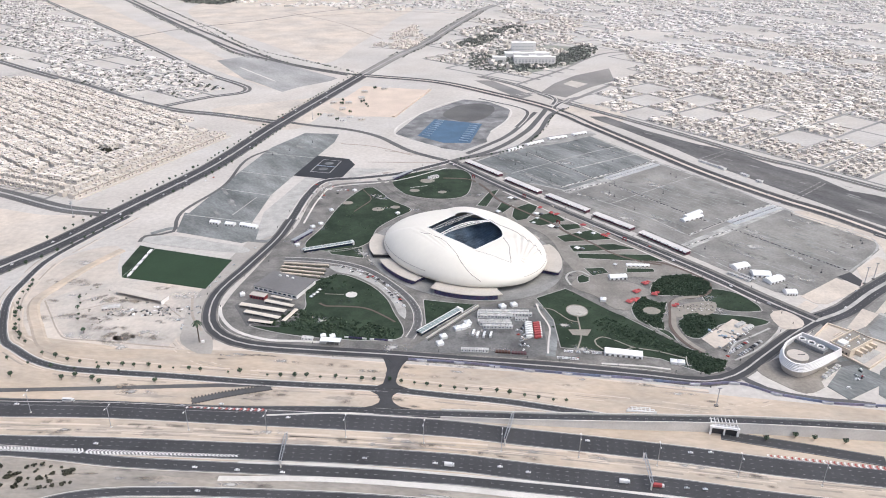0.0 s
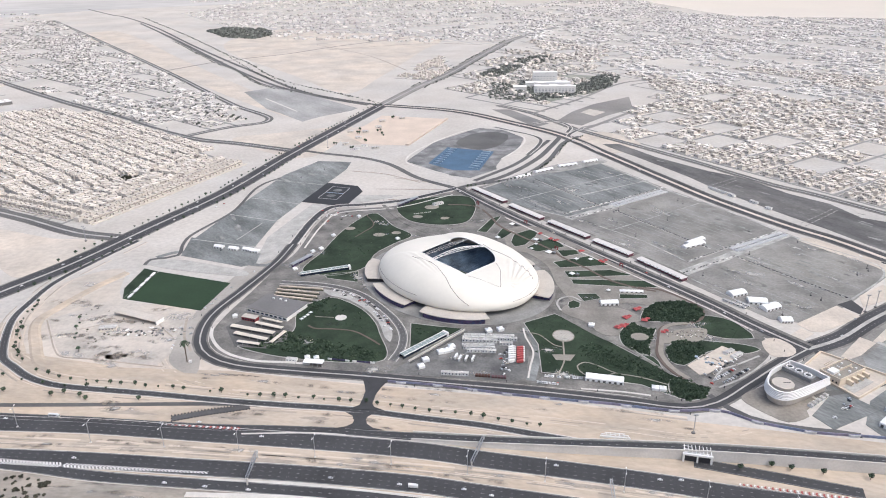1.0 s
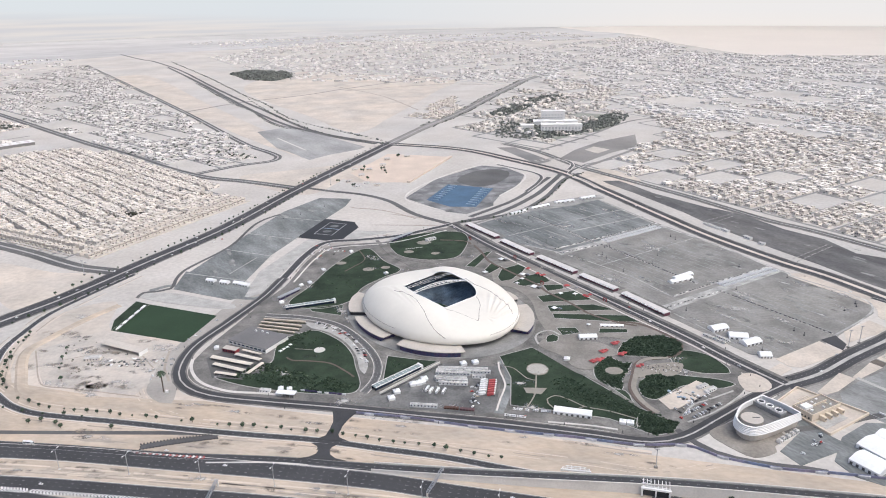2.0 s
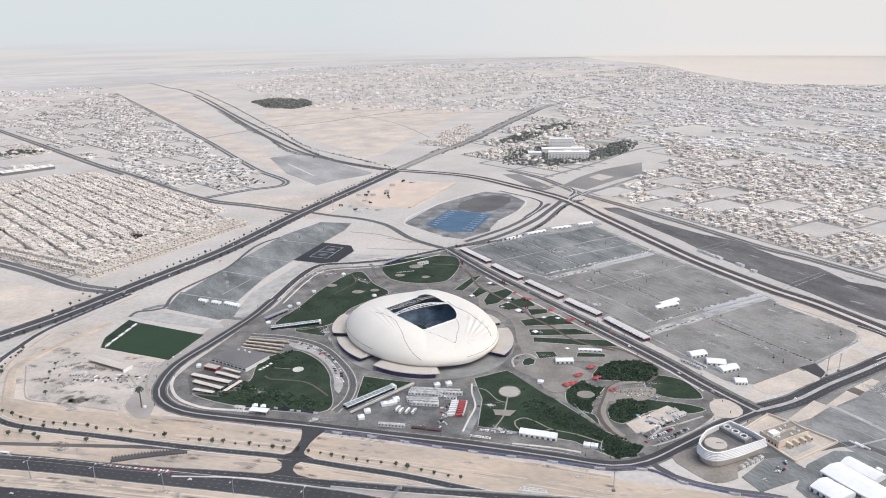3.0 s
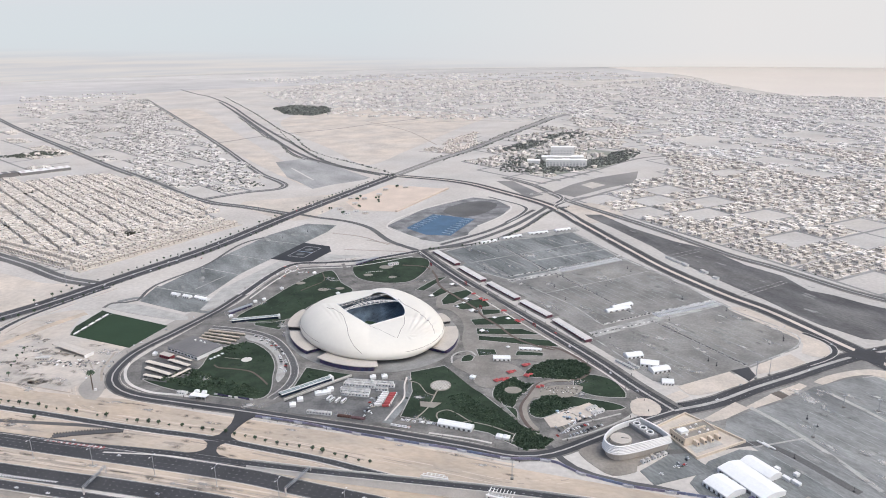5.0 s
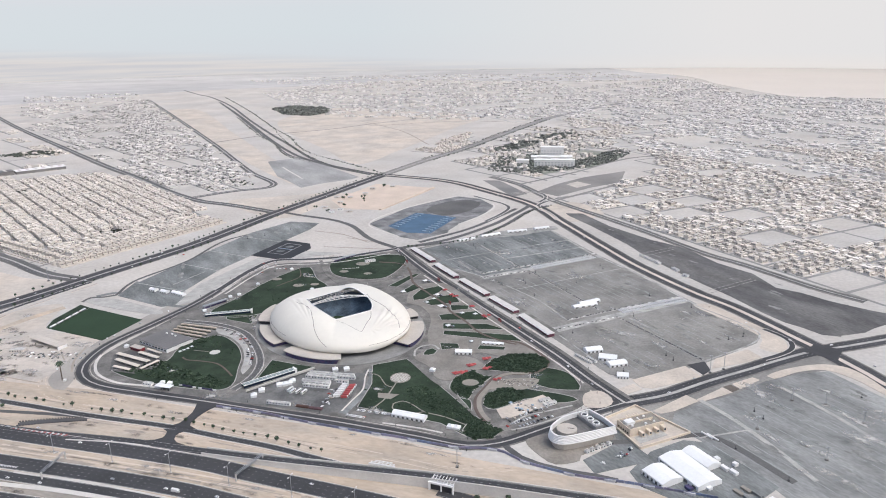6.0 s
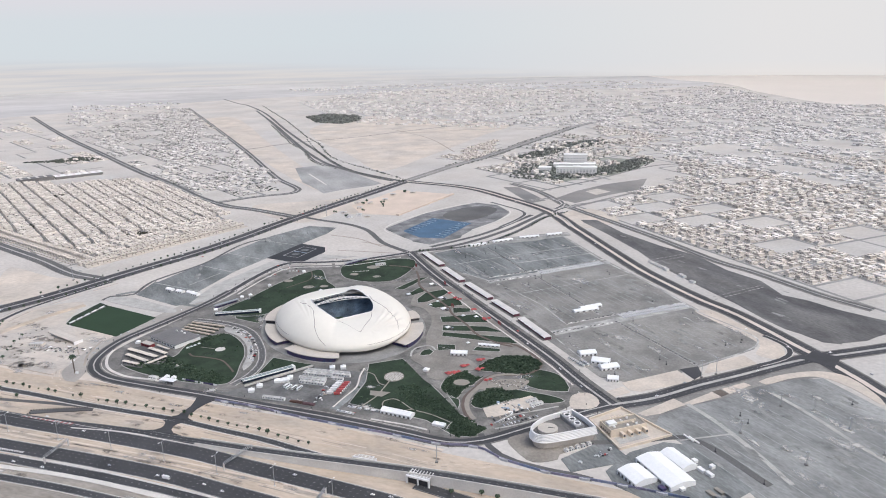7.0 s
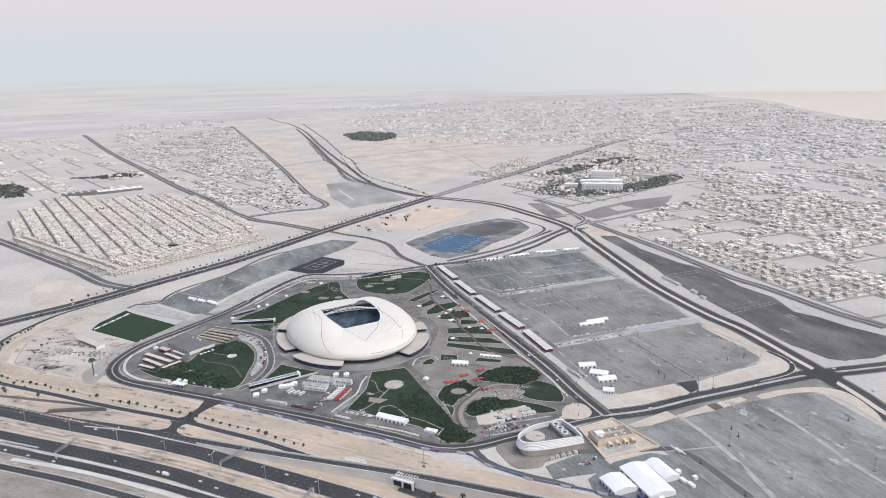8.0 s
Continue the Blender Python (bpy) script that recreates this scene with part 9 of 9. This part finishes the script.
# ---- far buildings ----
hx, hy = 304.0, 1293.0
hosp = tagged(thing("hospital", hx, hy, 0, -0.05), "large white hospital with stepped wings", "hospital")
PALE = mat("hospital_white", (0.80, 0.78, 0.75), 0.8, 0.05, 0.05, 0.5)
for x, y, sx, sy, h in ((0, 0, 74, 12, 12), (0, 34, 66, 12, 12.5), (-28, 17, 11, 34, 9), (28, 17, 11, 34, 9), (0, 17, 13, 34, 10), (-4, 108, 46, 16, 19), (-30, 66, 30, 22, 7), (-60, 30, 24, 16, 6), (24, 72, 22, 18, 7)):
    wing = part("wing", box(bmesh.new(), x, y, 0, sx, sy, h), PALE, hosp)
    part("cornice", box(bmesh.new(), x, y, h, sx + 1, sy + 1, 1.0), PALE, wing)
    if sx > 40:
        for k in range(3 * int(sx / 6)):
            part("window_bay", box(bmesh.new(), x - sx / 2 + 3 + 6 * (k // 3), y - sy / 2 - 0.1, 1.8 + (h - 4) / 3 * (k % 3), 3.2, 0.3, 1.3), mat("hospital_glass", (0.40, 0.40, 0.40), 0.3, 0.1, 0.1, 0.5), wing)
for (a, b), h in (([(-700.1, 1205.9), (-638.5, 1265.3)], 5), ([(-746.2, 1160.6), (-704.5, 1206)], 6.5)):
    L = math.dist(a, b)
    ml = tagged(thing("market_hall", a[0], a[1], 0, math.atan2(b[1] - a[1], b[0] - a[0])), "long low grey-roofed hall at the estate edge", "hall", "halls")
    part("wall", box(bmesh.new(), L / 2, 12, 0, L, 24, h), ASPHALT_FAR, ml, "grey-green front")
    part("roof", box(bmesh.new(), L / 2, 12, h, L + 1, 25, 0.6), WHITE if h < 6 else ROOF_GREY, ml)
    for k in range(int(L / 14)):
        part("roof_light", box(bmesh.new(), 7 + 14 * k, 12, h + 0.6, 4, 18, 0.5), HOUSE_FAR, ml)


def villa_kind(seed):
    r = random.Random(seed)
    ob = thing("town_villa", 0, -460)
    w, d, h = 6.6, 7.0, r.uniform(3.6, 4.6)
    part("body", box(bmesh.new(), 0, 0, 0, w, d, h), VILLA, ob)
    ring_bm = bmesh.new()
    for x, y, sx, sy in ((0, -d / 2 + 0.15, w, 0.3), (0, d / 2 - 0.15, w, 0.3), (-w / 2 + 0.15, 0, 0.3, d - 0.6), (w / 2 - 0.15, 0, 0.3, d - 0.6)):
        box(ring_bm, x, y, h, sx, sy, 0.5)
    part("parapet", ring_bm, VILLA, ob)
    part("stair_room", box(bmesh.new(), r.choice((-1.6, 1.6)), 1.6, h, 2.2, 2.6, 1.3), VILLA, ob)
    part("porch", box(bmesh.new(), r.choice((-1.8, 1.8)), -d / 2 - 0.8, 0, 2.4, 1.6, 2.0), VILLA, ob)
    for x in (-1.9, 0.0, 1.9):
        part("window", box(bmesh.new(), x, -d / 2 - 0.04, h * 0.55, 0.9, 0.1, 1.0), GLASS, ob)
    return tagged(ob, "beige flat-roofed villa with a walled front yard", "house", "estate villas")


VILLAS = [villa_kind(k) for k in range(3)]
rnd = random.Random(89)
fa, fb = [(-277.2, 667.9), (-167.4, 871.3)]
sa_, sb_ = [(-299.5, 682.5), (-575, 833.8)]
for (a, b), offs in (((fa, fb), (4, 17)), ((sa_, sb_), (-4, -17))):
    u = Vector((b[0] - a[0], b[1] - a[1], 0))
    L = u.length
    u.normalize()
    n = Vector((-u.y, u.x, 0))
    for off in offs:
        for k in range(int(L / 7.4)):
            p = Vector((*a, 0)) + u * (7.4 * k + 4) + n * off
            flip = off in (17, -4)
            park(VILLAS[rnd.randrange(3)], p.x, p.y, math.atan2(u.y, u.x) + (math.pi if flip else 0), 0)
    wl_ = [Vector((*a, 0)) + n * (offs[0] - (9 if offs[0] > 0 else -9)) + u * t for t in (0, L)]
    tagged(mesh_ob("estate_wall", bar(wl_[0][:2], wl_[1][:2], 0.5, 0, 1.2), VILLA), "pale estate boundary wall", "wall", kind="structure")

# ---- banks, tracks and stains on the sand ----
bank = glide([(-199.7, 550.9), (-214, 526.8), (-223.2, 506.3), (-230.2, 487.1), (-235.2, 473.3), (-233, 459.9), (-220.8, 434.5), (-207.2, 410.9), (-192.2, 403.9), (-171.4, 400.2), (-136.9, 393.8), (-96.1, 387.1)], 5)
bm = bmesh.new()
ns = sides(bank)
rows = [[bm.verts.new(p + n * o + Vector((0, 0, z))) for o, z in ((-4.5, -0.1), (-2.4, 0.9), (2.4, 0.9), (4.5, -0.1))] for p, n in zip(bank, ns)]
for p, q in zip(rows, rows[1:]):
    for i in range(3):
        bm.faces.new((p[i + 1], p[i], q[i], q[i + 1]))
bmesh.ops.recalc_face_normals(bm, faces=bm.faces[:])
tagged(mesh_ob("sand_bank", bm, VERGE), "low flat-topped bank of pale sand", "bank", kind="structure")
RUT = mat("wheel_ruts", (0.36, 0.315, 0.27), 0.95, 0.16, 0.05, 0.6)
RUT_PALE = mat("raked_bands", (0.60, 0.515, 0.425), 0.95, 0.08, 0.05, 0.6)
streaks = random.Random(120)
for pts, offs in (([(-302.7, 361.4), (-207.2, 347.4), (-125.7, 336.2), (-44.9, 323.1), (34.4, 309.4), (111, 292.9), (182.3, 272), (253.6, 254.8), (349.2, 230.9)], (-11.5, -13.5, -15.5, -17.5)), ([(-283.1, 329.2), (-193.8, 315.9), (-117.8, 305.1), (-42.6, 294.1), (31.5, 280.7), (102.7, 264.6), (170.5, 247.7), (237.2, 231.4), (326.6, 208.8)], (12.5, 14.5)), ([(-214, 622.6), (-235.9, 575.5), (-251.8, 535.1), (-255.3, 499.6), (-255.4, 476.5), (-247.5, 448), (-234.2, 417.7), (-224.8, 409.1), (-207.4, 394.4), (-189.2, 385), (-169.5, 379.8), (-121.4, 370.4), (-80.8, 361.7), (-40.8, 354.3), (-1.4, 347.6), (43.6, 336), (75, 328), (105.2, 317.7)], (-4.6, -6.4, 5.0, 9.5, 11.5)), ([(-69.3, 604.4), (-77.8, 564.1), (-95.7, 512.9), (-111.2, 468.8), (-109.5, 432.1), (-98.3, 413.1), (-79.1, 400.9), (-40.5, 391.7), (8, 382.3), (54.4, 372), (112.8, 359.3), (164.1, 346.1), (196.3, 337.5), (216.8, 341.8), (244.3, 360.1), (274.4, 381.2), (301.2, 397.6)][4:14], (-25, -27.5, -30))):
    for k, off in enumerate(offs):
        bm = bmesh.new()
        dashes(bm, glide(pts, 4.0), off, 0.118 + 0.006 * k, streaks.uniform(18, 46), streaks.uniform(6, 24), streaks.uniform(0.5, 1.3))
        tagged(mesh_ob("sand_streak", bm, RUT if k % 2 else RUT_PALE), "long faint grader streak in the sand", "track", kind="structure")
road_s = [(-69.3, 604.4), (-77.8, 564.1), (-95.7, 512.9), (-111.2, 468.8), (-109.5, 432.1), (-98.3, 413.1), (-79.1, 400.9), (-40.5, 391.7), (8, 382.3), (54.4, 372), (112.8, 359.3), (164.1, 346.1), (196.3, 337.5), (216.8, 341.8), (244.3, 360.1), (274.4, 381.2), (301.2, 397.6)][6:13]
for off, w, m in ((-9.5, 2.0, RUT_PALE), (-11.5, 1.3, RUT), (-14, 1.8, RUT_PALE), (-17, 1.0, RUT), (-19.5, 2.0, RUT_PALE), (-22.5, 1.1, RUT)):
    ln = glide(road_s, 6)
    sd = sides(ln)
    LAYERS[0] += 1
    tagged(mesh_ob("sand_track", strip(bmesh.new(), [p + n * off for p, n in zip(ln, sd)], w / 2, -w / 2, 0.05 + 0.004 * (LAYERS[0] % 9), 0.2), m), "faint raked band along the sand verge", "track", kind="structure")
for pts, w in (([(-229.2, 470.3), (-216.9, 448.2), (-206.2, 429.1), (-197.3, 418.5), (-179.9, 414.5), (-162.5, 410.4), (-142.5, 405.4), (-125.4, 401.4)], 1.1), ([(-200, 455), (-160, 470), (-130, 440)], 1.0), ([(-128, 470), (-122, 440), (-112, 420)], 1.8), ([(20, 800), (60, 780), (80, 762)], 1.2), ([(-30, 830), (10, 815), (50, 780)], 1.6), ([(0, 760), (40, 756), (78, 752)], 1.4), ([(-420, 1500), (-300, 1300), (-240, 1180)], 2.4), ([(-200, 2000), (-60, 1800), (40, 1560)], 3.0), ([(-160, 1900), (100, 2000), (240, 1960)], 3.0)):
    path(pts, w, RUT, "faint wheel tracks in the sand", 0.12)
for x, y, r, sq in [(-166, 320, 9, 0.22), (-120, 318, 10, 0.2), (-40, 304, 14, 0.16), (10, 297, 16, 0.15), (60, 287, 10, 0.18), (120, 276, 12, 0.16), (160, 268, 10, 0.16), (-70, 344, 12, 0.2), (-20, 340, 10, 0.22), (50, 322, 14, 0.16), (-130, 352, 16, 0.12), (-100, 282, 14, 0.2), (20, 722, 6, 0.5)]:
    LAYERS[0] += 1
    nn = 26
    rr = random.Random(int(x * 7 + y))
    jag = [rr.uniform(0.6, 1.15) for _ in range(nn)]
    pts = [(x + r * jag[k] * math.cos(2 * math.pi * k / nn), y - 0.16 * r * jag[k] * math.cos(2 * math.pi * k / nn) + r * sq * jag[k] * math.sin(2 * math.pi * k / nn)) for k in range(nn)]
    slab("dirt_stain", pts, 0.10, RUT, "dark gravelly scrape in the sand", "ground")

# ---- sheds and huts north of the avenue ----
slab("tent_yard", [(156, 779), (152, 790), (179.6, 812.5), (222.6, 842.5), (280.4, 863.3), (284, 848), (237, 817.4), (185.5, 798)], Z3, DRIFT, "pale sandy yard round storage tents", "yard", False)
nt = [(162, 785), (180, 797), (188, 806), (211, 820), (220, 828), (244, 837), (254, 843), (273, 852), (281.3, 570.6), (303.8, 581.2), (288.1, 578.6), (307.2, 590.7)]
for k in range(0, 12, 2):
    marquee(nt[k], nt[k + 1], 5.5 if k < 8 else 6, 2.6, CANVAS, "white storage tent at the car park edge", "storage tents", 4)
rnd = random.Random(91)
for x, y in [(-45.4, 1021.6), (-24, 1020.9), (-5.6, 1046.4), (-21.4, 942.6), (-6.6, 932.8), (-46.9, 953), (-30.9, 927.3), (-1.2, 1085.6), (28.7, 1105.1), (-31.6, 985.8)]:
    cabin((x - 4, y - 1), (x + 4, y + 1), rnd.uniform(4, 8), rnd.uniform(2, 3), rnd.choice((WHITE, HOUSE, VILLA)), "small pale hut on bare sand", "huts", "hut", "hut")
for x, y in [(-33.6, 1028.6), (-2.6, 1020.2), (-35.2, 1010.4), (-39.8, 933.7), (-20.5, 965.2), (-59.1, 953.3), (-0.1, 998.6), (15, 1105.7)]:
    for q in range(2):
        plant(x + rnd.uniform(-4, 4), y + rnd.uniform(-6, 6), rnd.choice((0, 2)), rnd.uniform(1.1, 1.7), rnd.uniform(0, 360))

# ---- shelters at the park's north and west edges ----
for (a, b), lab in (([(-63.8, 554.1), (-49, 575)], "long blue-grey shelter by the avenue"), ([(25.4, 701.1), (46, 723.3)], "long dark-roofed shelter by the avenue")):
    shade(a, b, 4.0, 2.4, STEEL, lab, "grey sheet roof", "park shelters", "shelter", "shelter")
    tagged(mesh_ob("shelter_counter", bar((a[0] + 1, a[1] - 0.6), (b[0] - 1, b[1] - 0.6), 1.6, Z3, 1.3), BANNER), "dark blue counter under the shelter", "counter", "shelter counters")
for x, y in [(-49.4, 585.2), (-34.5, 622.3), (-13.5, 671.5), (-42.7, 591.3), (25.5, 610), (-59.9, 548.1)]:
    tent(x, y, 3.6, 2.6, CANVAS, "white peaked tent beside the lawn", "white tents", 0.5, open_=False)
LETTER = mat("pale_stone", (0.55, 0.53, 0.50), 0.85, 0.1, 0.2, 1.0)
for k in range(9):
    seat = tagged(thing("stone_seat", 42 + 2.0 * k + 0.3 * (k % 2), 676 + 0.55 * k, Z4, 0.27 + 0.4 * (k % 3)), "pale stone seat on the round lawn", "bench", "stone seats on the lawn")
    part("block", box(bmesh.new(), 0, 0, 0, 1.5, 0.7, 0.5, 0, 0.9), LETTER, seat)
for x, y in [(-43.4, 459.5), (-41.5, 462.5), (-39.5, 465.3), (-37.8, 469.2)]:
    tent(x, y, 2.2, 1.8, CANVAS, "small white sunshade on the lawn edge", "white sunshades", 0.9)
for pts, w in (([(-105.7, 452), (-102.6, 438.1), (-95, 424), (-87, 415.6), (-76.4, 409.1), (-65, 404.5), (-45.5, 401.8), (-30, 398.6)], 2.2), ([(115.6, 437), (115.4, 425), (117.4, 405.4), (112.5, 387.4), (109, 374)], 1.2), ([(139.4, 360.6), (164.9, 355.4), (179.9, 350.8)], 1.4), ([(-58, 594), (-47, 655), (-34, 684), (26, 697), (84, 734)], 1.6), ([(132, 660), (183, 576), (224, 511), (258, 458), (276, 424)], 1.4)):
    path(pts, w, CONCRETE, "pale kerbed pavement along the avenue", Z4 + 0.06)
ha, hb = [(62, 699.9), (71.9, 705.5)]
cabin(ha, hb, 4.0, 2.4, WHITE, "white arched hut on the round lawn", "lawn huts", "lawn_hut", "hut")

# ---- houses at the town's near edge ----


def house_kind(seed):
    r = random.Random(seed)
    ob = thing("town_house", 0, -480)
    w, d, h = r.uniform(6.5, 10.5), r.uniform(6.5, 9.5), r.uniform(2.4, 3.6)
    part("body", box(bmesh.new(), 0, 0, 0, w, d, h), HOUSE, ob)
    sx = r.choice((-1, 1))
    part("side_wing", box(bmesh.new(), sx * (w / 2 + 1.2), r.uniform(-1, 1), 0, 2.4, d * 0.6, h * 0.55), HOUSE, ob)
    ring_bm = bmesh.new()
    for x, y, bx, by in ((0, -d / 2 + 0.15, w, 0.3), (0, d / 2 - 0.15, w, 0.3), (-w / 2 + 0.15, 0, 0.3, d - 0.6), (w / 2 - 0.15, 0, 0.3, d - 0.6)):
        box(ring_bm, x, y, h, bx, by, 0.5)
    part("parapet", ring_bm, HOUSE, ob)
    part("stair_room", box(bmesh.new(), r.uniform(-2, 2), r.uniform(-1.5, 1.5), h, 2.6, 2.8, 1.4), HOUSE, ob)
    part("roof_tank", box(bmesh.new(), r.uniform(-3, 3), d * 0.3, h, 0.9, 0.9, 0.7), WHITE, ob, "white water tank")
    for side in (-1, 1):
        for k in range(3):
            part("window", box(bmesh.new(), w * (k - 1) * 0.3, side * (d / 2 + 0.03), h * 0.55, 0.9, 0.1, 1.0), GLASS, ob)
    return tagged(ob, "pale flat-roofed town house in a walled plot", "house", "town houses")


HOUSES = [house_kind(200 + k) for k in range(5)]
rnd = random.Random(95)
for x, y, a in NEAR_LOTS[:170]:
    park(HOUSES[rnd.randrange(5)], x, y, a, 0)
# ---- traffic on the wide roads ----
for pts, offs, gap in (([(-284.1, 525), (-254.6, 570.7), (-216.1, 650.7), (-164.3, 759.2), (-116.2, 905.4), (-53.7, 1075.5), (-1.4, 1216.7), (110.9, 1473.3), (300.1, 1902.5), (464.3, 2219.8), (667.3, 2549.3)][:7], (-4.5, 4.5, -7.5, 7.5), 38), ([(-0.4, 1206.7), (114.5, 1154), (194.1, 1066.1), (254, 983.6), (307.3, 840.7), (346.9, 727.6), (381.1, 648.7), (408.7, 582.5), (428.2, 529.5), (464.8, 503.8), (497.6, 447.4)][2:], (-5, 5), 45), ([(89.8, 755.6), (131.5, 677.5), (183.3, 592.4), (225, 526.6), (259.1, 471.5), (281.2, 430.3), (301.2, 397.6)], (-3.2, 3.2), 40), ([(301.2, 397.6), (344.8, 424.5), (386.1, 448.1), (463.4, 498.2), (523.3, 523)], (-4, 4), 50)):
    ln = glide(pts, 3.0)
    nn = sides(ln)
    i = rnd.randrange(8)
    while i < len(ln) - 2:
        o = rnd.choice(offs)
        d = ln[i + 1] - ln[i]
        park(CARS[rnd.choice(MIX)], ln[i].x + nn[i].x * o, ln[i].y + nn[i].y * o, math.atan2(d.y, d.x) + (0 if o < 0 else math.pi), 0.3)
        i += rnd.randint(int(gap / 6), int(gap / 2))
